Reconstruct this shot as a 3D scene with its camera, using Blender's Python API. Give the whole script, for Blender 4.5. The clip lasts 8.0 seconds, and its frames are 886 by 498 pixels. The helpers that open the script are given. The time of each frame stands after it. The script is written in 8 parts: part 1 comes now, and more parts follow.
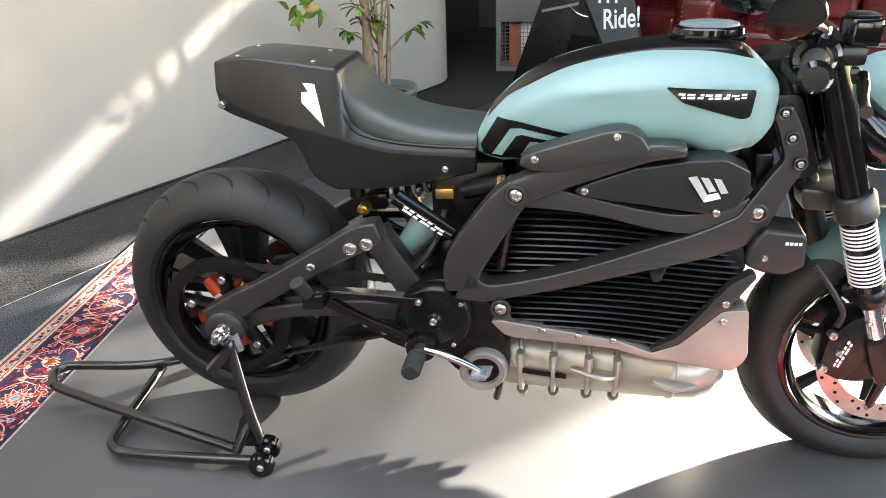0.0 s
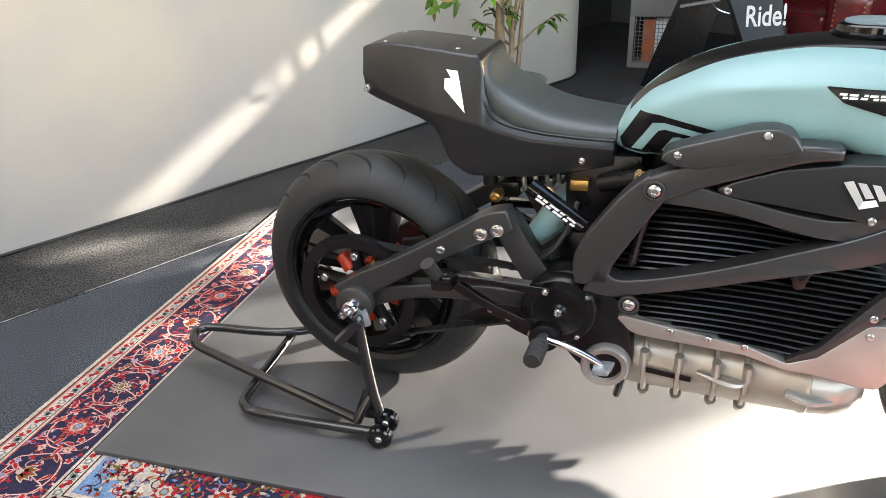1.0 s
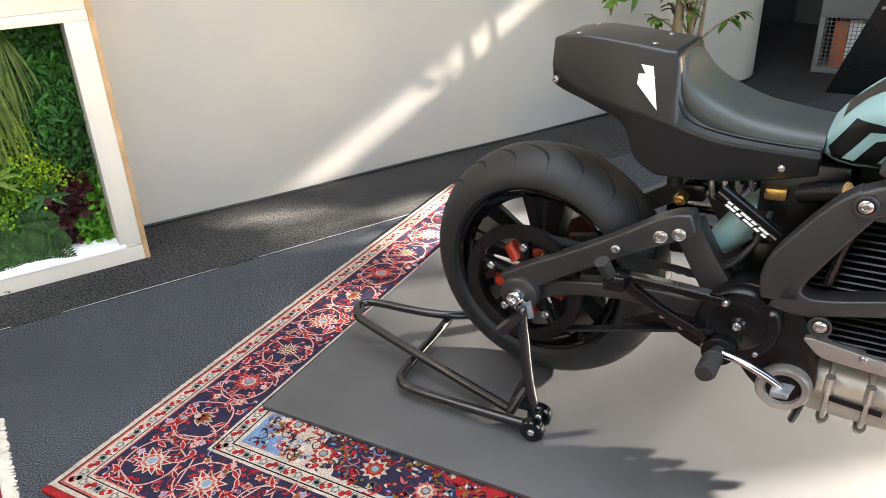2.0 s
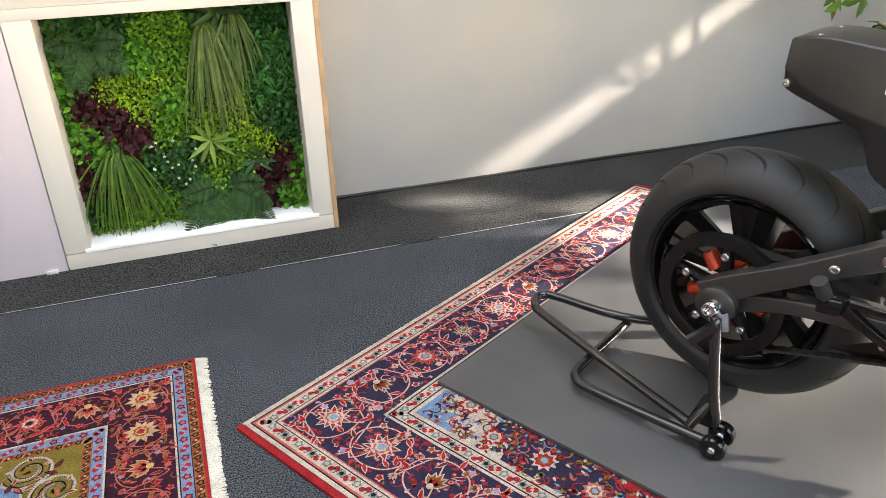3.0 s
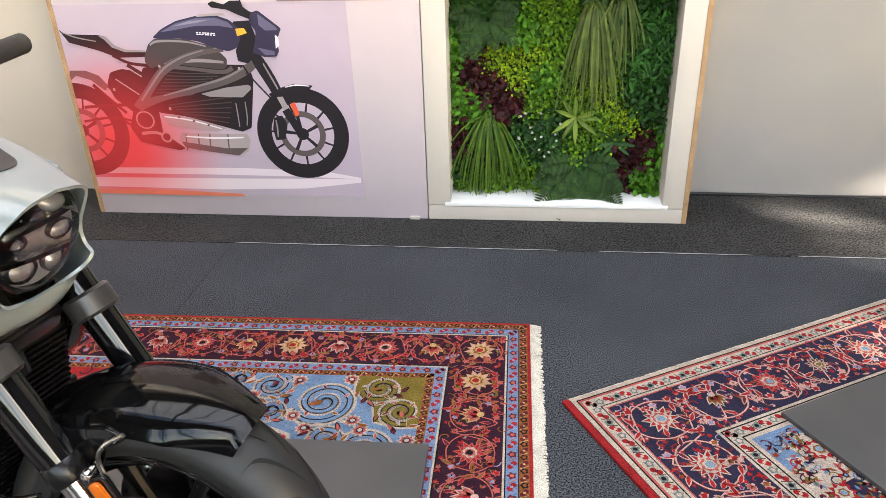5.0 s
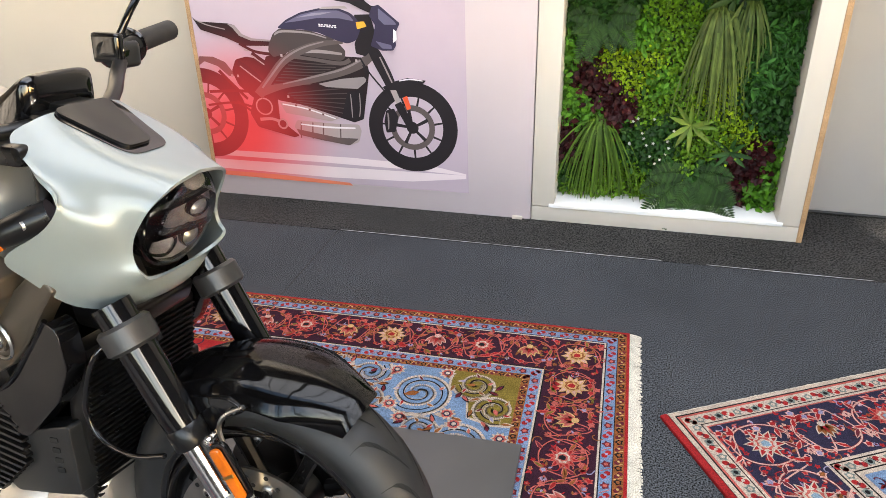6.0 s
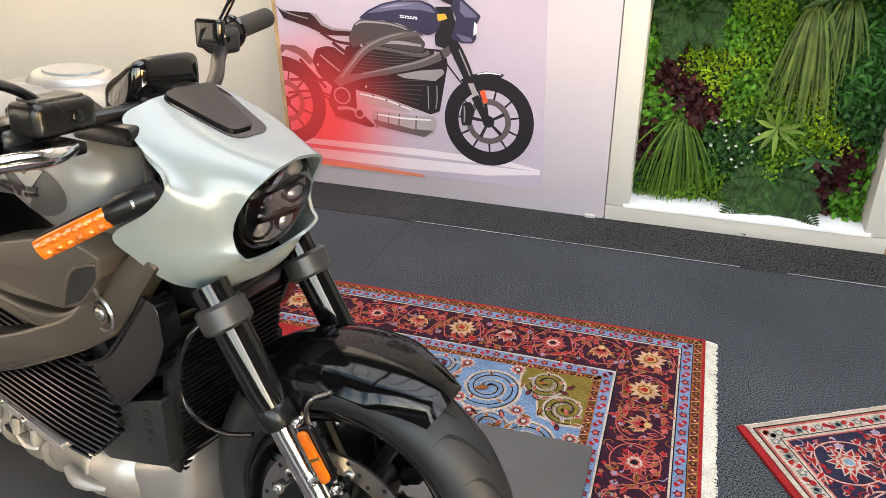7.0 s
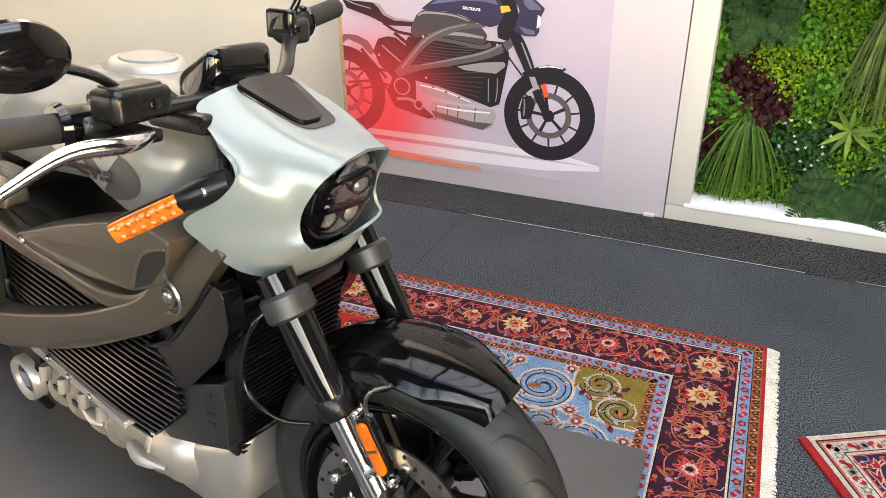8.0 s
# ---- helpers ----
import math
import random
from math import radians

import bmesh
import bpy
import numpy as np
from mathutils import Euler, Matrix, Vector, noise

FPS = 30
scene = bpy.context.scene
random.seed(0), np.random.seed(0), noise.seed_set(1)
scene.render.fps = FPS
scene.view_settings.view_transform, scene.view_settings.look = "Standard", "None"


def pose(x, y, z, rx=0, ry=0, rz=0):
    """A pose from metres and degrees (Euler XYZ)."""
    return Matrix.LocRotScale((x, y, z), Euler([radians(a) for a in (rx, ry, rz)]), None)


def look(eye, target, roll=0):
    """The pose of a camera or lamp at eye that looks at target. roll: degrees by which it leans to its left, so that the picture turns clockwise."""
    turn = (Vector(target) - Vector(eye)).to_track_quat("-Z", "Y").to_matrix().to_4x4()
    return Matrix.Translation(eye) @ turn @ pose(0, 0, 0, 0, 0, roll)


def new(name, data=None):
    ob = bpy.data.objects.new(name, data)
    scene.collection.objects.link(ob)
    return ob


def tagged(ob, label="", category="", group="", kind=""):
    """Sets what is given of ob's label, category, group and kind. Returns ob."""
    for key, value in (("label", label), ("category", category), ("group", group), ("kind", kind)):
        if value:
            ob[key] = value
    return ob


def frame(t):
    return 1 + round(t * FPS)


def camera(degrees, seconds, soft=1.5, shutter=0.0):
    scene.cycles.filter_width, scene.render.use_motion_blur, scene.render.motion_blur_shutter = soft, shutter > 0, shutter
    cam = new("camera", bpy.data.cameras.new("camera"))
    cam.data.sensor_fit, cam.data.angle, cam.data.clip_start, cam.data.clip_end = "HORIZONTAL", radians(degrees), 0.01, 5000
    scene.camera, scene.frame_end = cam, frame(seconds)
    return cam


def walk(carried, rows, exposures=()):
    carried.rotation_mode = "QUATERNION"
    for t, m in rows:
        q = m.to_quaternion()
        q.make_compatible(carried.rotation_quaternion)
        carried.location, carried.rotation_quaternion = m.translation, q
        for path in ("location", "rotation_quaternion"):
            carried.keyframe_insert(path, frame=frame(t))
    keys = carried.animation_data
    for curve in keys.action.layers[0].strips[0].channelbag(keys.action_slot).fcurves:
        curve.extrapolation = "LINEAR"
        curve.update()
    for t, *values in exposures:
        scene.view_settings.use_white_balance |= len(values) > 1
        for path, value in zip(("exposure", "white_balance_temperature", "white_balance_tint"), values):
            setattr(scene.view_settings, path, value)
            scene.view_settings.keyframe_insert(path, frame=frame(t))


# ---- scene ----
cam = camera(62.0, 8.0, soft=0.65)
PATH = [
    (0, (0.008, 0.447, 1.233), (1.439, 1.532, 0.354), -2.1),
    (0.5, (-0.012, 0.446, 1.232), (1.334, 1.635, 0.352), -2.2),
    (1, (-0.037, 0.465, 1.23), (1.195, 1.769, 0.346), -2.3),
    (2.5, (-0.14, 0.538, 1.229), (0.624, 2.158, 0.338), -1.9),
    (3, (-0.189, 0.553, 1.222), (0.38, 2.251, 0.331), -1.6),
    (3.5, (-0.229, 0.563, 1.222), (0.121, 2.315, 0.323), -1.8),
    (4, (-0.279, 0.577, 1.222), (-0.145, 2.354, 0.315), -1.7),
    (4.5, (-0.309, 0.589, 1.219), (-0.373, 2.369, 0.31), -1.9),
    (5, (-0.326, 0.588, 1.218), (-0.553, 2.356, 0.312), -1.9),
    (6.5, (-0.392, 0.568, 1.226), (-0.936, 2.264, 0.315), -1.0),
    (7, (-0.417, 0.564, 1.223), (-1.025, 2.233, 0.305), -0.9),
    (7.5, (-0.434, 0.563, 1.223), (-1.104, 2.202, 0.294), -0.8),
    (8, (-0.443, 0.566, 1.226), (-1.169, 2.177, 0.288), -0.8),
]
walk(cam, [(t, look(eye, target, roll)) for t, eye, target, roll in PATH], exposures=[(0, 4.98, 6850, 10), (1, 4.90, 6850, 10), (2.5, 4.75, 6950, 10), (4, 4.57, 7000, 12), (5, 4.61, 7050, 12), (6.5, 4.67, 7100, 11), (8, 4.77, 7150, 10)])

# ---- world and sun ----
SUN_AZ, SUN_EL = radians(-23.0), radians(16.5)          # a low sun towards +x and somewhat towards -y
world = bpy.data.worlds.new("sky")
scene.world = world
world.use_nodes = True
wn = world.node_tree
sky = wn.nodes.new("ShaderNodeTexSky")
sky.sky_type = "NISHITA"
sky.sun_disc = False
sky.sun_elevation = SUN_EL
sky.sun_rotation = math.pi / 2 - SUN_AZ
bg = wn.nodes["Background"]
bg.inputs["Strength"].default_value = 0.06
wn.links.new(sky.outputs[0], bg.inputs[0])
sun_data = bpy.data.lights.new("sun", "SUN")
sun_data.energy, sun_data.angle, sun_data.color = 5.0, radians(1.1), (1.0, 0.94, 0.86)
sun = new("sun", sun_data)
sun_dir = Vector((math.cos(SUN_AZ) * math.cos(SUN_EL), math.sin(SUN_AZ) * math.cos(SUN_EL), math.sin(SUN_EL)))
sun.matrix_world = look(sun_dir * 20, (0, 0, 0))


def area(name, where, target, sx, sy, watts, colour):
    d = bpy.data.lights.new(name, "AREA")
    d.shape, d.size, d.size_y, d.energy, d.color = "RECTANGLE", sx, sy, watts, colour
    ob = new(name, d)
    ob.matrix_world = look(where, target)
    return ob


# area lamps as daylight through two roof openings and tall windows behind the camera
for lx, tint in ((-1.85, (1.0, 0.95, 0.87)), (1.15, (1.0, 0.98, 0.96))):
    area("roof_light_daylight", (lx, 1.55, 4.03), (lx, 1.55, 0), 2.8, 2.7, 4.1, tint)
# warm fill lamps, added to lift the sides that face the camera
for lx in (-2.05, -0.15, 1.75, 3.65):
    area("window_daylight", (lx, -2.66, 2.0), (lx * 0.6, 2.0, 0.3), 0.95, 2.2, 0.86, (1.0, 0.90, 0.80))
# ---- materials ----
def material(name, colour, rough=0.5, metal=0.0, vary=0.12, scale=6.0, grain=0.0, grain_scale=300.0, coat=0.0, colour2=None, fine=0.0, spec=0.5):
    """A principled surface with broad mottling, fine grain in colour and in relief, and uneven gloss."""
    m = bpy.data.materials.new(name)
    m.use_nodes = True
    n, l = m.node_tree.nodes, m.node_tree.links
    b = n["Principled BSDF"]
    b.inputs["Metallic"].default_value = metal
    b.inputs["Specular IOR Level"].default_value = spec
    b.inputs["Coat Weight"].default_value = coat
    b.inputs["Coat Roughness"].default_value = 0.06
    tc = n.new("ShaderNodeTexCoord")
    big = n.new("ShaderNodeTexNoise")
    big.inputs["Scale"].default_value, big.inputs["Detail"].default_value = scale, 5.0
    l.new(tc.outputs["Object"], big.inputs["Vector"])
    mix = n.new("ShaderNodeMix")
    mix.data_type = "RGBA"
    c2 = colour2 or tuple(max(0.0, c * (1 - 2 * vary)) for c in colour)
    mix.inputs[6].default_value, mix.inputs[7].default_value = (*colour, 1), (*c2, 1)
    ramp = n.new("ShaderNodeMapRange")
    ramp.inputs["From Min"].default_value, ramp.inputs["From Max"].default_value = 0.35, 0.7
    l.new(big.outputs["Fac"], ramp.inputs["Value"])
    l.new(ramp.outputs["Result"], mix.inputs[0])
    out = mix.outputs[2]
    small = n.new("ShaderNodeTexNoise")
    small.inputs["Scale"].default_value, small.inputs["Detail"].default_value = grain_scale, 3.0
    l.new(tc.outputs["Object"], small.inputs["Vector"])
    if fine:
        f = n.new("ShaderNodeMapRange")
        f.inputs["From Min"].default_value, f.inputs["From Max"].default_value = 0.38, 0.62
        f.inputs["To Min"].default_value, f.inputs["To Max"].default_value = 1 - fine, 1 + fine
        l.new(small.outputs["Fac"], f.inputs["Value"])
        mul = n.new("ShaderNodeMix")
        mul.data_type, mul.blend_type = "RGBA", "MULTIPLY"
        mul.inputs[0].default_value = 1.0
        l.new(out, mul.inputs[6])
        l.new(f.outputs["Result"], mul.inputs[7])
        out = mul.outputs[2]
    l.new(out, b.inputs["Base Color"])
    r = n.new("ShaderNodeMapRange")
    r.inputs["To Min"].default_value, r.inputs["To Max"].default_value = max(0.02, rough * 0.85), min(1.0, rough * 1.18)
    l.new(big.outputs["Fac"], r.inputs["Value"])
    l.new(r.outputs["Result"], b.inputs["Roughness"])
    if grain:
        bump = n.new("ShaderNodeBump")
        bump.inputs["Strength"].default_value, bump.inputs["Distance"].default_value = grain, min(0.002, 0.3 / grain_scale)
        l.new(small.outputs["Fac"], bump.inputs["Height"])
        l.new(bump.outputs["Normal"], b.inputs["Normal"])
    return m


M_CARPET = material("blue_grey_carpet", (0.050, 0.054, 0.061), 0.95, vary=0.10, scale=2.5, grain=0.4, grain_scale=250, fine=1.0, spec=0.15)
M_CARPET2 = material("charcoal_carpet", (0.038, 0.037, 0.036), 0.95, vary=0.12, scale=2.5, grain=1.0, grain_scale=170, fine=1.0, spec=0.15)
# the cream wall's colour2 paints in blotches of cooler light
M_WALL = material("cream_fabric_wall", (0.375, 0.345, 0.300), 0.62, vary=0.03, scale=1.6, colour2=(0.31, 0.298, 0.29), grain=0.06, grain_scale=120, spec=0.3)
M_CEIL = material("grey_hall_ceiling_paint", (0.12, 0.115, 0.11), 0.8, vary=0.1, scale=2, grain=0.1)
M_DARKWALL = material("grey_hall_wall_paint", (0.085, 0.078, 0.070), 0.7, vary=0.1, scale=2, grain=0.1)
M_CREAM = material("warm_cream_wall", (0.57, 0.51, 0.42), 0.8, vary=0.03, scale=1.5, grain=0.05, grain_scale=150, spec=0.2)
M_WHITE = material("white_panel_paint", (0.545, 0.505, 0.445), 0.55, vary=0.03, scale=3, grain=0.05, grain_scale=80)
M_LEDGE = material("white_ledge_paint", (0.84, 0.84, 0.82), 0.45, vary=0.02, scale=3, grain=0.05)
M_PLY = material("raw_plywood_edge", (0.46, 0.28, 0.14), 0.7, vary=0.2, scale=14, grain=0.15, fine=0.2)
M_PRINT = material("printed_panel", (0.53, 0.465, 0.495), 0.5, vary=0.02, scale=2, grain=0.03)
M_MAT = material("grey_rubber_mat", (0.056, 0.056, 0.058), 0.48, vary=0.16, scale=4, grain=0.12, grain_scale=500, fine=0.10, spec=0.80)
M_TYRE = material("tyre_rubber", (0.016, 0.0165, 0.017), 0.50, vary=0.18, scale=9, grain=0.10, grain_scale=350, spec=0.4)
M_BLACK = material("satin_black_cast_metal", (0.0055, 0.0055, 0.0058), 0.28, vary=0.12, scale=10, grain=0.10, grain_scale=900, spec=0.34)
M_FRAME = material("satin_charcoal_frame_paint", (0.024, 0.0235, 0.0235), 0.36, vary=0.1, scale=6, grain=0.12, grain_scale=1200, spec=0.55)
M_TAIL = material("matte_black_bodywork", (0.014, 0.015, 0.0155), 0.33, vary=0.08, scale=5, grain=0.10, grain_scale=1500, spec=0.42)
M_SEAT = material("grey_green_seat_vinyl", (0.038, 0.046, 0.044), 0.42, vary=0.1, scale=8, grain=0.25, grain_scale=1400, spec=0.5)
M_GLOSS = material("gloss_black_plastic", (0.004, 0.004, 0.0045), 0.09, vary=0.1, scale=8, coat=0.3, spec=0.35)
M_BATT = material("black_finned_casing", (0.005, 0.005, 0.005), 0.34, vary=0.15, scale=12, grain=0.1)
M_MINT = material("satin_mint_paint", (0.205, 0.335, 0.335), 0.44, vary=0.04, scale=3, grain=0.03, grain_scale=2000, spec=0.5)
M_SILVER = material("bead_blasted_aluminium", (0.40, 0.375, 0.34), 0.36, metal=0.62, vary=0.10, scale=9, grain=0.12, grain_scale=1200)
M_MOTOR = material("cast_motor_alloy", (0.44, 0.40, 0.34), 0.38, metal=0.65, vary=0.14, scale=12, grain=0.2, grain_scale=700)
M_CHROME = material("polished_alloy", (0.72, 0.72, 0.72), 0.12, metal=1.0, vary=0.06, scale=20)
M_STEEL = material("steel_bolt", (0.55, 0.54, 0.52), 0.28, metal=1.0, vary=0.1, scale=60)
M_DISC = material("brake_disc_steel", (0.42, 0.40, 0.37), 0.30, metal=1.0, vary=0.12, scale=30, grain=0.1, grain_scale=900)
M_RED = material("red_anodised_hub", (0.50, 0.05, 0.02), 0.35, metal=0.3, vary=0.15, scale=30)
M_ORANGE = material("amber_lens", (0.58, 0.125, 0.004), 0.16, vary=0.2, scale=40, coat=0.6)
M_PEARL = material("pearl_silver_paint", (0.19, 0.222, 0.226), 0.34, metal=0.15, vary=0.04, scale=4, grain=0.02, grain_scale=2500, coat=0.45)
M_PEARL2 = material("silver_grey_tank_paint", (0.165, 0.165, 0.158), 0.32, metal=0.20, vary=0.04, scale=4, grain=0.02, grain_scale=2500, coat=0.15)
M_BRONZE = material("satin_bronze_grey_frame", (0.088, 0.074, 0.058), 0.33, metal=0.5, vary=0.08, scale=6, grain=0.1, grain_scale=1200)
M_RUBBER = material("black_grip_rubber", (0.016, 0.016, 0.016), 0.7, vary=0.12, scale=20, grain=0.3, grain_scale=600)
M_DECAL = material("white_decal", (0.75, 0.74, 0.72), 0.45, vary=0.03, scale=10)
M_EMBLEM = material("dark_grey_emblem_film", (0.042, 0.042, 0.041), 0.40, vary=0.05, scale=10, spec=0.3)
M_GREYDECAL = material("grey_decal", (0.20, 0.205, 0.20), 0.35, vary=0.05, scale=10, coat=0.5)
M_BLUEMETAL = material("galvanised_steel", (0.42, 0.47, 0.52), 0.35, metal=0.7, vary=0.2, scale=40)
M_BRASS = material("brass_fitting", (0.55, 0.36, 0.12), 0.3, metal=1.0, vary=0.1, scale=40)
M_LAMP = material("bright_lamp_reflector", (0.78, 0.75, 0.76), 0.22, metal=0.6, vary=0.2, scale=60)
M_GLASS = bpy.data.materials.new("clear_lens")
M_GLASS.use_nodes = True
_b = M_GLASS.node_tree.nodes["Principled BSDF"]
_b.inputs["Transmission Weight"].default_value, _b.inputs["Roughness"].default_value, _b.inputs["IOR"].default_value = 1.0, 0.03, 1.45
M_MIRROR = material("mirror_glass", (0.80, 0.80, 0.80), 0.03, metal=1.0, vary=0.01, scale=5)


# ---- mesh helpers ----
def part(name, bm, mat, parent=None, label="", smooth=40, kind=""):
    """Links a bmesh as one mesh object, under a thing or under a part. mat: one material, or several that face indices name."""
    bmesh.ops.recalc_face_normals(bm, faces=bm.faces)
    me = bpy.data.meshes.new(name)
    bm.to_mesh(me)
    bm.free()
    for one in (mat if isinstance(mat, (list, tuple)) else [mat]):
        me.materials.append(one)
    if smooth:
        me.polygons.foreach_set("use_smooth", [True] * len(me.polygons))
        me.set_sharp_from_angle(angle=radians(smooth))
    ob = new(name, me)
    if parent:
        ob.parent = parent
    return tagged(ob, label, kind=kind)


def thing(name, label, category, m=None, group="", kind=""):
    ob = new(name)
    if m is not None:
        ob.matrix_world = m
    ob.empty_display_size = 0.05
    return tagged(ob, label, category, group, kind)


def bevelled(bm, r, seg=2, angle=25):
    if r:
        edges = [e for e in bm.edges if len(e.link_faces) == 2 and e.calc_face_angle(0) > radians(angle)]
        bmesh.ops.bevel(bm, geom=edges, offset=r, offset_type="OFFSET", segments=seg, profile=0.6, affect="EDGES", clamp_overlap=True)
    return bm


def box(x0, x1, y0, y1, z0, z1, r=0.0, seg=2):
    bm = bmesh.new()
    bmesh.ops.create_cube(bm, size=1.0, matrix=Matrix.Translation(((x0 + x1) / 2, (y0 + y1) / 2, (z0 + z1) / 2)) @ Matrix.Diagonal((x1 - x0, y1 - y0, z1 - z0, 1)))
    return bevelled(bm, r, seg)


def rounded(pts, r, n=4):
    """A closed outline with its corners turned into arcs of about radius r (one number, or one a corner)."""
    out, k = [], len(pts)
    for i in range(k):
        p, a, b = Vector(pts[i]), Vector(pts[i - 1]), Vector(pts[(i + 1) % k])
        rr = r[i] if isinstance(r, (list, tuple)) else r
        u, v = a - p, b - p
        d = min(rr, u.length * 0.48, v.length * 0.48)
        if d < 1e-5:
            out.append(tuple(p))
            continue
        s, e = p + u.normalized() * d, p + v.normalized() * d
        for j in range(n + 1):
            t = j / n
            q = s * (1 - t) ** 2 + p * (2 * t * (1 - t)) + e * t**2
            out.append(tuple(q))
    return out


def plate(pts, y0, y1, r=0.0, seg=2, into=None):
    """An outline in x and z, drawn out from y0 to y1, with rounded edges."""
    bm = bmesh.new()
    f = bm.faces.new([bm.verts.new((x, y0, z)) for x, z in pts])
    new_geom = bmesh.ops.extrude_face_region(bm, geom=[f])
    bmesh.ops.translate(bm, verts=[v for v in new_geom["geom"] if isinstance(v, bmesh.types.BMVert)], vec=(0, y1 - y0, 0))
    bevelled(bm, r, seg, 40)
    return bm


def ribbon(path, n=5):
    """The outline of a bar that follows (x, z, half width) with smooth bends."""
    fine = spline([Vector(p) for p in path], n)
    left, right = [], []
    for i, p in enumerate(fine):
        a, b = fine[max(0, i - 1)], fine[min(len(fine) - 1, i + 1)]
        t = Vector((b[0] - a[0], b[1] - a[1])).normalized()
        left.append((p[0] - t[1] * p[2], p[1] + t[0] * p[2]))
        right.append((p[0] + t[1] * p[2], p[1] - t[0] * p[2]))
    return left + right[::-1]


def spline(pts, n=6):
    """A smooth run of points through pts (Catmull-Rom)."""
    out, k = [], len(pts)
    for i in range(k - 1):
        p0, p1, p2, p3 = pts[max(0, i - 1)], pts[i], pts[i + 1], pts[min(k - 1, i + 2)]
        for j in range(n):
            t = j / n
            out.append(0.5 * ((2 * p1) + (p2 - p0) * t + (2 * p0 - 5 * p1 + 4 * p2 - p3) * t**2 + (3 * p1 - p0 - 3 * p2 + p3) * t**3))
    out.append(pts[-1])
    return out


def tube(pts, r, seg=12, n=6, caps=True, into=None):
    """A round tube along a smooth path. r: one radius, or one for each point."""
    pts = [Vector(p) for p in pts]
    rs = list(r) if isinstance(r, (list, tuple)) else [r] * len(pts)
    fine = spline([Vector((*p, q)) for p, q in zip(pts, rs)], n) if n > 1 else [Vector((*p, q)) for p, q in zip(pts, rs)]
    bm = into or bmesh.new()
    up, rings = None, []
    for i, p in enumerate(fine):
        a, b = fine[max(0, i - 1)], fine[min(len(fine) - 1, i + 1)]
        t = (Vector(b[:3]) - Vector(a[:3])).normalized()
        if up is None:
            up = t.orthogonal().normalized()
        up = (up - t * up.dot(t)).normalized()
        side = t.cross(up)
        rings.append([bm.verts.new(Vector(p[:3]) + (up * math.cos(2 * math.pi * j / seg) + side * math.sin(2 * math.pi * j / seg)) * p[3]) for j in range(seg)])
    for a, b in zip(rings, rings[1:]):
        for j in range(seg):
            bm.faces.new((a[j], a[(j + 1) % seg], b[(j + 1) % seg], b[j]))
    if caps:
        bm.faces.new(rings[0][::-1])
        bm.faces.new(rings[-1])
    return bm


def lathe(profile, centre=(0, 0, 0), axis="y", seg=48, closed=False, into=None):
    """Turns (distance along the axis, radius) round an axis through centre."""
    bm = into or bmesh.new()
    rings = []
    for d, r in profile:
        ring = []
        for j in range(seg):
            c, s = math.cos(2 * math.pi * j / seg) * r, math.sin(2 * math.pi * j / seg) * r
            v = {"y": (c, d, s), "x": (d, c, s), "z": (c, s, d)}[axis]
            ring.append(bm.verts.new(Vector(centre) + Vector(v)))
        rings.append(ring)
    pairs = list(zip(rings, rings[1:])) + ([(rings[-1], rings[0])] if closed else [])
    for a, b in pairs:
        for j in range(seg):
            bm.faces.new((a[j], a[(j + 1) % seg], b[(j + 1) % seg], b[j]))
    if not closed:
        bm.faces.new(rings[0][::-1])
        bm.faces.new(rings[-1])
    return bm


def loft(sections, seg=28, power=2.6, caps=True):
    """A body along x from (x, z low, z high, half width[, power]) sections of rounded-box shape."""
    bm = bmesh.new()
    fine = spline([Vector(s[:4]) for s in sections], 5)
    rings = []
    for s in fine:
        ring = []
        for j in range(seg):
            a = 2 * math.pi * j / seg
            c, d = math.cos(a), math.sin(a)
            y = s[3] * math.copysign(abs(c) ** (2 / power), c)
            z = (s[1] + s[2]) / 2 + (s[2] - s[1]) / 2 * math.copysign(abs(d) ** (2 / power), d)
            ring.append(bm.verts.new((s[0], y, z)))
        rings.append(ring)
    for a, b in zip(rings, rings[1:]):
        for j in range(seg):
            bm.faces.new((a[j], a[(j + 1) % seg], b[(j + 1) % seg], b[j]))
    if caps:
        bm.faces.new(rings[0][::-1])
        bm.faces.new(rings[-1])
    return bm


def moved(bm, m):
    bmesh.ops.transform(bm, matrix=m, verts=bm.verts)
    return bm


def mirrored(bm):
    """A copy of the mesh on the other side of y = 0."""
    other = bm.copy()
    bmesh.ops.scale(other, vec=(1, -1, 1), verts=other.verts)
    bmesh.ops.reverse_faces(other, faces=other.faces)
    return other


def joined(bms):
    out = bmesh.new()
    for b in bms:
        me = bpy.data.meshes.new("tmp")
        b.to_mesh(me)
        b.free()
        out.from_mesh(me)
        bpy.data.meshes.remove(me)
    return out


def bolt(where, r, side=-1, depth=0.012):
    """A domed socket screw whose axis is y."""
    x, y, z = where
    s = side
    return lathe([(-s * depth, r * 0.9), (s * depth * 0.2, r * 0.95), (s * depth * 0.45, r * 0.75), (s * depth * 0.5, r * 0.45), (s * depth * 0.15, r * 0.4)], where, "y", 14)
# ---- the room ----
WALL_Y, PANEL_Y, SEAM_Y = 3.52, 3.225, 2.97
X0, X1, Y0, CEIL = -4.6, 6.2, -2.7, 3.9


def slab(name, x0, x1, y0, y1, z0, z1, mat, label, category, parent=None, r=0.0):
    return tagged(part(name, box(x0, x1, y0, y1, z0, z1, r), mat, parent), label, category, kind="structure")


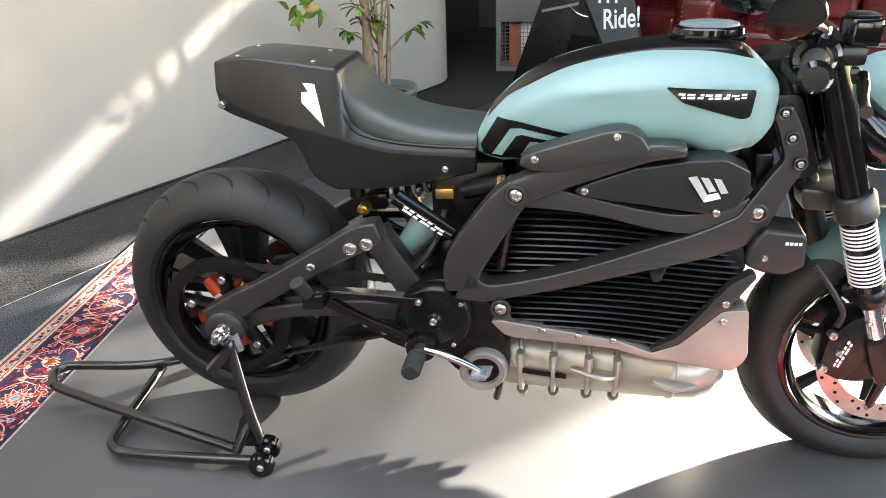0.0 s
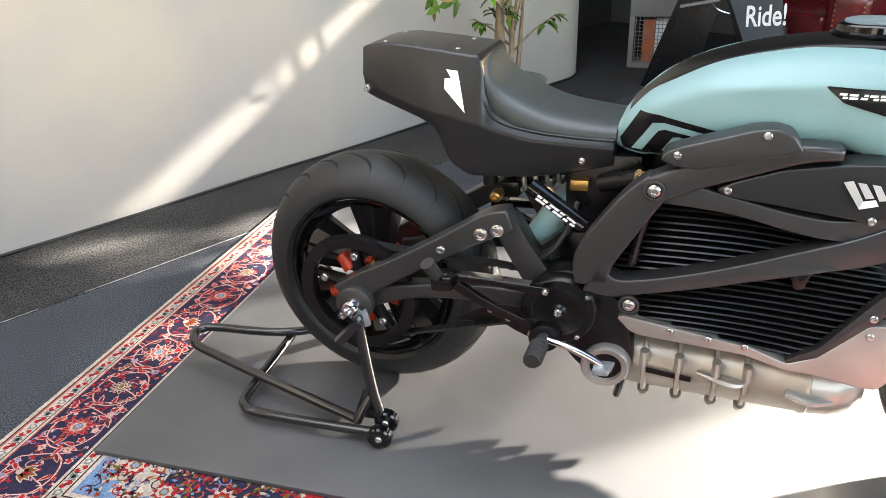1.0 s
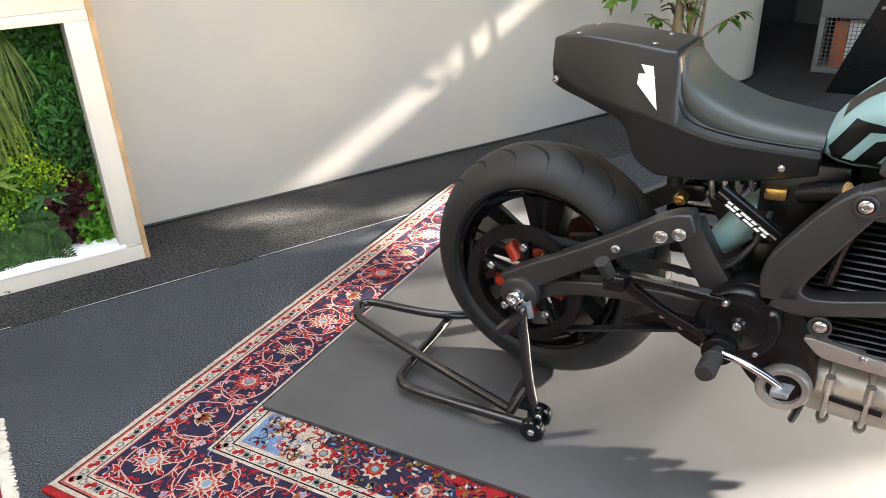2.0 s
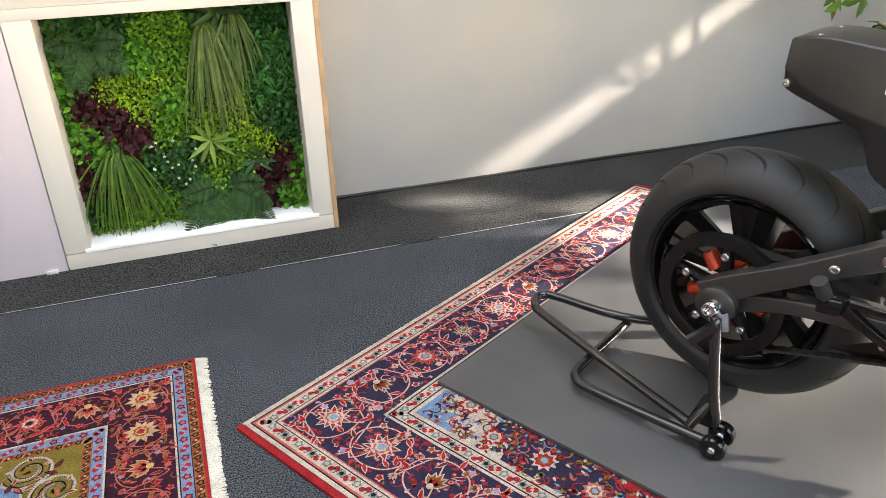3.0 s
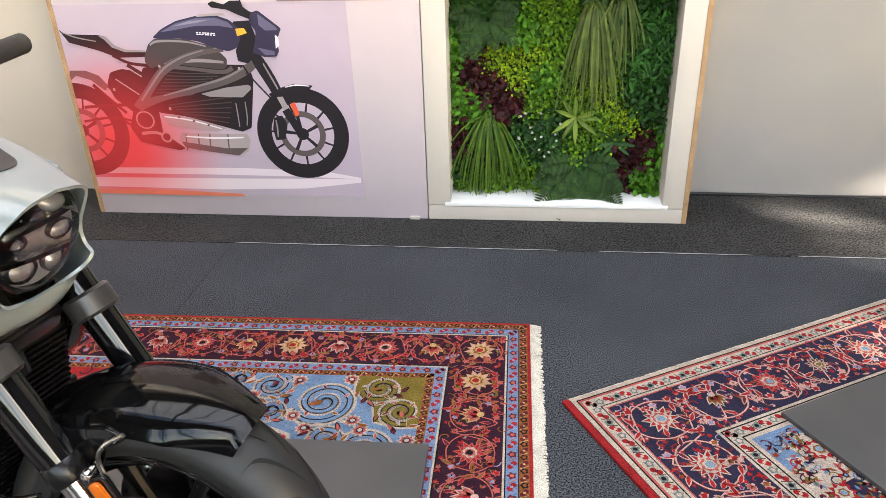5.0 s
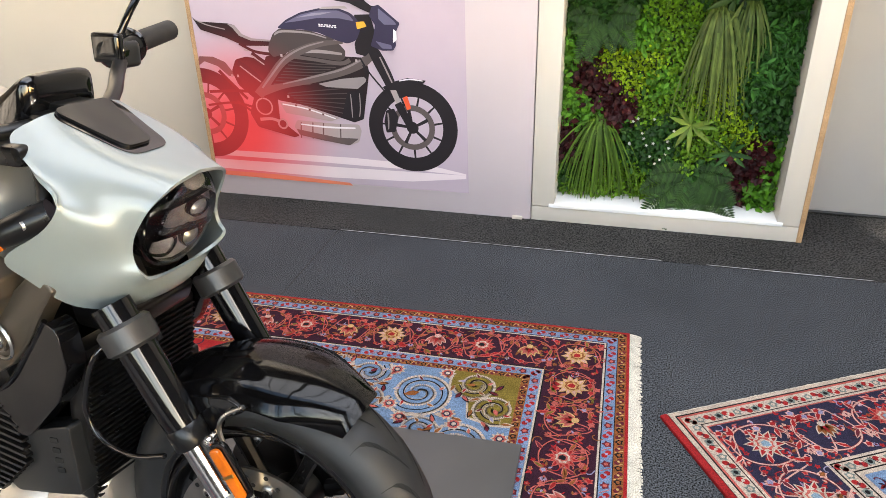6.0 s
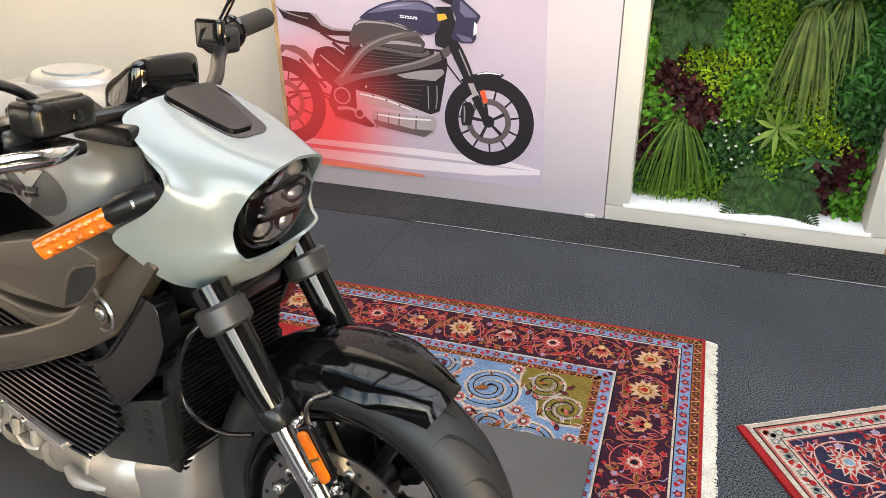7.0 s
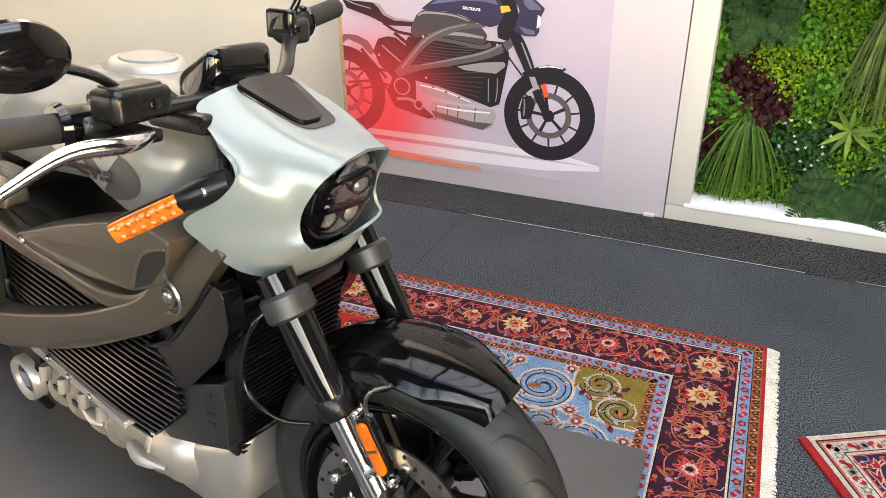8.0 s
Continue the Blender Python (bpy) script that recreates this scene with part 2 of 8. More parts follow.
slab("floor", X0, X1, Y0, SEAM_Y, -0.08, 0.0, M_CARPET, "blue-grey short pile exhibition carpet", "floor")
slab("carpet_strip", X0, X1, SEAM_Y + 0.003, 4.75, -0.08, 0.001, M_CARPET2, "charcoal carpet strip along the wall", "floor")
M_SEAM = material("pale_seam_thread", (0.45, 0.45, 0.45), 0.8, vary=0.3, scale=30)
seam = bmesh.new()
for i in range(46):
    x = -1.42 + i * 0.075
    w = 0.0012 + 0.0014 * noise.noise((x * 3, 0, 0))
    if w < 0.0006:
        continue
    q = [seam.verts.new(p) for p in ((x, SEAM_Y - w, 0.0035), (x + 0.074, SEAM_Y - w, 0.0035), (x + 0.074, SEAM_Y + 0.002 + w, 0.0035), (x, SEAM_Y + 0.002 + w, 0.0035))]
    seam.faces.new(q)
tagged(part("carpet_seam", seam, M_SEAM), "thin frayed pale seam between the two carpets", "trim", kind="structure")
slab("carpet_joint", -1.432, -1.428, 2.3, SEAM_Y - 0.003, -0.01, 0.0008, M_CARPET2, "faint butt joint between two carpet tiles", "trim")

# the back wall: flat, then bending away at its right-hand end
wb = bmesh.new()
outline = [(X0, WALL_Y)] + [(4.05 + 0.42 * math.sin(a), WALL_Y + 0.42 * (1 - math.cos(a))) for a in [i * 0.16 for i in range(9)]]
outline = [(x, y) for x, y in outline]
back = [(x, y + 0.06) for x, y in outline]
vs = [[wb.verts.new((x, y, z)) for x, y in ring] for ring in (outline, back) for z in (0.004, CEIL)]
for a, b in ((0, 1), (2, 3), (0, 2), (1, 3)):
    for i in range(len(outline) - 1):
        wb.faces.new((vs[a][i], vs[a][i + 1], vs[b][i + 1], vs[b][i]))
wb.faces.new((vs[0][-1], vs[2][-1], vs[3][-1], vs[1][-1]))
tagged(part("wall_north", wb, M_WALL), "smooth cream exhibition wall with cooler light blotches painted into its colour", "wall", kind="structure")
cable = [(x, y - 0.012, 0.008 + 0.003 * math.sin(x * 5)) for x, y in [(0.3 + 0.25 * i, WALL_Y) for i in range(16)]] + [(4.05 + 0.42 * math.sin(a), WALL_Y + 0.42 * (1 - math.cos(a)) - 0.012, 0.01) for a in (0.2, 0.6, 1.0, 1.25)]
M_CABLE = material("black_cable_sheath", (0.012, 0.012, 0.012), 0.5)
tagged(part("floor_cable", tube(cable, 0.006, 8, 4), M_CABLE), "thin black cable lying along the foot of the cream wall", "cable")
slab("wall_east_end", 4.42, X1, 4.6, 4.7, 0, CEIL, M_CARPET2, "dark wall behind the seating corner", "wall")
slab("wall_return", 4.44, 4.50, 3.82, 4.6, 0, CEIL, M_WALL, "pale end of the exhibition wall", "wall")
# unseen wall, added to close the room and keep its reflections dark
slab("wall_back_left", X0 - 0.1, X0, Y0, WALL_Y, 0, CEIL, M_DARKWALL, "plain grey wall added out of view to close the room", "wall")
# the south wall with a band of tall windows
SW = [-3.0, -1.1, 0.8, 2.7, 4.6]
south = [box(X0, X1, Y0 - 0.1, Y0, 0, 0.9), box(X0, X1, Y0 - 0.1, Y0, 3.3, CEIL), box(X0, SW[0], Y0 - 0.1, Y0, 0.9, 3.3), box(SW[-1], X1, Y0 - 0.1, Y0, 0.9, 3.3)]
tagged(part("wall_south", joined(south), M_DARKWALL, smooth=0), "grey wall with a band of tall windows", "wall", kind="structure")
for a, b in zip(SW, SW[1:]):
    win = thing("window", "tall window with slim black glazing bars", "window", kind="structure")
    for x in (a + 0.03, (a + b) / 2, b - 0.03):
        part("glazing_bar", box(x - 0.025, x + 0.025, Y0 - 0.08, Y0 - 0.03, 0.9, 3.3), M_BLACK, win, smooth=0)
    part("glazing_bar", box(a + 0.06, (a + b) / 2 - 0.026, Y0 - 0.08, Y0 - 0.03, 2.15, 2.20), M_BLACK, win, smooth=0)
    part("glazing_bar", box((a + b) / 2 + 0.026, b - 0.06, Y0 - 0.08, Y0 - 0.03, 2.15, 2.20), M_BLACK, win, smooth=0)
slab("cream_screen", -4.6, -2.04, WALL_Y - 0.05, WALL_Y - 0.004, 0.003, 2.6, M_CREAM, "warm cream partition panel", "wall")


# an unseen east wall, added with holes that shape the low sun's patches
def sun_mask():
    """The added wall in y and z: a large hole, a slatted one, and gaps for single beams."""
    loops = [
        [(Y0, 0.0), (4.7, 0.0), (4.7, CEIL), (Y0, CEIL)],
        [(-2.4, 0.5), (-0.05, 0.5), (-0.05, 1.386), (-0.46, 1.577), (-1.02, 1.833), (-2.4, 1.833)],
        [(-0.42, 1.592), (-0.02, 1.415), (0.20, 1.415), (0.20, 1.775), (-0.84, 1.790)],
        [(0.28, 1.480), (0.72, 1.480), (0.72, 1.642), (0.28, 1.642)],
        [(1.083, 1.793), (1.205, 1.722), (1.022, 1.679), (0.900, 1.760)],
        [(0.850, 1.742), (0.902, 1.708), (0.906, 1.672), (0.853, 1.709)],
        [(0.747, 1.750), (0.815, 1.704), (0.842, 1.661), (0.760, 1.710)],
        [(0.647, 1.750), (0.691, 1.718), (0.703, 1.692), (0.647, 1.728)],
        [(0.908, 1.661), (0.964, 1.618), (1.005, 1.572), (0.917, 1.616)],
        [(0.905, 1.600), (0.985, 1.566), (1.099, 1.535), (1.040, 1.503), (0.780, 1.520), (0.735, 1.560), (0.800, 1.592)],
    ]
    # slits side by side, the last ones narrow: a beam that fades towards its upper edge
    low, high = (Vector((1.364, 1.635)), Vector((1.236, 1.731))), (Vector((2.331, 2.151)), Vector((2.262, 2.177)))
    for f0, f1 in ((0.03, 0.27), (0.33, 0.48), (0.56, 0.66), (0.76, 0.82), (0.92, 0.95)):
        loops.append([tuple(low[0].lerp(low[1], f)) for f in (f1, f0)] + [tuple(high[0].lerp(high[1], f)) for f in (f0, f1)])
    bm = bmesh.new()
    edges = []
    for loop in loops:
        vs = [bm.verts.new((X1, y, z)) for y, z in loop]
        edges += [bm.edges.new((vs[i], vs[(i + 1) % len(vs)])) for i in range(len(vs))]
    bmesh.ops.triangle_fill(bm, edges=edges, use_beauty=True)
    ext = bmesh.ops.extrude_face_region(bm, geom=bm.faces[:])
    bmesh.ops.translate(bm, verts=[v for v in ext["geom"] if isinstance(v, bmesh.types.BMVert)], vec=(0.008, 0, 0))
    return bm


# unseen slats, added outside some holes to let only part of the sun in
blind = thing("window_blind", "unseen fine slats added to thin the sunlight from the openings", "blind", kind="structure")
for k in range(15):
    part("slat", box(X1 + 0.035, X1 + 0.039, -0.98, 0.24, 1.39 + 0.028 * k, 1.405 + 0.028 * k), M_DARKWALL, blind, smooth=0)
for k in range(38):
    part("slat", box(X1 + 0.035, X1 + 0.039, 1.02, 2.36, 1.61 + 0.016 * k, 1.6213 + 0.016 * k), M_DARKWALL, blind, smooth=0)
tagged(part("wall_east", sun_mask(), M_DARKWALL, smooth=0), "unseen grey wall added with holes that shape the sun patches", "wall", kind="structure")


def roof():
    xs = [X0 - 0.1, -3.25, -0.45, -0.25, 2.55, X1 + 0.2]
    ys = [Y0 - 0.1, -0.7, 2.9, 4.8]
    bms = []
    for i in range(5):
        for k in range(3):
            if not (i in (1, 3) and k == 1):
                bms.append(box(xs[i], xs[i + 1], ys[k], ys[k + 1], CEIL, CEIL + 0.15))
    bm = joined(bms)
    bmesh.ops.remove_doubles(bm, verts=bm.verts, dist=1e-5)
    return bm


tagged(part("ceiling", roof(), M_CEIL, smooth=0), "grey hall ceiling with two roof lights", "ceiling", kind="structure")
for cx in (-1.85, 1.15):
    win = thing("roof_window", "glazed roof light with dark glazing bars", "window", kind="structure")
    for k in (-0.7, 0.0, 0.7):
        part("glazing_bar", box(cx + k - 0.02, cx + k + 0.02, -0.7, 2.9, CEIL - 0.03, CEIL + 0.03), M_BLACK, win, smooth=0)
    part("glazing_bar", box(cx - 1.4, cx + 1.4, 1.08, 1.12, CEIL - 0.03, CEIL + 0.03), M_BLACK, win, smooth=0)

# printed panel and the planted frame beside it
PX0, PX1, BX1, PTOP = -2.10, -0.716, 0.272, 2.3
panel = thing("display_panel", "tall white display panel with raw plywood edges and printed pictures", "display panel", kind="structure")
part("board", box(PX0 + 0.018, PX1 - 0.004, PANEL_Y, WALL_Y - 0.06, 0.0, PTOP, 0.002), M_PRINT, panel)
part("plywood_edge", box(PX0, PX0 + 0.018, PANEL_Y - 0.001, WALL_Y - 0.06, 0.0, PTOP), M_PLY, panel, "raw plywood edge", smooth=0)
part("levelling_foot", box(PX1 - 0.075, PX1 - 0.035, PANEL_Y - 0.012, PANEL_Y + 0.02, 0.0, 0.012, 0.003), M_WHITE, panel)

IN0, IN1, INB, INT, DEEP = -0.63, 0.178, 0.062, 0.868, 0.16
frame_box = thing("planter_frame", "white-painted box frame on the floor holding a wall of artificial greenery", "frame")
y, yb = PANEL_Y, WALL_Y - 0.06
part("bottom_rail", box(PX1, BX1 - 0.018, y, yb, 0.0, INB - 0.003, 0.002), M_WHITE, frame_box)
part("ledge", box(IN0 - 0.02, IN1 + 0.02, y - 0.004, y + DEEP, INB - 0.003, INB + 0.012, 0.003), M_LEDGE, frame_box, "bright white ledge")
part("left_stile", box(PX1, IN0, y, yb, INB, INT, 0.002), M_WHITE, frame_box)
part("right_stile", box(IN1, BX1 - 0.018, y, yb, INB, INT, 0.002), M_WHITE, frame_box)
part("top_rail", box(PX1, BX1 - 0.018, y, yb, INT, INT + 0.035, 0.002), M_WHITE, frame_box)
part("upper_board", box(PX1, BX1 - 0.018, y + 0.004, yb, INT + 0.036, PTOP, 0.002), M_WHITE, frame_box)
part("plywood_edge", box(BX1 - 0.018, BX1, y - 0.002, yb, 0.0, PTOP), M_PLY, frame_box, "raw plywood edge", smooth=0)
part("backing", box(IN0, IN1, y + DEEP, yb, INB, INT), material("dark_moss_backing", (0.025, 0.050, 0.010), 0.9, vary=0.3, scale=20, grain=0.5), frame_box, "dark green backing")
# ---- floor mats and rugs ----
RUG1 = Matrix.Translation((-0.231, 2.115, 0)) @ Matrix.Rotation(radians(29.7), 4, "Z") @ Matrix.Translation((0.020, -0.008, 0))      # u along the fringed edge, v = -y local
RUG2 = Matrix.Translation((-0.281, 2.468, 0)) @ Matrix.Rotation(radians(1.2), 4, "Z")
mat1 = part("floor_mat", box(0, 1.62, -2.7, 0, 0.012, 0.024, 0.003), M_MAT)
mat1.matrix_world = Matrix.Translation((0.300, 2.093, 0)) @ Matrix.Rotation(radians(30), 4, "Z")
tagged(mat1, "dark grey rubber mat lying on a patterned rug", "mat")
mat2 = part("floor_mat", box(-2.2, 0, -1.25, 0, 0.012, 0.024, 0.003), M_MAT)
mat2.matrix_world = Matrix.Translation((-0.545, 1.912, 0)) @ Matrix.Rotation(radians(1.5), 4, "Z")
tagged(mat2, "dark grey rubber mat lying on a blue and red rug", "mat")
# ---- patterned rugs: each colour field, stripe, flower and vine is its own flat shape in the pile ----
def wool(name, colour):
    return material("wool_" + name, colour, 0.95, vary=0.13, scale=25, grain=0.8, grain_scale=420, fine=0.35, spec=0.1)


W = [wool("navy", (0.022, 0.019, 0.040)), wool("red", (0.27, 0.016, 0.018)), wool("cream", (0.40, 0.33, 0.27)), wool("sky", (0.12, 0.19, 0.30)),
     wool("olive", (0.15, 0.11, 0.022)), wool("rust", (0.20, 0.070, 0.022)), wool("rose", (0.36, 0.085, 0.070)), wool("maroon", (0.10, 0.014, 0.022)),
     wool("slate", (0.13, 0.16, 0.15)), wool("black", (0.008, 0.008, 0.010)), wool("sand", (0.42, 0.26, 0.11)), wool("lilac", (0.22, 0.20, 0.31))]
W += [wool("pink", (0.46, 0.27, 0.23)), wool("slate_blue", (0.16, 0.24, 0.31)), wool("wine", (0.030, 0.009, 0.018))]
NAVY, RED, CREAM, SKY, OLIVE, RUST, ROSE, MAROON, SLATE, BLACKW, SAND, LILAC, PINK, SLATEBLUE, WINE = range(15)


class Weave:
    def __init__(self, seed):
        self.verts, self.faces, self.cols, self.rnd = [], [], [], random.Random(seed)

    def poly(self, pts, col, level):
        n = len(self.verts)
        z = 0.0100 + 0.00022 * level
        self.verts += [(u, v, z) for u, v in pts]
        self.faces.append(tuple(range(n, n + len(pts))))
        self.cols.append(col)

    def ring(self, U, V, a, b, col, level):
        """A band between the insets a and b on all four sides."""
        for p in (((a, a), (U - a, a), (U - b, b), (b, b)), ((a, V - a), (U - a, V - a), (U - b, V - b), (b, V - b)), ((a, a), (a, V - a), (b, V - b), (b, b)), ((U - a, a), (U - a, V - a), (U - b, V - b), (U - b, b))):
            self.poly(p, col, level)

    def blob(self, u, v, r, col, level, n=10, lobes=0, depth=0.25, turn=0.0, squash=1.0):
        pts = []
        for i in range(n):
            a = 2 * math.pi * i / n
            rr = r * (1 - depth * (i % 2 if lobes else 0)) * self.rnd.uniform(0.92, 1.08)
            x, y = math.cos(a) * rr, math.sin(a) * rr * squash
            pts.append((u + x * math.cos(turn) - y * math.sin(turn), v + x * math.sin(turn) + y * math.cos(turn)))
        self.poly(pts, col, level)

    def leaf(self, u, v, length, wide, turn, col, level):
        c, s = math.cos(turn), math.sin(turn)
        pts = [(0, 0), (0.3, 0.5), (0.65, 0.38), (1, 0), (0.65, -0.42), (0.3, -0.5)]
        self.poly([(u + c * a * length - s * b * wide, v + s * a * length + c * b * wide) for a, b in pts], col, level)

    def vine(self, pts, wide, col, level):
        pts = spline([Vector(p) for p in pts], 5)
        for a, b in zip(pts, pts[1:]):
            t = (b - a).normalized() * wide / 2
            self.poly([(a.x - t.y, a.y + t.x), (a.x + t.y, a.y - t.x), (b.x + t.y, b.y - t.x), (b.x - t.y, b.y + t.x)], col, level)

    def flower(self, u, v, r, level, cols):
        o, m, i, c = cols
        t = self.rnd.uniform(0, 1)
        for k in range(10):
            self.leaf(u, v, r * 1.05, r * 0.52, t + 2 * math.pi * k / 10, o, level)
        self.blob(u, v, r * 0.72, m, level + 1, 16, 1, 0.22, t)
        self.blob(u, v, r * 0.46, i, level + 2, 12, 1, 0.2, t)
        self.blob(u, v, r * 0.26, c, level + 3, 9)

    def palmette(self, u, v, r, turn, level, cols):
        for k in range(-3, 4):
            self.leaf(u, v, r * (1.25 - 0.10 * abs(k)), r * 0.42, turn + k * 0.42, cols[0], level)
        for k in range(-2, 3):
            self.leaf(u, v, r * 0.8, r * 0.28, turn + k * 0.4, cols[1], level + 1)
        self.blob(u, v, r * 0.30, cols[2], level + 2, 9)
        self.leaf(u, v, r * 0.5, r * 0.16, turn, cols[3], level + 3)

    def scatter(self, u0, u1, v0, v1, per, level, cols, size):
        """Small leaves, buds and hooks that fill the ground between the large flowers."""
        for _ in range(int((u1 - u0) * (v1 - v0) * per)):
            u, v, t = self.rnd.uniform(u0, u1), self.rnd.uniform(v0, v1), self.rnd.uniform(0, 6.28)
            k, c = self.rnd.random(), self.rnd.choice(cols)
            if k < 0.5:
                self.leaf(u, v, size * self.rnd.uniform(0.8, 1.7), size * 0.5, t, c, level)
                self.leaf(u, v, size * 0.9, size * 0.4, t + 1.0, self.rnd.choice(cols), level + 1)
            elif k < 0.75:
                self.blob(u, v, size * 0.55, c, level, 10, 1, 0.35, t)
                self.blob(u, v, size * 0.25, self.rnd.choice(cols), level + 1, 7)
            else:
                h = [(u + math.cos(t + a) * size * (0.3 + 0.28 * a), v + math.sin(t + a) * size * (0.3 + 0.28 * a)) for a in (0, 0.9, 1.8, 2.7, 3.6)]
                self.vine(h, size * 0.2, c, level)

    def border(self, U, V, a, b, step, level, big, bits, vines, size):
        """Large flowers on a winding stem along all four sides, between the insets a and b."""
        mid, half = (a + b) / 2, (b - a) / 2
        for side in range(4):
            long = U if side in (0, 2) else V
            put = (lambda s, d: (s, d), lambda s, d: (d, s), lambda s, d: (s, V - d), lambda s, d: (U - d, s))[side]
            end = long if side in (0, 2) else long
            lo, hi = (a, end - a) if side in (0, 2) else (b, end - b)
            pu, pv = put(lo, a), put(hi, b)
            self.scatter(min(pu[0], pv[0]), max(pu[0], pv[0]), min(pu[1], pv[1]), max(pu[1], pv[1]), 2600 * (0.018 / size) ** 2, level + 1, bits, size)
            n = max(1, round((hi - lo) / step))
            st = (hi - lo) / n
            for phase in (0, math.pi):
                pts = [put(lo + st * n * i / (n * 6), mid + half * 0.72 * math.sin(i * math.pi / 3 + phase)) for i in range(n * 6 + 1)]
                self.vine(pts, size * 0.42, vines[1], level + 3)
                self.vine(pts, size * 0.24, vines[0], level + 4)
            for k in range(n):
                s = lo + st * (k + 0.5)
                kind = k % 3
                if kind == 0:
                    self.flower(*put(s, mid), half * 0.50, level + 5, big[0])
                elif kind == 1:
                    self.palmette(*put(s, mid), half * 0.46, (1.57, 0, -1.57, 3.14)[side] if k % 2 else (-1.57, 3.14, 1.57, 0)[side], level + 5, big[1])
                else:
                    self.flower(*put(s, mid), half * 0.42, level + 5, big[2])
                for q in (-1, 1):
                    self.palmette(*put(s + st * 0.5, mid + q * half * 0.45), half * 0.26, self.rnd.uniform(0, 6.28), level + 5, big[1] if q > 0 else big[2])

    def rosette(self, u, v, r, level, edge, petal, ring, heart):
        """A full flower with outlined petals, a pale ring and a drop-shaped heart."""
        t = self.rnd.uniform(0, 1)
        for k in range(12):
            a = t + 2 * math.pi * k / 12
            self.leaf(u, v, r * (1.16 if k % 2 else 1.0), r * 0.46, a, edge, level)
            self.leaf(u, v, r * (1.04 if k % 2 else 0.9), r * 0.30, a, petal, level + 1)
        self.blob(u, v, r * 0.66, edge, level + 2, 20, 1, 0.16, t)
        self.blob(u, v, r * 0.54, ring, level + 3, 16, 1, 0.2, t)
        self.blob(u, v, r * 0.38, edge, level + 4, 12, 1, 0.15, t)
        self.leaf(u - r * 0.24 * math.cos(t), v - r * 0.24 * math.sin(t), r * 0.58, r * 0.50, t, heart, level + 5)

    def tulip(self, u, v, r, turn, level, edge, petal, dark):
        for k in range(-2, 3):
            self.leaf(u, v, r * (1.32 - 0.12 * abs(k)), r * 0.50, turn + k * 0.40, edge, level)
        for k in range(-2, 3):
            self.leaf(u, v, r * (1.18 - 0.12 * abs(k)), r * 0.34, turn + k * 0.40, petal, level + 1)
        self.leaf(u, v, r * 0.85, r * 0.20, turn, dark, level + 2)
        self.blob(u, v, r * 0.24, edge, level + 3, 9)

    def scrolls(self, U, V, a, b, step, level, kinds, vine, leaves, sprays):
        """Rosettes and tulips, each inside its own winding stem with curved leaves, along all four sides."""
        mid, half = (a + b) / 2, (b - a) / 2
        for side in range(4):
            long = U if side in (0, 2) else V
            put = (lambda s, d: (s, d), lambda s, d: (d, s), lambda s, d: (s, V - d), lambda s, d: (U - d, s))[side]
            lo, hi = (a, long - a) if side in (0, 2) else (b, long - b)
            n = max(1, round((hi - lo) / step))
            st = (hi - lo) / n
            pu, pv = put(lo, a), put(hi, b)
            self.scatter(min(pu[0], pv[0]), max(pu[0], pv[0]), min(pu[1], pv[1]), max(pu[1], pv[1]), 2000, level - 0.6, leaves + leaves + sprays + [vine[0]], 0.014)
            for k in range(n):
                s, up = lo + st * (k + 0.5), 1 if k % 2 else -1
                kind = kinds[k % len(kinds)]
                ring = [put(s + math.cos(q) * st * 0.47, mid + up * math.sin(q) * half * 0.80) for q in [0.2 + i * 0.62 for i in range(9)]]
                self.vine(ring, half * 0.085, vine[1], level)
                self.vine(ring, half * 0.048, vine[0], level + 1)
                self.vine([put(s - st * 0.5, mid - up * half * 0.6), put(s - st * 0.2, mid + up * half * 0.85), put(s + st * 0.2, mid - up * half * 0.85), put(s + st * 0.5, mid + up * half * 0.6)], half * 0.045, vine[0], level)
                for q in range(9):
                    an = self.rnd.uniform(0, 6.28)
                    p = put(s + math.cos(an) * st * 0.44, mid + math.sin(an) * half * 0.76)
                    tn = self.rnd.uniform(0, 6.28)
                    self.leaf(*p, half * 0.44, half * 0.17, tn, vine[0], level + 2)
                    self.leaf(*p, half * 0.38, half * 0.11, tn, self.rnd.choice(leaves), level + 3)
                for q in range(7):
                    p = put(s + self.rnd.uniform(-0.5, 0.5) * st, mid + self.rnd.choice((-1, 1)) * half * self.rnd.uniform(0.5, 0.9))
                    self.blob(*p, half * 0.15, vine[0], level + 2, 10, 1, 0.35)
                    self.blob(*p, half * 0.10, self.rnd.choice(sprays), level + 4, 9, 1, 0.3)
                if kind[0] == "rosette":
                    self.rosette(*put(s, mid), half * kind[1], level + 5, *kind[2:])
                else:
                    self.tulip(*put(s, mid - half * 0.25 * up), half * kind[1], (1.57, 0, -1.57, 3.14)[side] if up > 0 else (-1.57, 3.14, 1.57, 0)[side], level + 5, *kind[2:])
                for q in (-1, 1):
                    self.tulip(*put(s + st * 0.5, mid + q * half * 0.5), half * 0.20, self.rnd.uniform(0, 6.28), level + 5, vine[0], self.rnd.choice(sprays), vine[1])

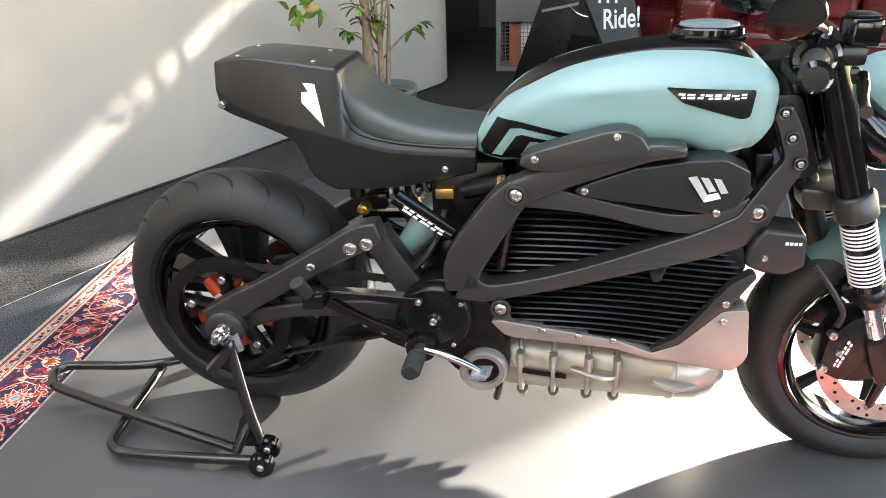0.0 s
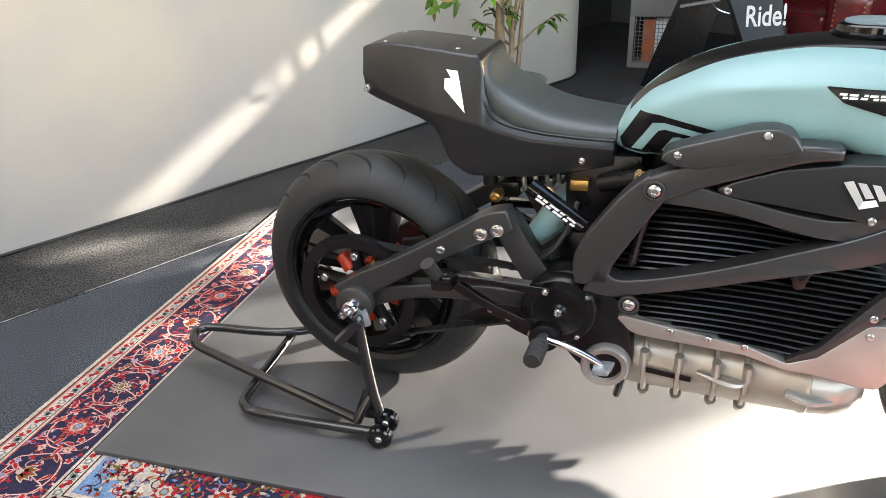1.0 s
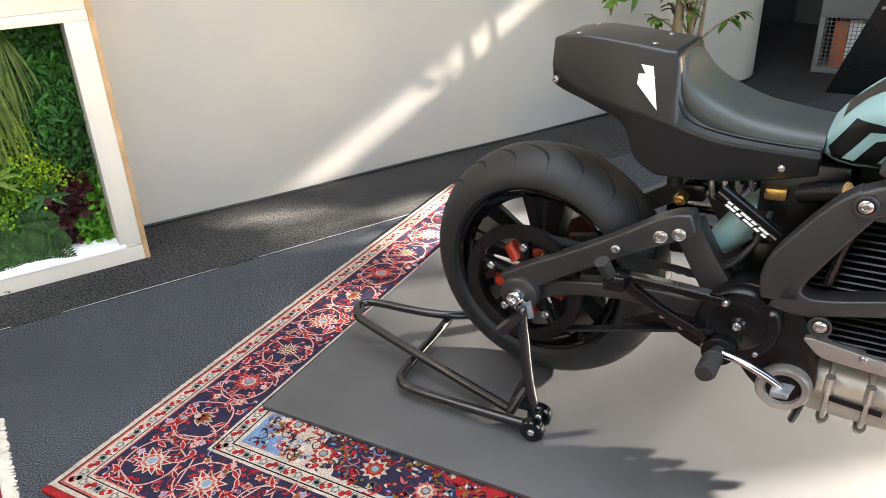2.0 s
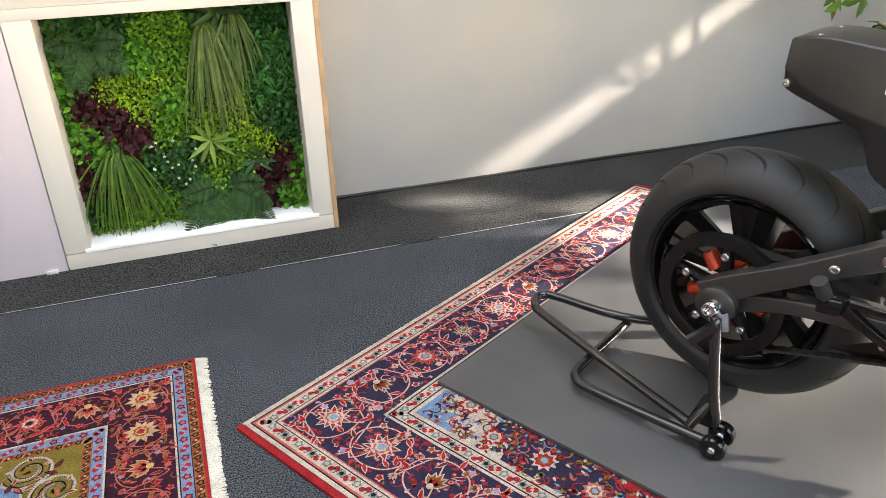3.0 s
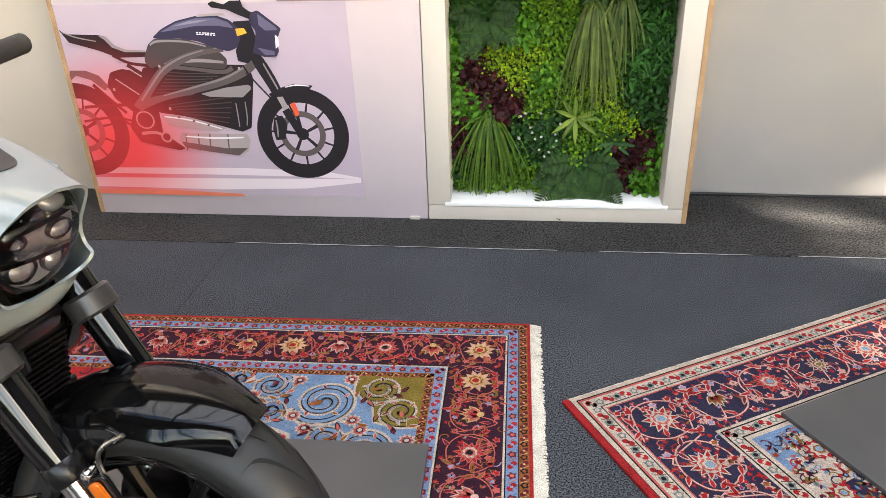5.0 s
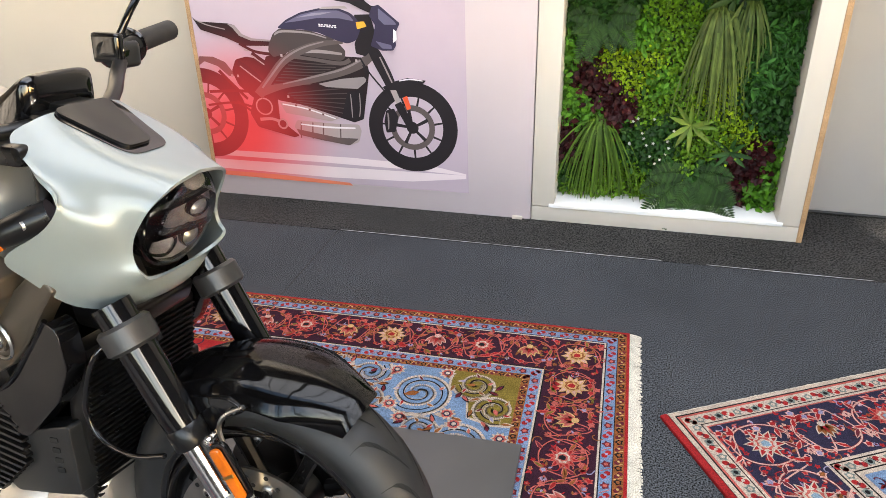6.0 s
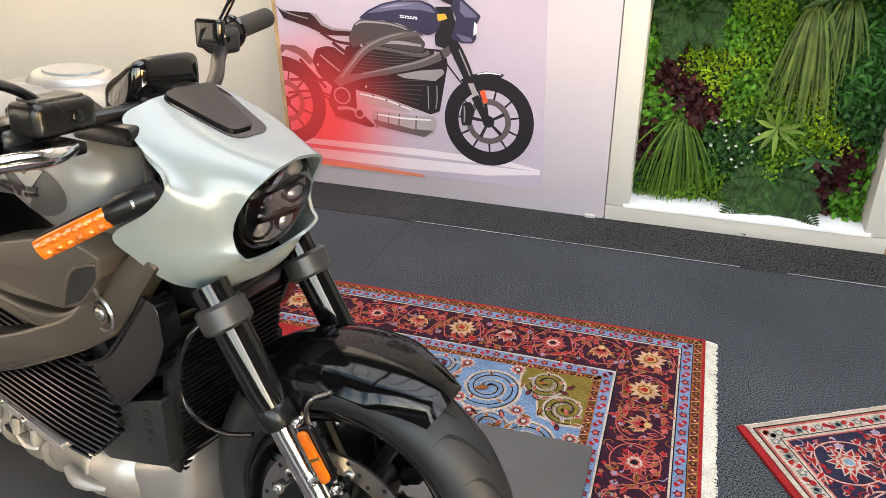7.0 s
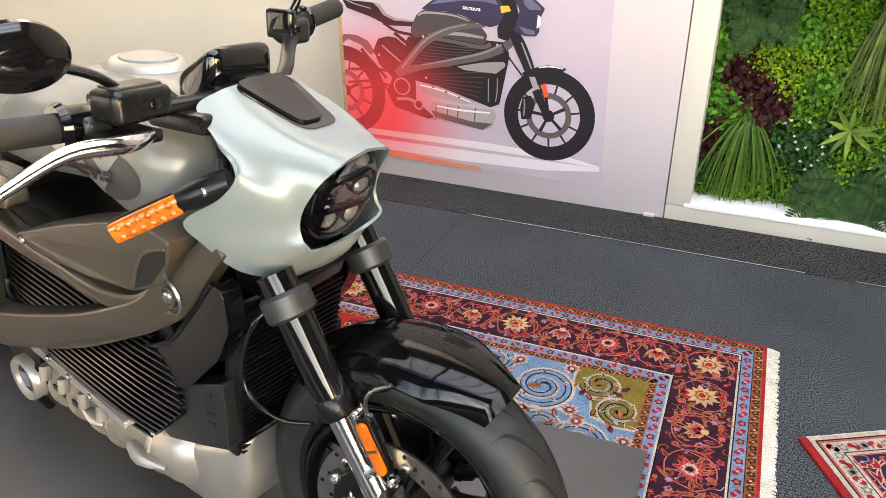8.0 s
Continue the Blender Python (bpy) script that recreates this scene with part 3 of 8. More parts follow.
    def guard(self, U, V, a, b, ground, step, level, cols):
        """A narrow band with small flowers in a row."""
        self.ring(U, V, a, b, ground, level)
        mid, half = (a + b) / 2, (b - a) / 2
        for side in range(4):
            long = U if side in (0, 2) else V
            put = (lambda s, d: (s, d), lambda s, d: (d, s), lambda s, d: (s, V - d), lambda s, d: (U - d, s))[side]
            for k in range(int((long - 2 * a) / step)):
                s = a + step * (k + 0.5)
                c = cols[k % len(cols)]
                if k % 2:
                    self.blob(*put(s, mid), half * 0.9, c[0], level + 1, 10, 1, 0.35)
                    self.blob(*put(s, mid), half * 0.4, c[1], level + 2, 7)
                else:
                    for q in (-0.5, 0.5):
                        self.blob(*put(s + q * half * 0.8, mid + q * half * 0.6), half * 0.55, c[0], level + 1, 8)
                    self.blob(*put(s, mid), half * 0.3, c[1], level + 2, 6)
                self.vine([put(s + step * 0.3, mid - half * 0.8), put(s + step * 0.5, mid), put(s + step * 0.7, mid + half * 0.8)], half * 0.16, c[1], level + 1)

    def finish(self, name, parent, sx):
        me = bpy.data.meshes.new(name)
        me.from_pydata([(sx * u, -v, z) for u, v, z in self.verts], [], self.faces)
        for w in W:
            me.materials.append(w)
        me.polygons.foreach_set("material_index", self.cols)
        ob = new(name, me)
        ob.parent = parent
        return ob


def spiral(wv, u, v, r, turns, start, hand, wide, col, edge, level):
    pts = [(u + math.cos(start + hand * a * turns * 6.28) * r * (1 - 0.85 * a), v + math.sin(start + hand * a * turns * 6.28) * r * (1 - 0.85 * a)) for a in [i / 16 for i in range(17)]]
    wv.vine(pts, wide * 1.7, edge, level)
    wv.vine(pts, wide, col, level + 1)


# rug under the mint motorcycle
U1, V1 = 2.05, 3.3
rug1 = tagged(part("rug", box(0, U1, -V1, 0, 0.0, 0.0098, 0.003), W[NAVY]), "navy and red floral oriental rug with pale borders, lying on carpet", "rug")
rug1.matrix_world = RUG1
w1 = Weave(4)
w1.ring(U1, V1, 0.000, 0.012, CREAM, 1)
w1.ring(U1, V1, 0.012, 0.016, BLACKW, 1)
w1.ring(U1, V1, 0.016, 0.022, ROSE, 1)
w1.ring(U1, V1, 0.022, 0.026, CREAM, 1)
w1.guard(U1, V1, 0.026, 0.056, CREAM, 0.026, 1, [(RED, CREAM), (SLATE, CREAM), (RED, MAROON), (SLATE, BLACKW)])
w1.ring(U1, V1, 0.056, 0.059, BLACKW, 1)
w1.ring(U1, V1, 0.059, 0.066, CREAM, 1)
w1.ring(U1, V1, 0.066, 0.070, ROSE, 1)
w1.ring(U1, V1, 0.070, 0.250, NAVY, 1)
w1.scrolls(U1, V1, 0.075, 0.246, 0.175, 2, [("rosette", 0.52, CREAM, RED, ROSE, SLATEBLUE), ("tulip", 0.46, CREAM, RUST, RED), ("rosette", 0.46, ROSE, RED, CREAM, SLATEBLUE), ("rosette", 0.36, CREAM, MAROON, RUST, OLIVE)], (PINK, MAROON), [RED, RED, MAROON, RED, RED], [RED, LILAC, RUST, ROSE, RED, PINK])
w1.ring(U1, V1, 0.250, 0.258, CREAM, 1)
w1.ring(U1, V1, 0.258, 0.262, BLACKW, 1)
w1.guard(U1, V1, 0.262, 0.292, CREAM, 0.026, 1, [(RED, CREAM), (SLATE, CREAM), (RED, MAROON), (SLATE, BLACKW)])
w1.ring(U1, V1, 0.292, 0.296, BLACKW, 1)
w1.ring(U1, V1, 0.296, 0.308, CREAM, 1)
w1.poly([(0.308, 0.308), (U1 - 0.308, 0.308), (U1 - 0.308, V1 - 0.308), (0.308, V1 - 0.308)], RED, 1)
for k, (off, c) in enumerate(((0.60, NAVY), (0.27, CREAM), (0.12, SKY))):
    z = [(0.308, 0.308 + off)] + [(0.308 + off * i / 8 + (0.02 if i % 2 else -0.01), 0.308 + off * (8 - i) / 8 + (0.02 if i % 2 else -0.01)) for i in range(1, 8)] + [(0.308 + off, 0.308)]
    w1.poly([(0.308, 0.308)] + z[::-1], c, 2 + k)
for u, v, r, c in ((0.42, 0.40, 0.034, RED), (0.52, 0.36, 0.030, RED), (0.36, 0.52, 0.030, RED), (0.46, 0.52, 0.036, CREAM), (0.58, 0.46, 0.034, ROSE), (0.37, 0.66, 0.034, CREAM), (0.66, 0.37, 0.036, CREAM), (0.78, 0.36, 0.030, ROSE), (0.36, 0.80, 0.030, ROSE)):
    w1.flower(u, v, r, 9, (c, CREAM if c != CREAM else RED, RUST, SLATEBLUE))
w1.scatter(0.31, 0.95, 0.31, 1.6, 3000, 6, [RED, RED, CREAM, SKY, ROSE, OLIVE, NAVY, NAVY, RUST, MAROON], 0.017)
w1.scatter(1.0, U1 - 0.31, 0.31, V1 - 0.31, 700, 6, [RED, CREAM, SKY, ROSE, NAVY, RUST], 0.022)
w1.finish("woven_pattern", rug1, 1)
part("red_binding", box(-0.020, -0.0005, -V1, 0.004, 0.0, 0.011, 0.004), W[RED], rug1, "red bound edge")
part("red_binding", box(U1 + 0.0005, U1 + 0.022, -V1, 0.0, 0.0, 0.011, 0.004), W[RED], rug1, "red bound edge")


def fringe(name, parent, run, along, out, mat, length, seed):
    """A knotted fringe: short strands side by side along an edge that starts at run."""
    rnd = random.Random(seed)
    bm = bmesh.new()
    a, o = Vector(along), Vector(out)
    n = int(a.length / 0.0045)
    for k in range(n):
        p = Vector(run) + a * (k / n)
        L, sk = length * rnd.uniform(0.86, 1.05), rnd.uniform(-0.1, 0.1)
        t = a.normalized() * 0.0038
        q = p + o * L + a.normalized() * L * sk
        r = p + o * L * 0.5 + a.normalized() * L * sk * 0.3 + Vector((0, 0, 0.004))
        z = Vector((0, 0, 0.003))
        v = [bm.verts.new(x) for x in (p - t + z * 2, p + t + z * 2, r + t, r - t, q + t * 0.7 + z * 0.4, q - t * 0.7 + z * 0.4)]
        bm.faces.new((v[0], v[1], v[2], v[3]))
        bm.faces.new((v[3], v[2], v[4], v[5]))
    return part(name, bm, mat, parent, "short cream fringe", smooth=0, kind="stuff")


M_FRINGE = wool("fringe", (0.58, 0.54, 0.45))
fringe("fringe", rug1, (0, 0.0, 0), (U1, 0, 0), (0, 1, 0), M_FRINGE, 0.012, 2)

# rug under the silver motorcycle
U2, V2 = 3.0, 1.95
rug2 = tagged(part("rug", box(-U2, 0, -V2, 0, 0.0, 0.0098, 0.003), W[MAROON]), "red, blue and olive floral oriental rug with a cream fringe", "rug")
rug2.matrix_world = RUG2 @ Matrix.Translation((-0.032, 0, 0))
w2 = Weave(9)
w2.ring(U2, V2, 0.000, 0.008, RED, 1)
w2.guard(U2, V2, 0.008, 0.032, RUST, 0.022, 1, [(MAROON, SAND), (BLACKW, RUST)])
w2.ring(U2, V2, 0.032, 0.034, BLACKW, 1)
w2.guard(U2, V2, 0.034, 0.062, SKY, 0.034, 1, [(RED, LILAC), (MAROON, ROSE)])
w2.ring(U2, V2, 0.062, 0.065, BLACKW, 1)
w2.ring(U2, V2, 0.065, 0.070, CREAM, 1)
w2.ring(U2, V2, 0.070, 0.222, WINE, 1)
w2.scrolls(U2, V2, 0.074, 0.218, 0.135, 2, [("rosette", 0.56, SAND, PINK, RUST, RED), ("tulip", 0.58, SAND, ROSE, RED), ("rosette", 0.50, ROSE, RED, CREAM, BLACKW), ("tulip", 0.58, PINK, ROSE, RED)], (ROSE, BLACKW), [OLIVE, RUST, RED, RUST, MAROON], [LILAC, ROSE, RED, ROSE, RED])
w2.ring(U2, V2, 0.222, 0.226, BLACKW, 1)
w2.ring(U2, V2, 0.226, 0.231, CREAM, 1)
w2.guard(U2, V2, 0.231, 0.259, SKY, 0.034, 1, [(RED, LILAC), (MAROON, ROSE)])
w2.guard(U2, V2, 0.259, 0.281, RUST, 0.022, 1, [(MAROON, SAND), (BLACKW, RUST)])
w2.poly([(0.281, 0.281), (U2 - 0.281, 0.281), (U2 - 0.281, V2 - 0.281), (0.281, V2 - 0.281)], RED, 1)
EDGE2 = [(0.95, 0.281), (0.93, 0.31), (0.86, 0.325), (0.80, 0.345), (0.77, 0.40), (0.70, 0.43), (0.66, 0.49), (0.59, 0.52), (0.57, 0.59), (0.49, 0.62), (0.46, 0.71), (0.40, 0.78), (0.281, 0.85)]
w2.poly([(0.281, 0.281)] + [(u + 0.008, v + 0.008) for u, v in EDGE2], CREAM, 2)
w2.poly([(0.281, 0.281)] + EDGE2, SKY, 3)
w2.poly([(0.281, 0.281), (0.472, 0.281), (0.466, 0.36), (0.41, 0.395), (0.395, 0.47), (0.33, 0.49), (0.281, 0.485)], CREAM, 4)
w2.poly([(0.281, 0.281), (0.465, 0.281), (0.460, 0.355), (0.405, 0.39), (0.39, 0.465), (0.33, 0.482), (0.281, 0.478)], OLIVE, 5)
SCROLLS = ((0.395, 0.335, 0.050, 1.5, 0.2, 1, OLIVE), (0.330, 0.425, 0.050, 1.5, 2.0, -1, OLIVE), (0.535, 0.395, 0.085, 1.9, 0.4, 1, SKY), (0.395, 0.570, 0.075, 1.8, 1.2, -1, SKY), (0.690, 0.335, 0.052, 1.6, 4.0, -1, SKY), (0.665, 0.435, 0.036, 1.3, 1.0, 1, SKY), (0.790, 0.310, 0.030, 1.3, 2.5, 1, SKY), (0.33, 0.70, 0.055, 1.5, 0.5, 1, SKY), (0.505, 0.535, 0.040, 1.3, 3.0, 1, SKY))
for u, v, r, tn, st, hd, c in SCROLLS:
    spiral(w2, u, v, r * 1.08, tn, st, hd, 0.0165, CREAM, CREAM, 6)
    spiral(w2, u, v, r * 1.02, tn, st, hd, 0.011, c, BLACKW, 7)
for u, v, r, tn, st, hd, c in SCROLLS:
    for q in range(7):
        a = st + q * 0.9
        pu, pv = u + math.cos(a) * r * 1.15, v + math.sin(a) * r * 1.15
        if pu > 0.30 and pv > 0.30:
            w2.leaf(pu, pv, 0.034, 0.014, a + 1.2, BLACKW if q % 2 else CREAM, 9)
            w2.leaf(pu, pv, 0.028, 0.009, a + 1.2, (RUST, ROSE, CREAM, MAROON, RUST)[q % 5], 10)
    for q in range(5):
        a = st + 0.5 + q * 1.3
        pu, pv = u + math.cos(a) * r * 0.62, v + math.sin(a) * r * 0.62
        w2.leaf(pu, pv, 0.024, 0.011, a + 0.6, CREAM, 9)
        w2.leaf(pu, pv, 0.019, 0.007, a + 0.6, (RED, RUST, ROSE, MAROON, LILAC)[q % 5], 10)
    w2.leaf(u, v, r * 0.5, r * 0.24, st, (RUST, MAROON, ROSE)[int(st) % 3], 10)
for u, v in ((0.445, 0.465), (0.60, 0.455), (0.62, 0.31), (0.48, 0.30), (0.56, 0.50), (0.46, 0.62), (0.30, 0.53), (0.42, 0.50), (0.73, 0.38), (0.38, 0.66)):
    w2.flower(u, v, 0.024, 9, (CREAM, ROSE, NAVY, CREAM))
w2.scatter(0.56, 1.1, 0.40, 0.9, 1200, 1.5, [CREAM, ROSE, MAROON, MAROON, ROSE, SAND], 0.016)
w2.scatter(0.95, U2 - 0.3, 0.29, V2 - 0.3, 500, 6, [CREAM, ROSE, SKY, SAND, MAROON, NAVY], 0.022)
w2.finish("woven_pattern", rug2, -1)
fringe("fringe", rug2, (0.0, 0, 0), (0, -V2, 0), (1, 0, 0), M_FRINGE, 0.034, 5)
# ---- artificial greenery in the frame ----
def foliage(colour, colour2, rough=0.5):
    m = material("foliage", colour, rough, vary=0.3, scale=30, colour2=colour2, spec=0.16)
    n, l = m.node_tree.nodes, m.node_tree.links
    b = n["Principled BSDF"]
    geo = n.new("ShaderNodeNewGeometry")
    hsv = n.new("ShaderNodeHueSaturation")
    mr = n.new("ShaderNodeMapRange")
    mr.inputs["To Min"].default_value, mr.inputs["To Max"].default_value = 0.55, 1.45
    l.new(geo.outputs["Random Per Island"], mr.inputs["Value"])
    l.new(mr.outputs["Result"], hsv.inputs["Value"])
    src = b.inputs["Base Color"].links[0].from_socket
    l.new(src, hsv.inputs["Color"])
    l.new(hsv.outputs["Color"], b.inputs["Base Color"])
    b.inputs["Subsurface Weight"].default_value = 0.0
    return m


class Leaves:
    def __init__(self):
        self.v, self.f = [], []

    def leaf(self, p, ahead, up, length, wide, bend=0.25):
        """A folded, slightly drooping leaf of six faces."""
        a = Vector(ahead).normalized()
        u = (Vector(up) - a * Vector(up).dot(a)).normalized()
        s = a.cross(u)
        n = len(self.v)
        p = Vector(p)
        rows = ((0.0, 0.12), (0.35, 1.0), (0.72, 0.72), (1.0, 0.04))
        for t, w in rows:
            c = p + a * (t * length) - u * (bend * length * t * t)
            for q in (-1, 0, 1):
                self.v.append(tuple(c + s * (q * w * wide / 2) + u * (0.12 * wide * abs(q))))
        for k in range(3):
            for j in range(2):
                i = n + k * 3 + j
                self.f.append((i, i + 1, i + 4, i + 3))

    def blade(self, pts, wide):
        n = len(self.v)
        pts = spline([Vector(p) for p in pts], 3)
        for i, p in enumerate(pts):
            w = wide * (1 - (i / len(pts)) ** 2) + 0.0004
            t = (pts[min(i + 1, len(pts) - 1)] - pts[max(i - 1, 0)]).normalized()
            s = t.cross(Vector((0, 1, 0.2))).normalized() * w / 2
            self.v += [tuple(p - s), tuple(p + s)]
        for i in range(len(pts) - 1):
            self.f.append((n + 2 * i, n + 2 * i + 1, n + 2 * i + 3, n + 2 * i + 2))

    def mesh(self, name, mat, parent=None, kind=""):
        me = bpy.data.meshes.new(name)
        me.from_pydata(self.v, [], self.f)
        me.materials.append(mat)
        me.polygons.foreach_set("use_smooth", [True] * len(me.polygons))
        ob = new(name, me)
        if parent:
            ob.parent = parent
        return tagged(ob, kind=kind)


GW, GH = IN1 - IN0, INT - INB
at = lambda s, t: (IN0 + s * GW, INB + (1 - t) * GH)
KINDS = {
    "lime": ((0.200, 0.300, 0.006), (0.110, 0.200, 0.005), 0.0108, 0.85, "bright lime green boxwood foliage"),
    "mid": ((0.105, 0.215, 0.008), (0.050, 0.125, 0.006), 0.0145, 0.75, "mid-green boxwood foliage"),
    "fresh": ((0.075, 0.210, 0.012), (0.036, 0.110, 0.008), 0.026, 0.6, "fresh green broad-leaved foliage"),
    "dark": ((0.022, 0.075, 0.010), (0.010, 0.036, 0.006), 0.022, 0.7, "dark green small-leaved foliage"),
    "wine": ((0.042, 0.006, 0.007), (0.016, 0.003, 0.003), 0.026, 0.75, "dark wine-red foliage"),
    "long": ((0.034, 0.115, 0.016), (0.015, 0.060, 0.010), 0.036, 0.32, "slender-leaved green foliage"),
}
ZONES = [("dark", 0.08, 0.06), ("dark", 0.25, 0.05), ("dark", 0.16, 0.18), ("mid", 0.42, 0.10), ("fresh", 0.36, 0.18), ("mid", 0.45, 0.22), ("lime", 0.20, 0.34), ("lime", 0.28, 0.38), ("lime", 0.38, 0.34), ("lime", 0.33, 0.44), ("fresh", 0.42, 0.42), ("mid", 0.47, 0.50),
         ("wine", 0.09, 0.38), ("wine", 0.13, 0.44), ("wine", 0.20, 0.50), ("wine", 0.27, 0.55), ("fresh", 0.05, 0.50), ("fresh", 0.09, 0.56), ("fresh", 0.02, 0.34), ("mid", 0.38, 0.56), ("wine", 0.05, 0.68), ("wine", 0.07, 0.76), ("dark", 0.04, 0.86), ("mid", 0.10, 0.95),
         ("lime", 0.72, 0.40), ("lime", 0.72, 0.52), ("lime", 0.80, 0.60), ("lime", 0.84, 0.68), ("mid", 0.62, 0.60), ("long", 0.92, 0.18), ("long", 0.95, 0.32), ("long", 0.84, 0.30), ("long", 0.86, 0.40), ("dark", 0.95, 0.48), ("dark", 0.88, 0.52), ("dark", 0.96, 0.60), ("dark", 0.88, 0.06), ("dark", 0.72, 0.05),
         ("wine", 0.90, 0.72), ("wine", 0.87, 0.80), ("fresh", 0.97, 0.74), ("fresh", 0.90, 0.90), ("fresh", 0.96, 0.94), ("wine", 0.81, 0.93), ("dark", 0.36, 0.66), ("dark", 0.45, 0.72), ("dark", 0.38, 0.76), ("mid", 0.34, 0.86), ("mid", 0.36, 0.95), ("dark", 0.52, 0.66), ("mid", 0.58, 0.70), ("mid", 0.70, 0.64), ("dark", 0.72, 0.90), ("mid", 0.57, 0.20), ("mid", 0.50, 0.34)]
rnd = random.Random(11)
beds = {k: Leaves() for k in KINDS}
for _ in range(17000):
    s, t = rnd.random(), rnd.random()
    js, jt = s + rnd.gauss(0, 0.022), t + rnd.gauss(0, 0.022)
    kind = min(ZONES, key=lambda z: (z[1] - js) ** 2 + (z[2] - jt) ** 2)[0]
    x, z = at(s, t)
    col, col2, size, wide, _l = KINDS[kind]
    depth = PANEL_Y + DEEP - 0.004 - abs(rnd.gauss(0, 0.022)) - 0.03 * max(0, noise.noise((x * 9, z * 9, 2.0)))
    ang = rnd.uniform(0, 6.28)
    ahead = Vector((math.cos(ang) * 0.8, -rnd.uniform(0.15, 0.9), math.sin(ang) * 0.8 - (0.25 if kind != "long" else 0.5)))
    size *= rnd.uniform(0.65, 1.25)
    beds[kind].leaf((x, max(depth, PANEL_Y + 0.045), z), ahead, (rnd.uniform(-0.5, 0.5), -1, 0.6), size, size * wide, 0.2)
for k, bed in beds.items():
    tagged(bed.mesh("foliage", foliage(KINDS[k][0], KINDS[k][1])), KINDS[k][4] + " filling the planter frame", "foliage", kind="stuff")


def grass_tuft(s, t, n, spread, drop, seed, col, label):
    r = random.Random(seed)
    tuft = thing("grass_tuft", label, "plant", group="plants in the frame")
    mat = foliage(*col)
    L = Leaves()
    x, z = at(s, t)
    for i in range(n):
        if i and i % 18 == 0:
            L.mesh("blade_clump", mat, tuft)
            L = Leaves()
        a = r.gauss(0, 0.70) + 0.5 * math.sin(i * 0.35)
        d = drop * r.uniform(0.5, 1.1)
        dx = math.sin(a) * spread * r.uniform(0.3, 1.2) + r.gauss(0, 0.02)
        out = r.uniform(0.03, 0.085)
        y = PANEL_Y + DEEP - 0.02
        L.blade([(x + r.gauss(0, 0.02), y, z + r.gauss(0, 0.012)), (x + dx * 0.35, y - out * 0.8, z + 0.015 - d * 0.15), (x + dx * 0.8, y - out, z - d * 0.6), (x + dx, y - out * 0.9 - 0.01, z - d)], r.uniform(0.005, 0.0095))
    L.mesh("blade_clump", mat, tuft)
    return tuft


GRASS = ((0.0715, 0.1320, 0.0143), (0.0358, 0.0770, 0.0099))
grass_tuft(0.64, 0.08, 95, 0.11, 0.37, 1, ((0.0935, 0.1320, 0.0275), (0.0495, 0.0770, 0.0165)), "long drooping olive-green artificial grass tuft")
grass_tuft(0.76, 0.05, 50, 0.10, 0.26, 5, ((0.0715, 0.1100, 0.0220), (0.0385, 0.0660, 0.0121)), "shorter drooping artificial grass tuft")
grass_tuft(0.18, 0.60, 90, 0.16, 0.31, 2, GRASS, "fresh green arching artificial grass tuft")


def fern(s, t, n, length, seed, lean, label):
    r = random.Random(seed)
    x, z = at(s, t)
    th = thing("fern", label, "plant", group="plants in the frame")
    m = FERN_MAT
    for k in range(n):
        L = Leaves()
        a = lean + (k / max(1, n - 1) - 0.5) * 3.6 + r.gauss(0, 0.12)
        ln = length * r.uniform(0.75, 1.1)
        d = Vector((math.sin(a), -0.45 - 0.2 * r.random(), -math.cos(a) * 0.9 + 0.15))
        d.normalize()
        p = Vector((x, PANEL_Y + DEEP - 0.035, z))
        spine = [p + d * (ln * q / 24) + Vector((0, 0, -0.22 * ln * (q / 24) ** 2)) for q in range(25)]
        for i, c in enumerate(spine[1:], 1):
            tdir = (spine[min(i + 1, 24)] - spine[i - 1]).normalized()
            side = tdir.cross(Vector((0, -1, 0.3))).normalized()
            w = ln * 0.27 * math.sin(math.pi * (0.12 + 0.86 * i / 25)) + 0.003
            for q in (-1, 1):
                L.leaf(c, side * q + tdir * 0.45, (0, -1, 0.5), w, ln * 0.042, 0.15)
        L.blade([tuple(spine[0]), tuple(spine[12]), tuple(spine[24])], 0.003)
        L.mesh("frond", m, th)
    return th


FERN_MAT = foliage((0.0275, 0.0688, 0.0110), (0.0138, 0.0385, 0.0077), 0.5)
fern(0.62, 0.84, 13, 0.205, 3, 0.0, "dark green fern hanging over the white ledge")
fern(0.16, 0.13, 8, 0.15, 4, 0.1, "dark green fern high in the planter frame")


def lily(s, t, n, length, seed, col, label):
    r = random.Random(seed)
    x, z = at(s, t)
    L = Leaves()
    for k in range(n):
        a = 2 * math.pi * k / n + r.gauss(0, 0.15)
        L.leaf((x, PANEL_Y + DEEP - 0.05, z), (math.cos(a), -0.55, math.sin(a) * 0.9), (0, -1, 0.3), length * r.uniform(0.8, 1.15), length * 0.20, 0.25)
    return tagged(L.mesh("spider_plant", foliage(*col)), label, "plant", group="plants in the frame")


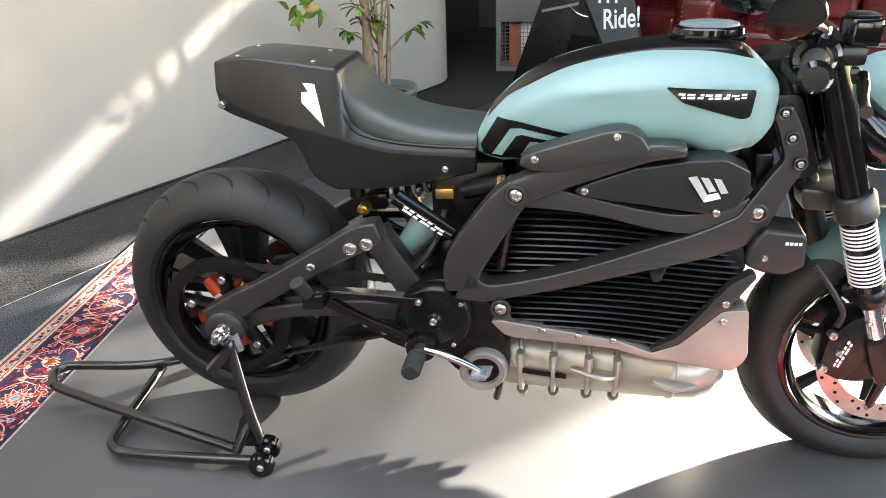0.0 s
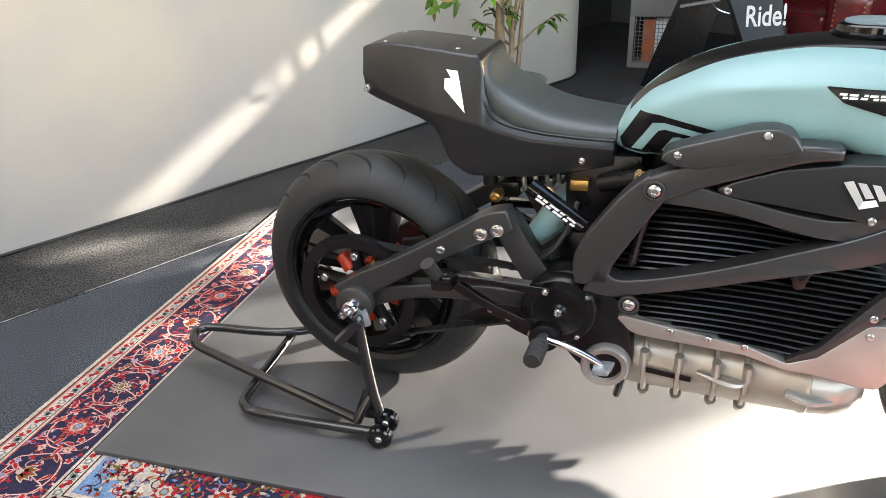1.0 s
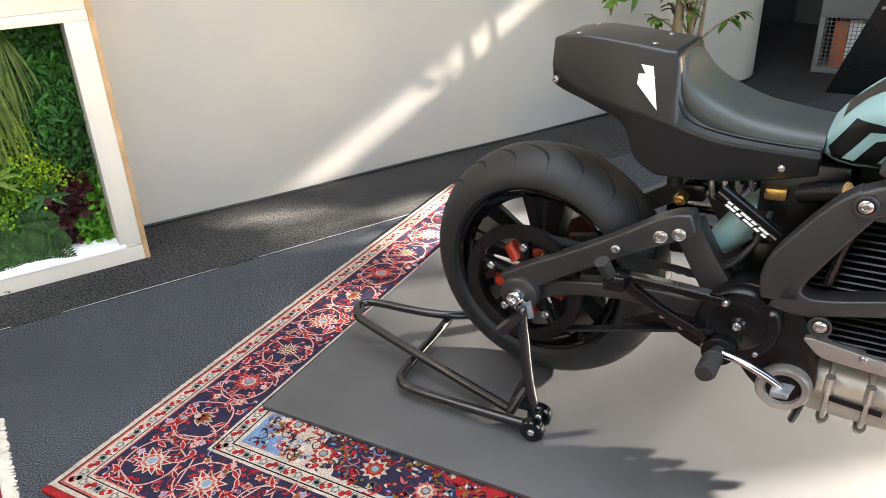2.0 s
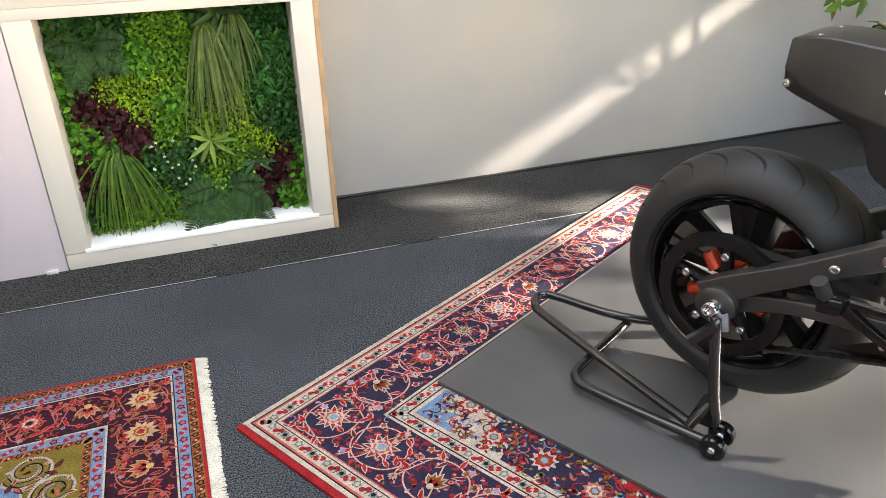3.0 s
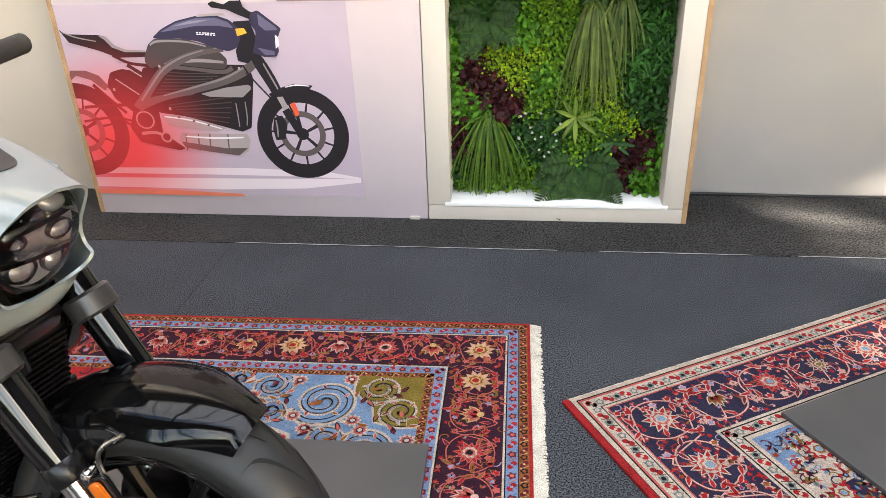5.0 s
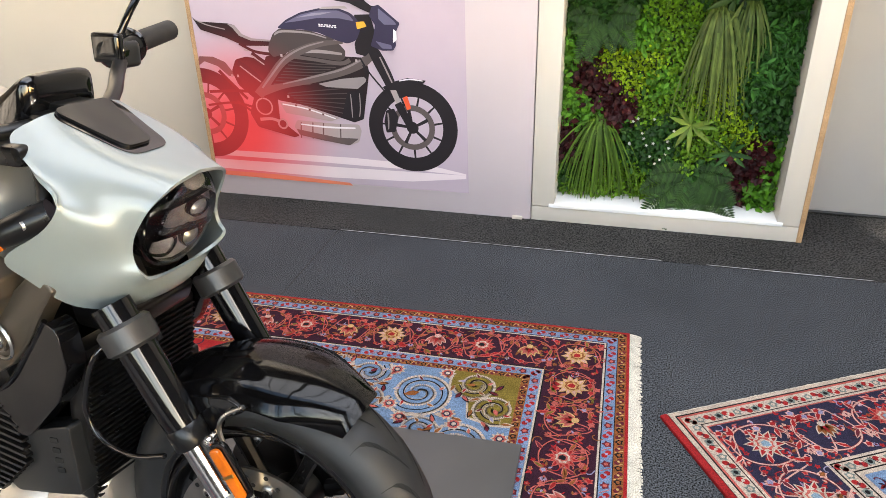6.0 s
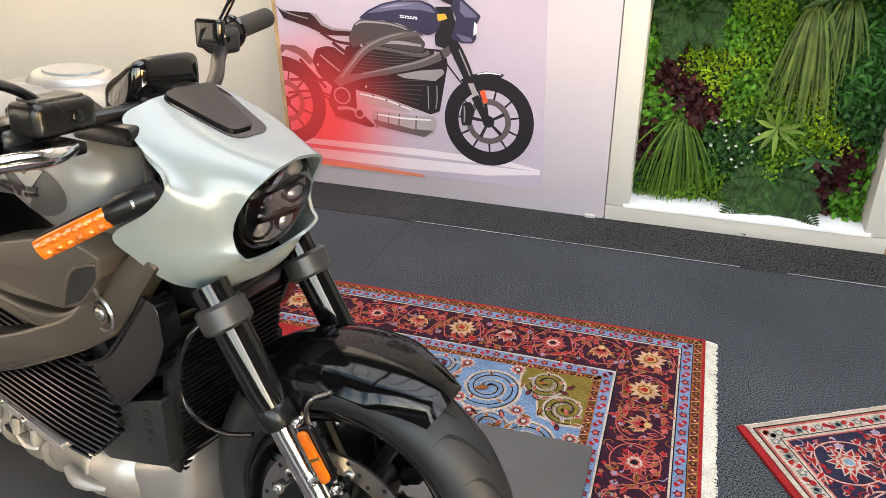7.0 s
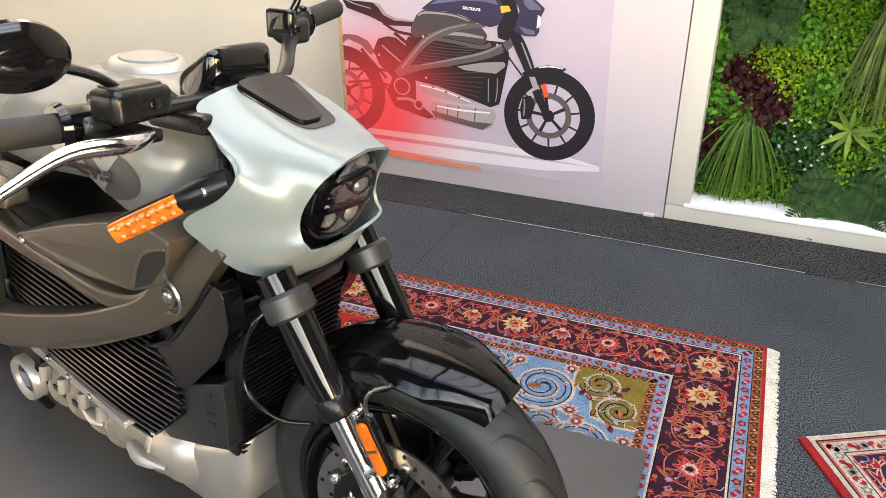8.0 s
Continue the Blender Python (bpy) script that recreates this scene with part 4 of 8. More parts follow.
lily(0.585, 0.60, 9, 0.10, 6, ((0.0715, 0.1430, 0.0220), (0.1210, 0.1540, 0.0220)), "pale green spider plant rosette")
lily(0.77, 0.72, 8, 0.09, 7, ((0.0193, 0.0605, 0.0121), (0.0110, 0.0358, 0.0066)), "dark green rosette plant")
lily(0.70, 0.04, 7, 0.11, 8, ((0.0220, 0.0468, 0.0110), (0.0110, 0.0275, 0.0066)), "broad-leaved rosette under the top of the frame")
stars = Leaves()
for _ in range(16):
    x, z = at(rnd.gauss(0.42, 0.07), rnd.gauss(0.68, 0.06))
    for k in range(5):
        a = 2 * math.pi * k / 5
        stars.leaf((x, PANEL_Y + 0.085, z), (math.cos(a), -0.3, math.sin(a)), (0, -1, 0), 0.007, 0.004, 0.1)
tagged(stars.mesh("small_flowers", material("cream_petal", (0.42, 0.43, 0.36), 0.6)), "tiny white star-shaped flowers among the greenery", "flowers", kind="stuff")
# ---- motorcycles ----
# local axes: x ahead, y to the left, z up; the rear axle is over the origin
WB, RR, RF = 1.49, 0.315, 0.300
HEAD_LOW, HEAD_TOP = Vector((1.335, 0, 0.56)), Vector((1.17, 0, 0.96))
STEER_AXIS = (HEAD_TOP - HEAD_LOW).normalized()


def narrow(bm, x_from=0.95, x_to=1.2, k=0.5):
    """Draws the frame in towards the steering head."""
    for v in bm.verts:
        t = min(1, max(0, (v.co.x - x_from) / (x_to - x_from)))
        v.co.y *= 1 - (1 - k) * t * t * (3 - 2 * t)
    return bm


def tyre_mesh(c, R, w, rim):
    """A tyre with a round crown, sidewalls and a bead."""
    prof = []
    for i in range(15):
        a = radians(-78 + 156 * i / 14)
        prof.append((w / 2 * math.sin(a) / math.sin(radians(78)), R - w * 0.40 * (1 - math.cos(a)) / (1 - math.cos(radians(78)))))
    side = [(w / 2 * 0.985, R - w * 0.46), (w / 2 * 0.93, rim + 0.012), (w / 2 * 0.86, rim + 0.002), (w / 2 * 0.80, rim - 0.004)]
    left = [(-d, r) for d, r in side]
    return lathe(left[::-1] + prof + side, c, "y", 96, closed=True)


def groove_mesh(c, R, w, count, flip):
    """Curved tread grooves, as thin dark strips in the crown that paint their shade."""
    bm = bmesh.new()
    for k in range(count):
        for s in (-1, 1):
            a0 = 2 * math.pi * (k + (0.5 if s > 0 else 0)) / count
            last = None
            for i in range(9):
                t = i / 8
                u = s * (0.10 + 0.78 * t)
                ang = a0 + flip * (0.30 * t + 0.10 * math.sin(t * math.pi))
                th = 0.0050 * math.sin(math.pi * min(1, t * 1.15 + 0.12)) + 0.0004
                phi = math.asin(max(-1, min(1, u * math.sin(radians(78)))))
                r = R - w * 0.40 * (1 - math.cos(phi)) / (1 - math.cos(radians(78))) + 0.0006
                ring = []
                for q in (-1, 1):
                    b = ang + q * th / R * 1.4
                    ring.append(bm.verts.new((c[0] + math.cos(b) * r, c[1] + u * w / 2, c[2] + math.sin(b) * r)))
                if last:
                    bm.faces.new((last[0], last[1], ring[1], ring[0]))
                last = ring
    return bm


# near-black that paints in the shade of grooves, holes, slots and the scoop
M_HOLLOW = material("tread_groove", (0.002, 0.002, 0.002), 0.95)


def wheel(parent, c, R, w, rim, spokes, S, flip=1, hub_mat=None, double=True):
    wh = part("wheel", moved(joined([
        lathe([(-w * 0.40, rim), (-w * 0.41, rim - 0.012), (-w * 0.30, rim - 0.018), (-w * 0.22, rim - 0.034), (w * 0.22, rim - 0.034), (w * 0.30, rim - 0.018), (w * 0.41, rim - 0.012), (w * 0.40, rim)], c, "y", 72, closed=True),
    ]), S), M_GLOSS, parent, "satin black cast rim")
    part("tyre", moved(tyre_mesh(c, R, w, rim), S), M_TYRE, wh, "black road tyre", 60)
    part("tread_groove", moved(groove_mesh(c, R, w, 21, flip), S), M_HOLLOW, wh, smooth=0)
    part("rim_stripe", moved(lathe([(-w * 0.415, rim + 0.001), (-w * 0.430, rim - 0.004), (-w * 0.415, rim - 0.010)], c, "y", 72, closed=True), S), M_GLOSS, wh)
    for k in range(spokes):
        a = 2 * math.pi * (k + 0.25) / spokes
        for d in ((-0.10, 0.10) if double else (0,)):
            p0 = Vector((math.cos(a + d * 0.2), 0, math.sin(a + d * 0.2))) * 0.04
            p1 = Vector((math.cos(a + d), 0, math.sin(a + d))) * (rim - 0.030)
            bm = tube([Vector(c) + p0, Vector(c) + p0.lerp(p1, 0.5), Vector(c) + p1], [0.036, 0.044, 0.056] if double else [0.019, 0.012, 0.015], 8, 3)
            part("spoke", moved(bm, S), M_BLACK, wh)
    part("hub", moved(lathe([(-0.07, 0.030), (-0.065, 0.045), (0.065, 0.045), (0.07, 0.030)], c, "y", 32), S), hub_mat or M_BLACK, wh)
    return wh


def disc(parent, c, r, S):
    inner = r * 0.74
    d = part("brake_disc", moved(lathe([(-0.0025, inner), (-0.0025, r), (0.0025, r), (0.0025, inner)], c, "y", 72, closed=True), S), M_DISC, parent, "perforated steel brake disc")
    # dark pegs stand for the holes, their shade put into the colour
    holes = bmesh.new()
    for k in range(36):
        a, rr = 2 * math.pi * k / 36, r * (0.80, 0.87, 0.94)[k % 3]
        lathe([(-0.0032, 0.004), (0.0032, 0.004)], (c[0] + math.cos(a) * rr, c[1], c[2] + math.sin(a) * rr), "y", 8, into=holes)
    part("disc_perforation", moved(holes, S), M_HOLLOW, d, smooth=0, kind="stuff")
    for k in range(6):
        a = 2 * math.pi * k / 6 + 0.3
        p0, p1 = (Vector(c) + Vector((math.cos(a), 0, math.sin(a))) * q for q in (0.05, inner + 0.008))
        part("carrier_arm", moved(tube([p0, p1], [0.012, 0.009], 8, 1), S), M_BLACK, d)
        part("rivet", moved(bolt((p1.x, c[1] - 0.004, p1.z), 0.009, -1, 0.006), S), M_STEEL, d)
    return d


def strip_letters(parent, name, origin, ux, uz, widths, height, mat, n_off):
    """A row of slanting bars where unreadable or proprietary lettering stands."""
    bm = bmesh.new()
    x = 0.0
    o, ux, uz = Vector(origin), Vector(ux).normalized(), Vector(uz).normalized()
    for i, w in enumerate(widths):
        for k in range(2):
            h0, h1 = (0.0, 0.42) if k == 0 else (0.58, 1.0)
            q = [(x + h0 * 0.3 * height, h0), (x + w * 0.75 + h0 * 0.3 * height, h0), (x + w * 0.75 + h1 * 0.3 * height, h1), (x + h1 * 0.3 * height, h1)]
            if (i + k) % 3 == 0:
                q = [(a + 0.2 * w, b) for a, b in q]
            bm.faces.new([bm.verts.new(o + ux * a + uz * (b * height) + Vector(n_off)) for a, b in q])
        x += w
    return part(name, bm, mat, parent, smooth=0)


def spar_set(fr, mat, spars, bolts, bevel=0.013, taper=(0.95, 1.2, 0.5)):
    """The spars and bolts of the perimeter frame, on both sides."""
    for name, path in spars:
        deep = 0.007 if name == "upper_spar" else 0.0
        bm = narrow(plate(ribbon(path, 5), -0.215 + deep, -0.165, bevel, 3), *taper)
        other = mirrored(bm)
        part(name, bm, mat, fr)
        part(name, other, mat, fr)
    for x, z, r in bolts:
        t = min(1, max(0, (x - taper[0]) / (taper[1] - taper[0])))
        k = 1 - (1 - taper[2]) * t * t * (3 - 2 * t)
        for s in (-1, 1):
            yy = s * 0.2165 * k
            part("bolt_boss", lathe([(0, r), (s * 0.006, r), (s * 0.007, r * 0.9), (s * 0.006, r * 0.7), (0.0, r * 0.66)], (x, yy, z), "y", 24), mat, fr)
            part("frame_bolt", bolt((x, yy + s * 0.004, z), r * 0.62, s, 0.010), M_STEEL, fr, "bright socket bolt")


def chassis(bike, frame_mat, rear_z):
    """What both machines share: frame, battery, motor, swingarm and rear wheel."""
    I = Matrix.Identity(4)
    fr = part("frame", narrow(plate(rounded([(1.13, 0.80), (1.21, 0.80), (1.28, 0.62), (1.22, 0.60)], 0.02), -0.07, 0.07, 0.01)), frame_mat, bike, "cast perimeter frame")
    # battery pack with cooling fins that follow its curved sides
    batt = part("battery_pack", plate(rounded([(0.50, 0.44), (0.60, 0.64), (1.08, 0.62), (1.13, 0.44), (1.10, 0.40), (0.98, 0.275), (0.63, 0.335)], 0.02), -0.135, 0.135, 0.01), M_BATT, bike, "black battery casing")
    n = 22
    for k in range(n):
        z0 = 0.292 + k * 0.0155
        x_a = 0.545 + max(0, (0.36 - z0)) * 1.0 if z0 < 0.43 else 0.52 + (z0 - 0.43) * 0.5
        x_b = min(1.12, 0.985 + (z0 - 0.275) * 1.05) if z0 < 0.42 else 1.12 - max(0, z0 - 0.48) * 0.9
        for s in (-1, 1):
            bm = bmesh.new()
            rows = []
            for i in range(13):
                t = i / 12
                x = x_a + (x_b - x_a) * t
                drop = -0.055 * (t - 0.25) + 0.020 * math.sin(t * math.pi)
                yy = s * (0.150 + 0.022 * math.sin(min(1, t * 1.05) * math.pi) ** 0.5)
                rows.append([bm.verts.new((x, yi, z0 + drop + dz)) for yi, dz in ((s * 0.12, -0.0035), (yy, -0.0026), (yy + s * 0.002, 0), (yy, 0.0026), (s * 0.12, 0.0035))])
            for a, b in zip(rows, rows[1:]):
                for j in range(4):
                    bm.faces.new((a[j], a[j + 1], b[j + 1], b[j]))
            bm.faces.new(rows[0])
            bm.faces.new(rows[-1][::-1])
            part("cooling_fin", bm, M_BATT, batt)
    for s in (-1, 1):
        part("fin_bracket", tube([(0.625, s * 0.178, 0.60), (0.612, s * 0.180, 0.55), (0.600, s * 0.180, 0.475)], 0.010, 8, 3), M_BLACK, batt)
        part("fin_tab", plate(rounded([(0.905, 0.49), (0.955, 0.50), (0.938, 0.445), (0.922, 0.445)], 0.008), s * 0.185, s * 0.192, 0.002), M_BLACK, batt)
    # motor, laid lengthways under the pack
    mz, my = 0.208, 0.0
    flat = Matrix.Translation((0, 0, mz)) @ Matrix.Diagonal((1, 1.30, 0.86, 1)) @ Matrix.Translation((0, 0, -mz))
    mpart = lambda name, bm, mat, parent, label="": part(name, moved(bm, flat), mat, parent, label)
    mot = mpart("motor", lathe([(0.585, 0.085), (0.59, 0.112), (0.62, 0.118), (0.985, 0.124), (0.99, 0.127), (1.0, 0.127), (1.003, 0.124), (1.05, 0.122), (1.09, 0.110), (1.12, 0.085), (1.132, 0.05)], (0, my, mz), "x", 48), M_MOTOR, bike, "cast alloy electric motor")
    for x in (0.645, 0.72, 0.80, 0.865):
        mpart("motor_rib", lathe([(x - 0.007, 0.118), (x - 0.004, 0.131), (x + 0.004, 0.131), (x + 0.007, 0.118)], (0, my, mz), "x", 48, closed=True), M_MOTOR, mot)
        for s in (-1, 1):
            mpart("rib_lug", tube([(x, s * 0.128, mz + 0.075), (x, s * 0.132, mz + 0.035)], 0.010, 10, 1), M_MOTOR, mot)
            mpart("rib_foot", tube([(x, s * 0.055, mz - 0.140), (x, s * 0.080, mz - 0.10)], [0.011, 0.014], 10, 1), M_MOTOR, mot)
    for s in (-1, 1):
        mpart("motor_flange", tube([(0.59, s * 0.12, mz - 0.09), (0.60, s * 0.135, mz - 0.02), (0.60, s * 0.12, mz + 0.06)], 0.009, 8, 3), M_BLACK, mot)
        mpart("motor_slot", plate([(0.64, mz + 0.018), (0.75, mz + 0.008), (0.75, mz - 0.006), (0.64, mz + 0.004)], s * 0.1235, s * 0.126), M_BLACK, mot)
        mpart("motor_pin", tube([(0.95, s * 0.126, mz + 0.012), (1.00, s * 0.133, mz + 0.005), (1.05, s * 0.122, mz - 0.002)], [0.010, 0.013, 0.004], 10, 3), M_SILVER, mot)
        mpart("motor_pipe", tube([(0.76, s * 0.125, mz + 0.03), (0.83, s * 0.131, mz + 0.018), (0.86, s * 0.127, mz + 0.015)], [0.004, 0.011, 0.006], 8, 3), M_MOTOR, mot)
    # gearbox nose with its ring and badge
    gb = part("gear_case", plate(rounded([(0.40, 0.43), (0.48, 0.45), (0.60, 0.36), (0.625, 0.19), (0.56, 0.155), (0.50, 0.19), (0.40, 0.32)], 0.035), -0.165, 0.165, 0.012), M_BLACK, bike, "black gear case")
    for s in (-1, 1):
        part("case_ring", lathe([(0, 0.055), (s * 0.020, 0.055), (s * 0.028, 0.050), (s * 0.026, 0.038), (s * 0.016, 0.034)], (0.562, s * 0.160, 0.208), "y", 40), M_SILVER, gb, "machined silver ring")
        part("ring_insert", lathe([(0, 0.034), (s * 0.019, 0.034)], (0.562, s * 0.160, 0.208), "y", 32), M_BLACK, gb)
        part("badge", plate(rounded([(0.540, 0.222), (0.585, 0.222), (0.575, 0.190), (0.551, 0.190)], 0.006), s * 0.178, s * 0.184, 0.002), M_BLUEMETAL, gb)
        cov = part("pulley_cover", lathe([(0, 0.086), (s * 0.022, 0.084), (s * 0.028, 0.078), (s * 0.029, 0.060), (s * 0.026, 0.056), (s * 0.026, 0.018), (s * 0.032, 0.013)], (0.455, s * 0.165, 0.352), "y", 48), M_BLACK, gb, "round black pulley cover")
        part("cover_bolt", bolt((0.455, s * 0.197, 0.352), 0.011, s, 0.012), M_STEEL, cov)
        for a in (35, 125, 215, 305):
            part("cover_screw", bolt((0.455 + 0.076 * math.cos(radians(a)), s * 0.196, 0.352 + 0.076 * math.sin(radians(a))), 0.006, s, 0.006), M_STEEL, cov)
    # swingarm
    sw = part("swingarm", tube([(0.44, -0.12, 0.36), (0.44, 0.12, 0.36)], 0.035, 16, 1), frame_mat, bike, "forged swingarm")
    for s in (-1, 1):
        top = plate(ribbon([(-0.035, rear_z + 0.005, 0.040), (0.03, rear_z + 0.055, 0.030), (0.12, 0.448, 0.026), (0.22, 0.505, 0.026), (0.30, 0.548, 0.030), (0.345, 0.565, 0.022)], 5), s * 0.135, s * 0.185, 0.010, 3)
        part("upper_arm", top, frame_mat, sw)
        low = plate(ribbon([(-0.01, rear_z - 0.005, 0.030), (0.10, rear_z + 0.020, 0.020), (0.20, rear_z + 0.026, 0.020), (0.34, rear_z + 0.018, 0.024), (0.44, 0.36, 0.035)], 5), s * 0.120, s * 0.165, 0.009, 3)
        part("lower_arm", low, frame_mat, sw)
        web = plate(ribbon([(0.32, 0.545, 0.030), (0.36, 0.47, 0.030), (0.42, 0.37, 0.035)], 5), s * 0.10, s * 0.15, 0.009)
        part("brace", web, frame_mat, sw)
        part("axle_collar", lathe([(0, 0.046), (s * 0.018, 0.044), (s * 0.024, 0.036), (s * 0.024, 0.02)], (-0.005, s * 0.18, rear_z), "y", 32), frame_mat, sw)
        part("axle_nut", bolt((-0.005, s * 0.215, rear_z), 0.021, s, 0.03), M_CHROME, sw, "bright axle nut")
        for x, z, r in ((0.198, 0.490, 0.010), (0.283, 0.530, 0.015), (0.318, 0.540, 0.015)):
            part("arm_bolt", bolt((x, s * 0.187, z), r, s, 0.008), M_STEEL, sw)
    # rear wheel, belt and pulley
    wh = wheel(bike, (0, 0, rear_z), RR, 0.185, 0.222, 5, I, -1, M_RED)
    pul = part("belt_pulley", lathe([(-0.012, 0.128), (-0.016, 0.142), (0.016, 0.142), (0.012, 0.128)], (0, -0.125, rear_z), "y", 64, closed=True), M_BLACK, wh, "toothed black belt pulley")
    part("pulley_flange", lathe([(-0.026, 0.122), (-0.030, 0.135), (-0.028, 0.152), (-0.014, 0.154), (-0.014, 0.122)], (0, -0.125, rear_z), "y", 64, closed=True), M_BLACK, wh)
    for k in range(5):
        a = radians(72 * k + 20)
        part("pulley_arm", tube([(math.cos(a) * 0.04, -0.12, rear_z + math.sin(a) * 0.04), (math.cos(a) * 0.122, -0.125, rear_z + math.sin(a) * 0.122)], [0.018, 0.013], 8, 1), M_BLACK, wh)
        b = a + radians(36)
        part("pulley_bolt", bolt((math.cos(a) * 0.095, -0.140, rear_z + math.sin(a) * 0.095), 0.011, -1, 0.01), M_STEEL, wh)
        part("cush_drive", tube([(math.cos(b) * 0.055, -0.10, rear_z + math.sin(b) * 0.055), (math.cos(b) * 0.098, -0.10, rear_z + math.sin(b) * 0.098)], [0.022, 0.018], 10, 1), M_RED, wh, "red anodised cush drive")
    part("valve", tube([(0.05, -0.118, rear_z + 0.10), (0.045, -0.155, rear_z + 0.075)], 0.006, 8, 1), M_BRASS, wh)
    for z0, z1 in ((rear_z + 0.128, 0.352 + 0.052), (rear_z - 0.128, 0.352 - 0.052)):
        bm = bmesh.new()
        rows = []
        for i in range(41):
            t = i / 40
            x = 0.02 + (0.455 - 0.02) * t
            z = z0 + (z1 - z0) * t
            d = 0.0045 if i % 2 else 0.002
            up = 1 if z0 > rear_z else -1
            rows.append([bm.verts.new((x, yy, z + dz)) for yy, dz in ((-0.137, up * 0.0035), (-0.113, up * 0.0035), (-0.113, -up * d), (-0.137, -up * d))])
        for a, b in zip(rows, rows[1:]):
            for j in range(4):
                bm.faces.new((a[j], a[(j + 1) % 4], b[(j + 1) % 4], b[j]))
        part("drive_belt", bm, M_TYRE, bike, "ribbed black drive belt", smooth=0)
    return fr


def front_end(bike, steer, style):
    """Fork, front wheel, fender, brakes and bars, turned about the steering axis."""
    S = Matrix.Translation(HEAD_LOW) @ Matrix.Rotation(radians(steer), 4, STEER_AXIS) @ Matrix.Translation(-HEAD_LOW)
    R = RF if style == 1 else 0.271
    fz = 0.022 + R if style == 2 else 0.008 + R
    c = (1.512, 0, fz) if style == 2 else (1.457, 0, fz)
    wh = wheel(bike, c, R, 0.122, 0.222 if style == 1 else 0.196, 7, S, 1, None, False)
    low = Vector((1.430, 0, fz)) if style == 1 else Vector((1.562, 0, fz))
    d = Vector((-0.313, 0, 0.950)).normalized() if style == 1 else Vector((-0.498, 0, 0.867))
    k0 = -0.105 if style == 1 else -0.047
    for s in (-1, 1):
        disc(wh, (c[0], s * 0.072, c[2]), 0.150 if style == 1 else 0.140, S)
    fork = part("fork", moved(plate(rounded([(1.245, 0.635), (1.36, 0.625), (1.345, 0.585), (1.255, 0.590)], 0.012), -0.075, 0.075, 0.01), S @ Matrix.Translation((-0.035, 0, 0.055)) if style == 1 else S @ Matrix.Translation((-0.03, 0, 0.03))), M_FRAME if style == 1 else M_BLACK, bike, "upside-down telescopic fork")
    part("top_clamp", moved(plate(rounded([(1.12, 0.905), (1.235, 0.905), (1.235, 0.875), (1.12, 0.875)], 0.012), -0.13, 0.13, 0.01), S @ Matrix.Translation((0.025, 0, 0.025)) if style == 1 else S), M_BLACK, fork)
    part("steering_stem", moved(tube([HEAD_LOW + Vector((-0.06, 0, 0)), HEAD_TOP + Vector((-0.02, 0, -0.03))], 0.032, 16, 1), S), M_BLACK, fork)
    for s in (-1, 1):
        base = low + Vector((-0.01, s * 0.108, 0.0))
        p = lambda q: base + d * q
        part("outer_tube", moved(tube([p(0.30 + k0), p(0.33 + k0), p(0.66 if style == 1 else 0.455)], [0.026, 0.0275, 0.0285], 24, 1), S), M_GLOSS, fork, "black outer tube")
        part("outer_collar", moved(tube([p(0.268 + k0), p(0.272 + k0), p(0.300 + k0), p(0.304 + k0)], [0.027, 0.030, 0.030, 0.027] if style == 1 else [0.025, 0.0275, 0.0275, 0.025], 24, 1), S), M_BLACK, fork)
        part("inner_tube", moved(tube([p(0.06), p(0.27 + k0)], 0.0205, 20, 1), S), M_CHROME, fork, "polished inner tube")
        part("lower_clamp", moved(tube([p(0.355 if style == 1 else 0.385), p(0.36 if style == 1 else 0.390), p(0.402 if style == 1 else 0.420), p(0.408 if style == 1 else 0.425)], [0.034, 0.039, 0.039, 0.034], 24, 1), S), M_FRAME, fork, "grey fork clamp")
        part("axle_lug", moved(plate(ribbon([(base.x + 0.012, base.z - 0.02, 0.022), (base.x - 0.005, base.z + 0.03, 0.028), (base.x - 0.03, base.z + 0.085, 0.022)], 4), base.y - 0.022, base.y + 0.022, 0.008), S), M_BLACK, fork)
        cal = part("brake_caliper", moved(plate(rounded([(base.x - 0.075, base.z + 0.125), (base.x - 0.045, base.z + 0.130), (base.x - 0.030, base.z + 0.03), (base.x - 0.075, base.z - 0.03), (base.x - 0.125, base.z - 0.005), (base.x - 0.118, base.z + 0.075)], 0.015), s * 0.048, s * 0.118, 0.010), S), M_BLACK, bike, "black four-piston brake caliper")
        part("caliper_bracket", moved(plate(rounded([(base.x - 0.10, base.z - 0.012), (base.x - 0.02, base.z + 0.035), (base.x + 0.015, base.z - 0.02), (base.x - 0.06, base.z - 0.035)], 0.01), s * 0.085, s * 0.105, 0.004), S), M_BLACK, cal)
        for bx, bz in ((-0.112, 0.085), (-0.118, 0.005), (-0.05, 0.118), (-0.095, 0.045)):
            part("caliper_bolt", moved(bolt((base.x + bx, s * 0.122, base.z + bz), 0.010 if bx < -0.1 else 0.007, s, 0.012), S), M_STEEL, cal)
        strip_letters(cal, "caliper_lettering", tuple(S @ Vector((base.x - 0.088, s * 0.1195, base.z + 0.005))), (0.28, 0, 0.96), (-0.96, 0, 0.28), [0.011] * 6, 0.012, M_DECAL, (0, 0, 0))
        part("axle_cap", moved(bolt((c[0], s * 0.135, c[2]), 0.020, s, 0.02), S), M_STEEL, fork)
        if style == 1:
            for k in range(16):
                if k == 9:
                    continue
                q = p(0.219 + k * 0.0082)
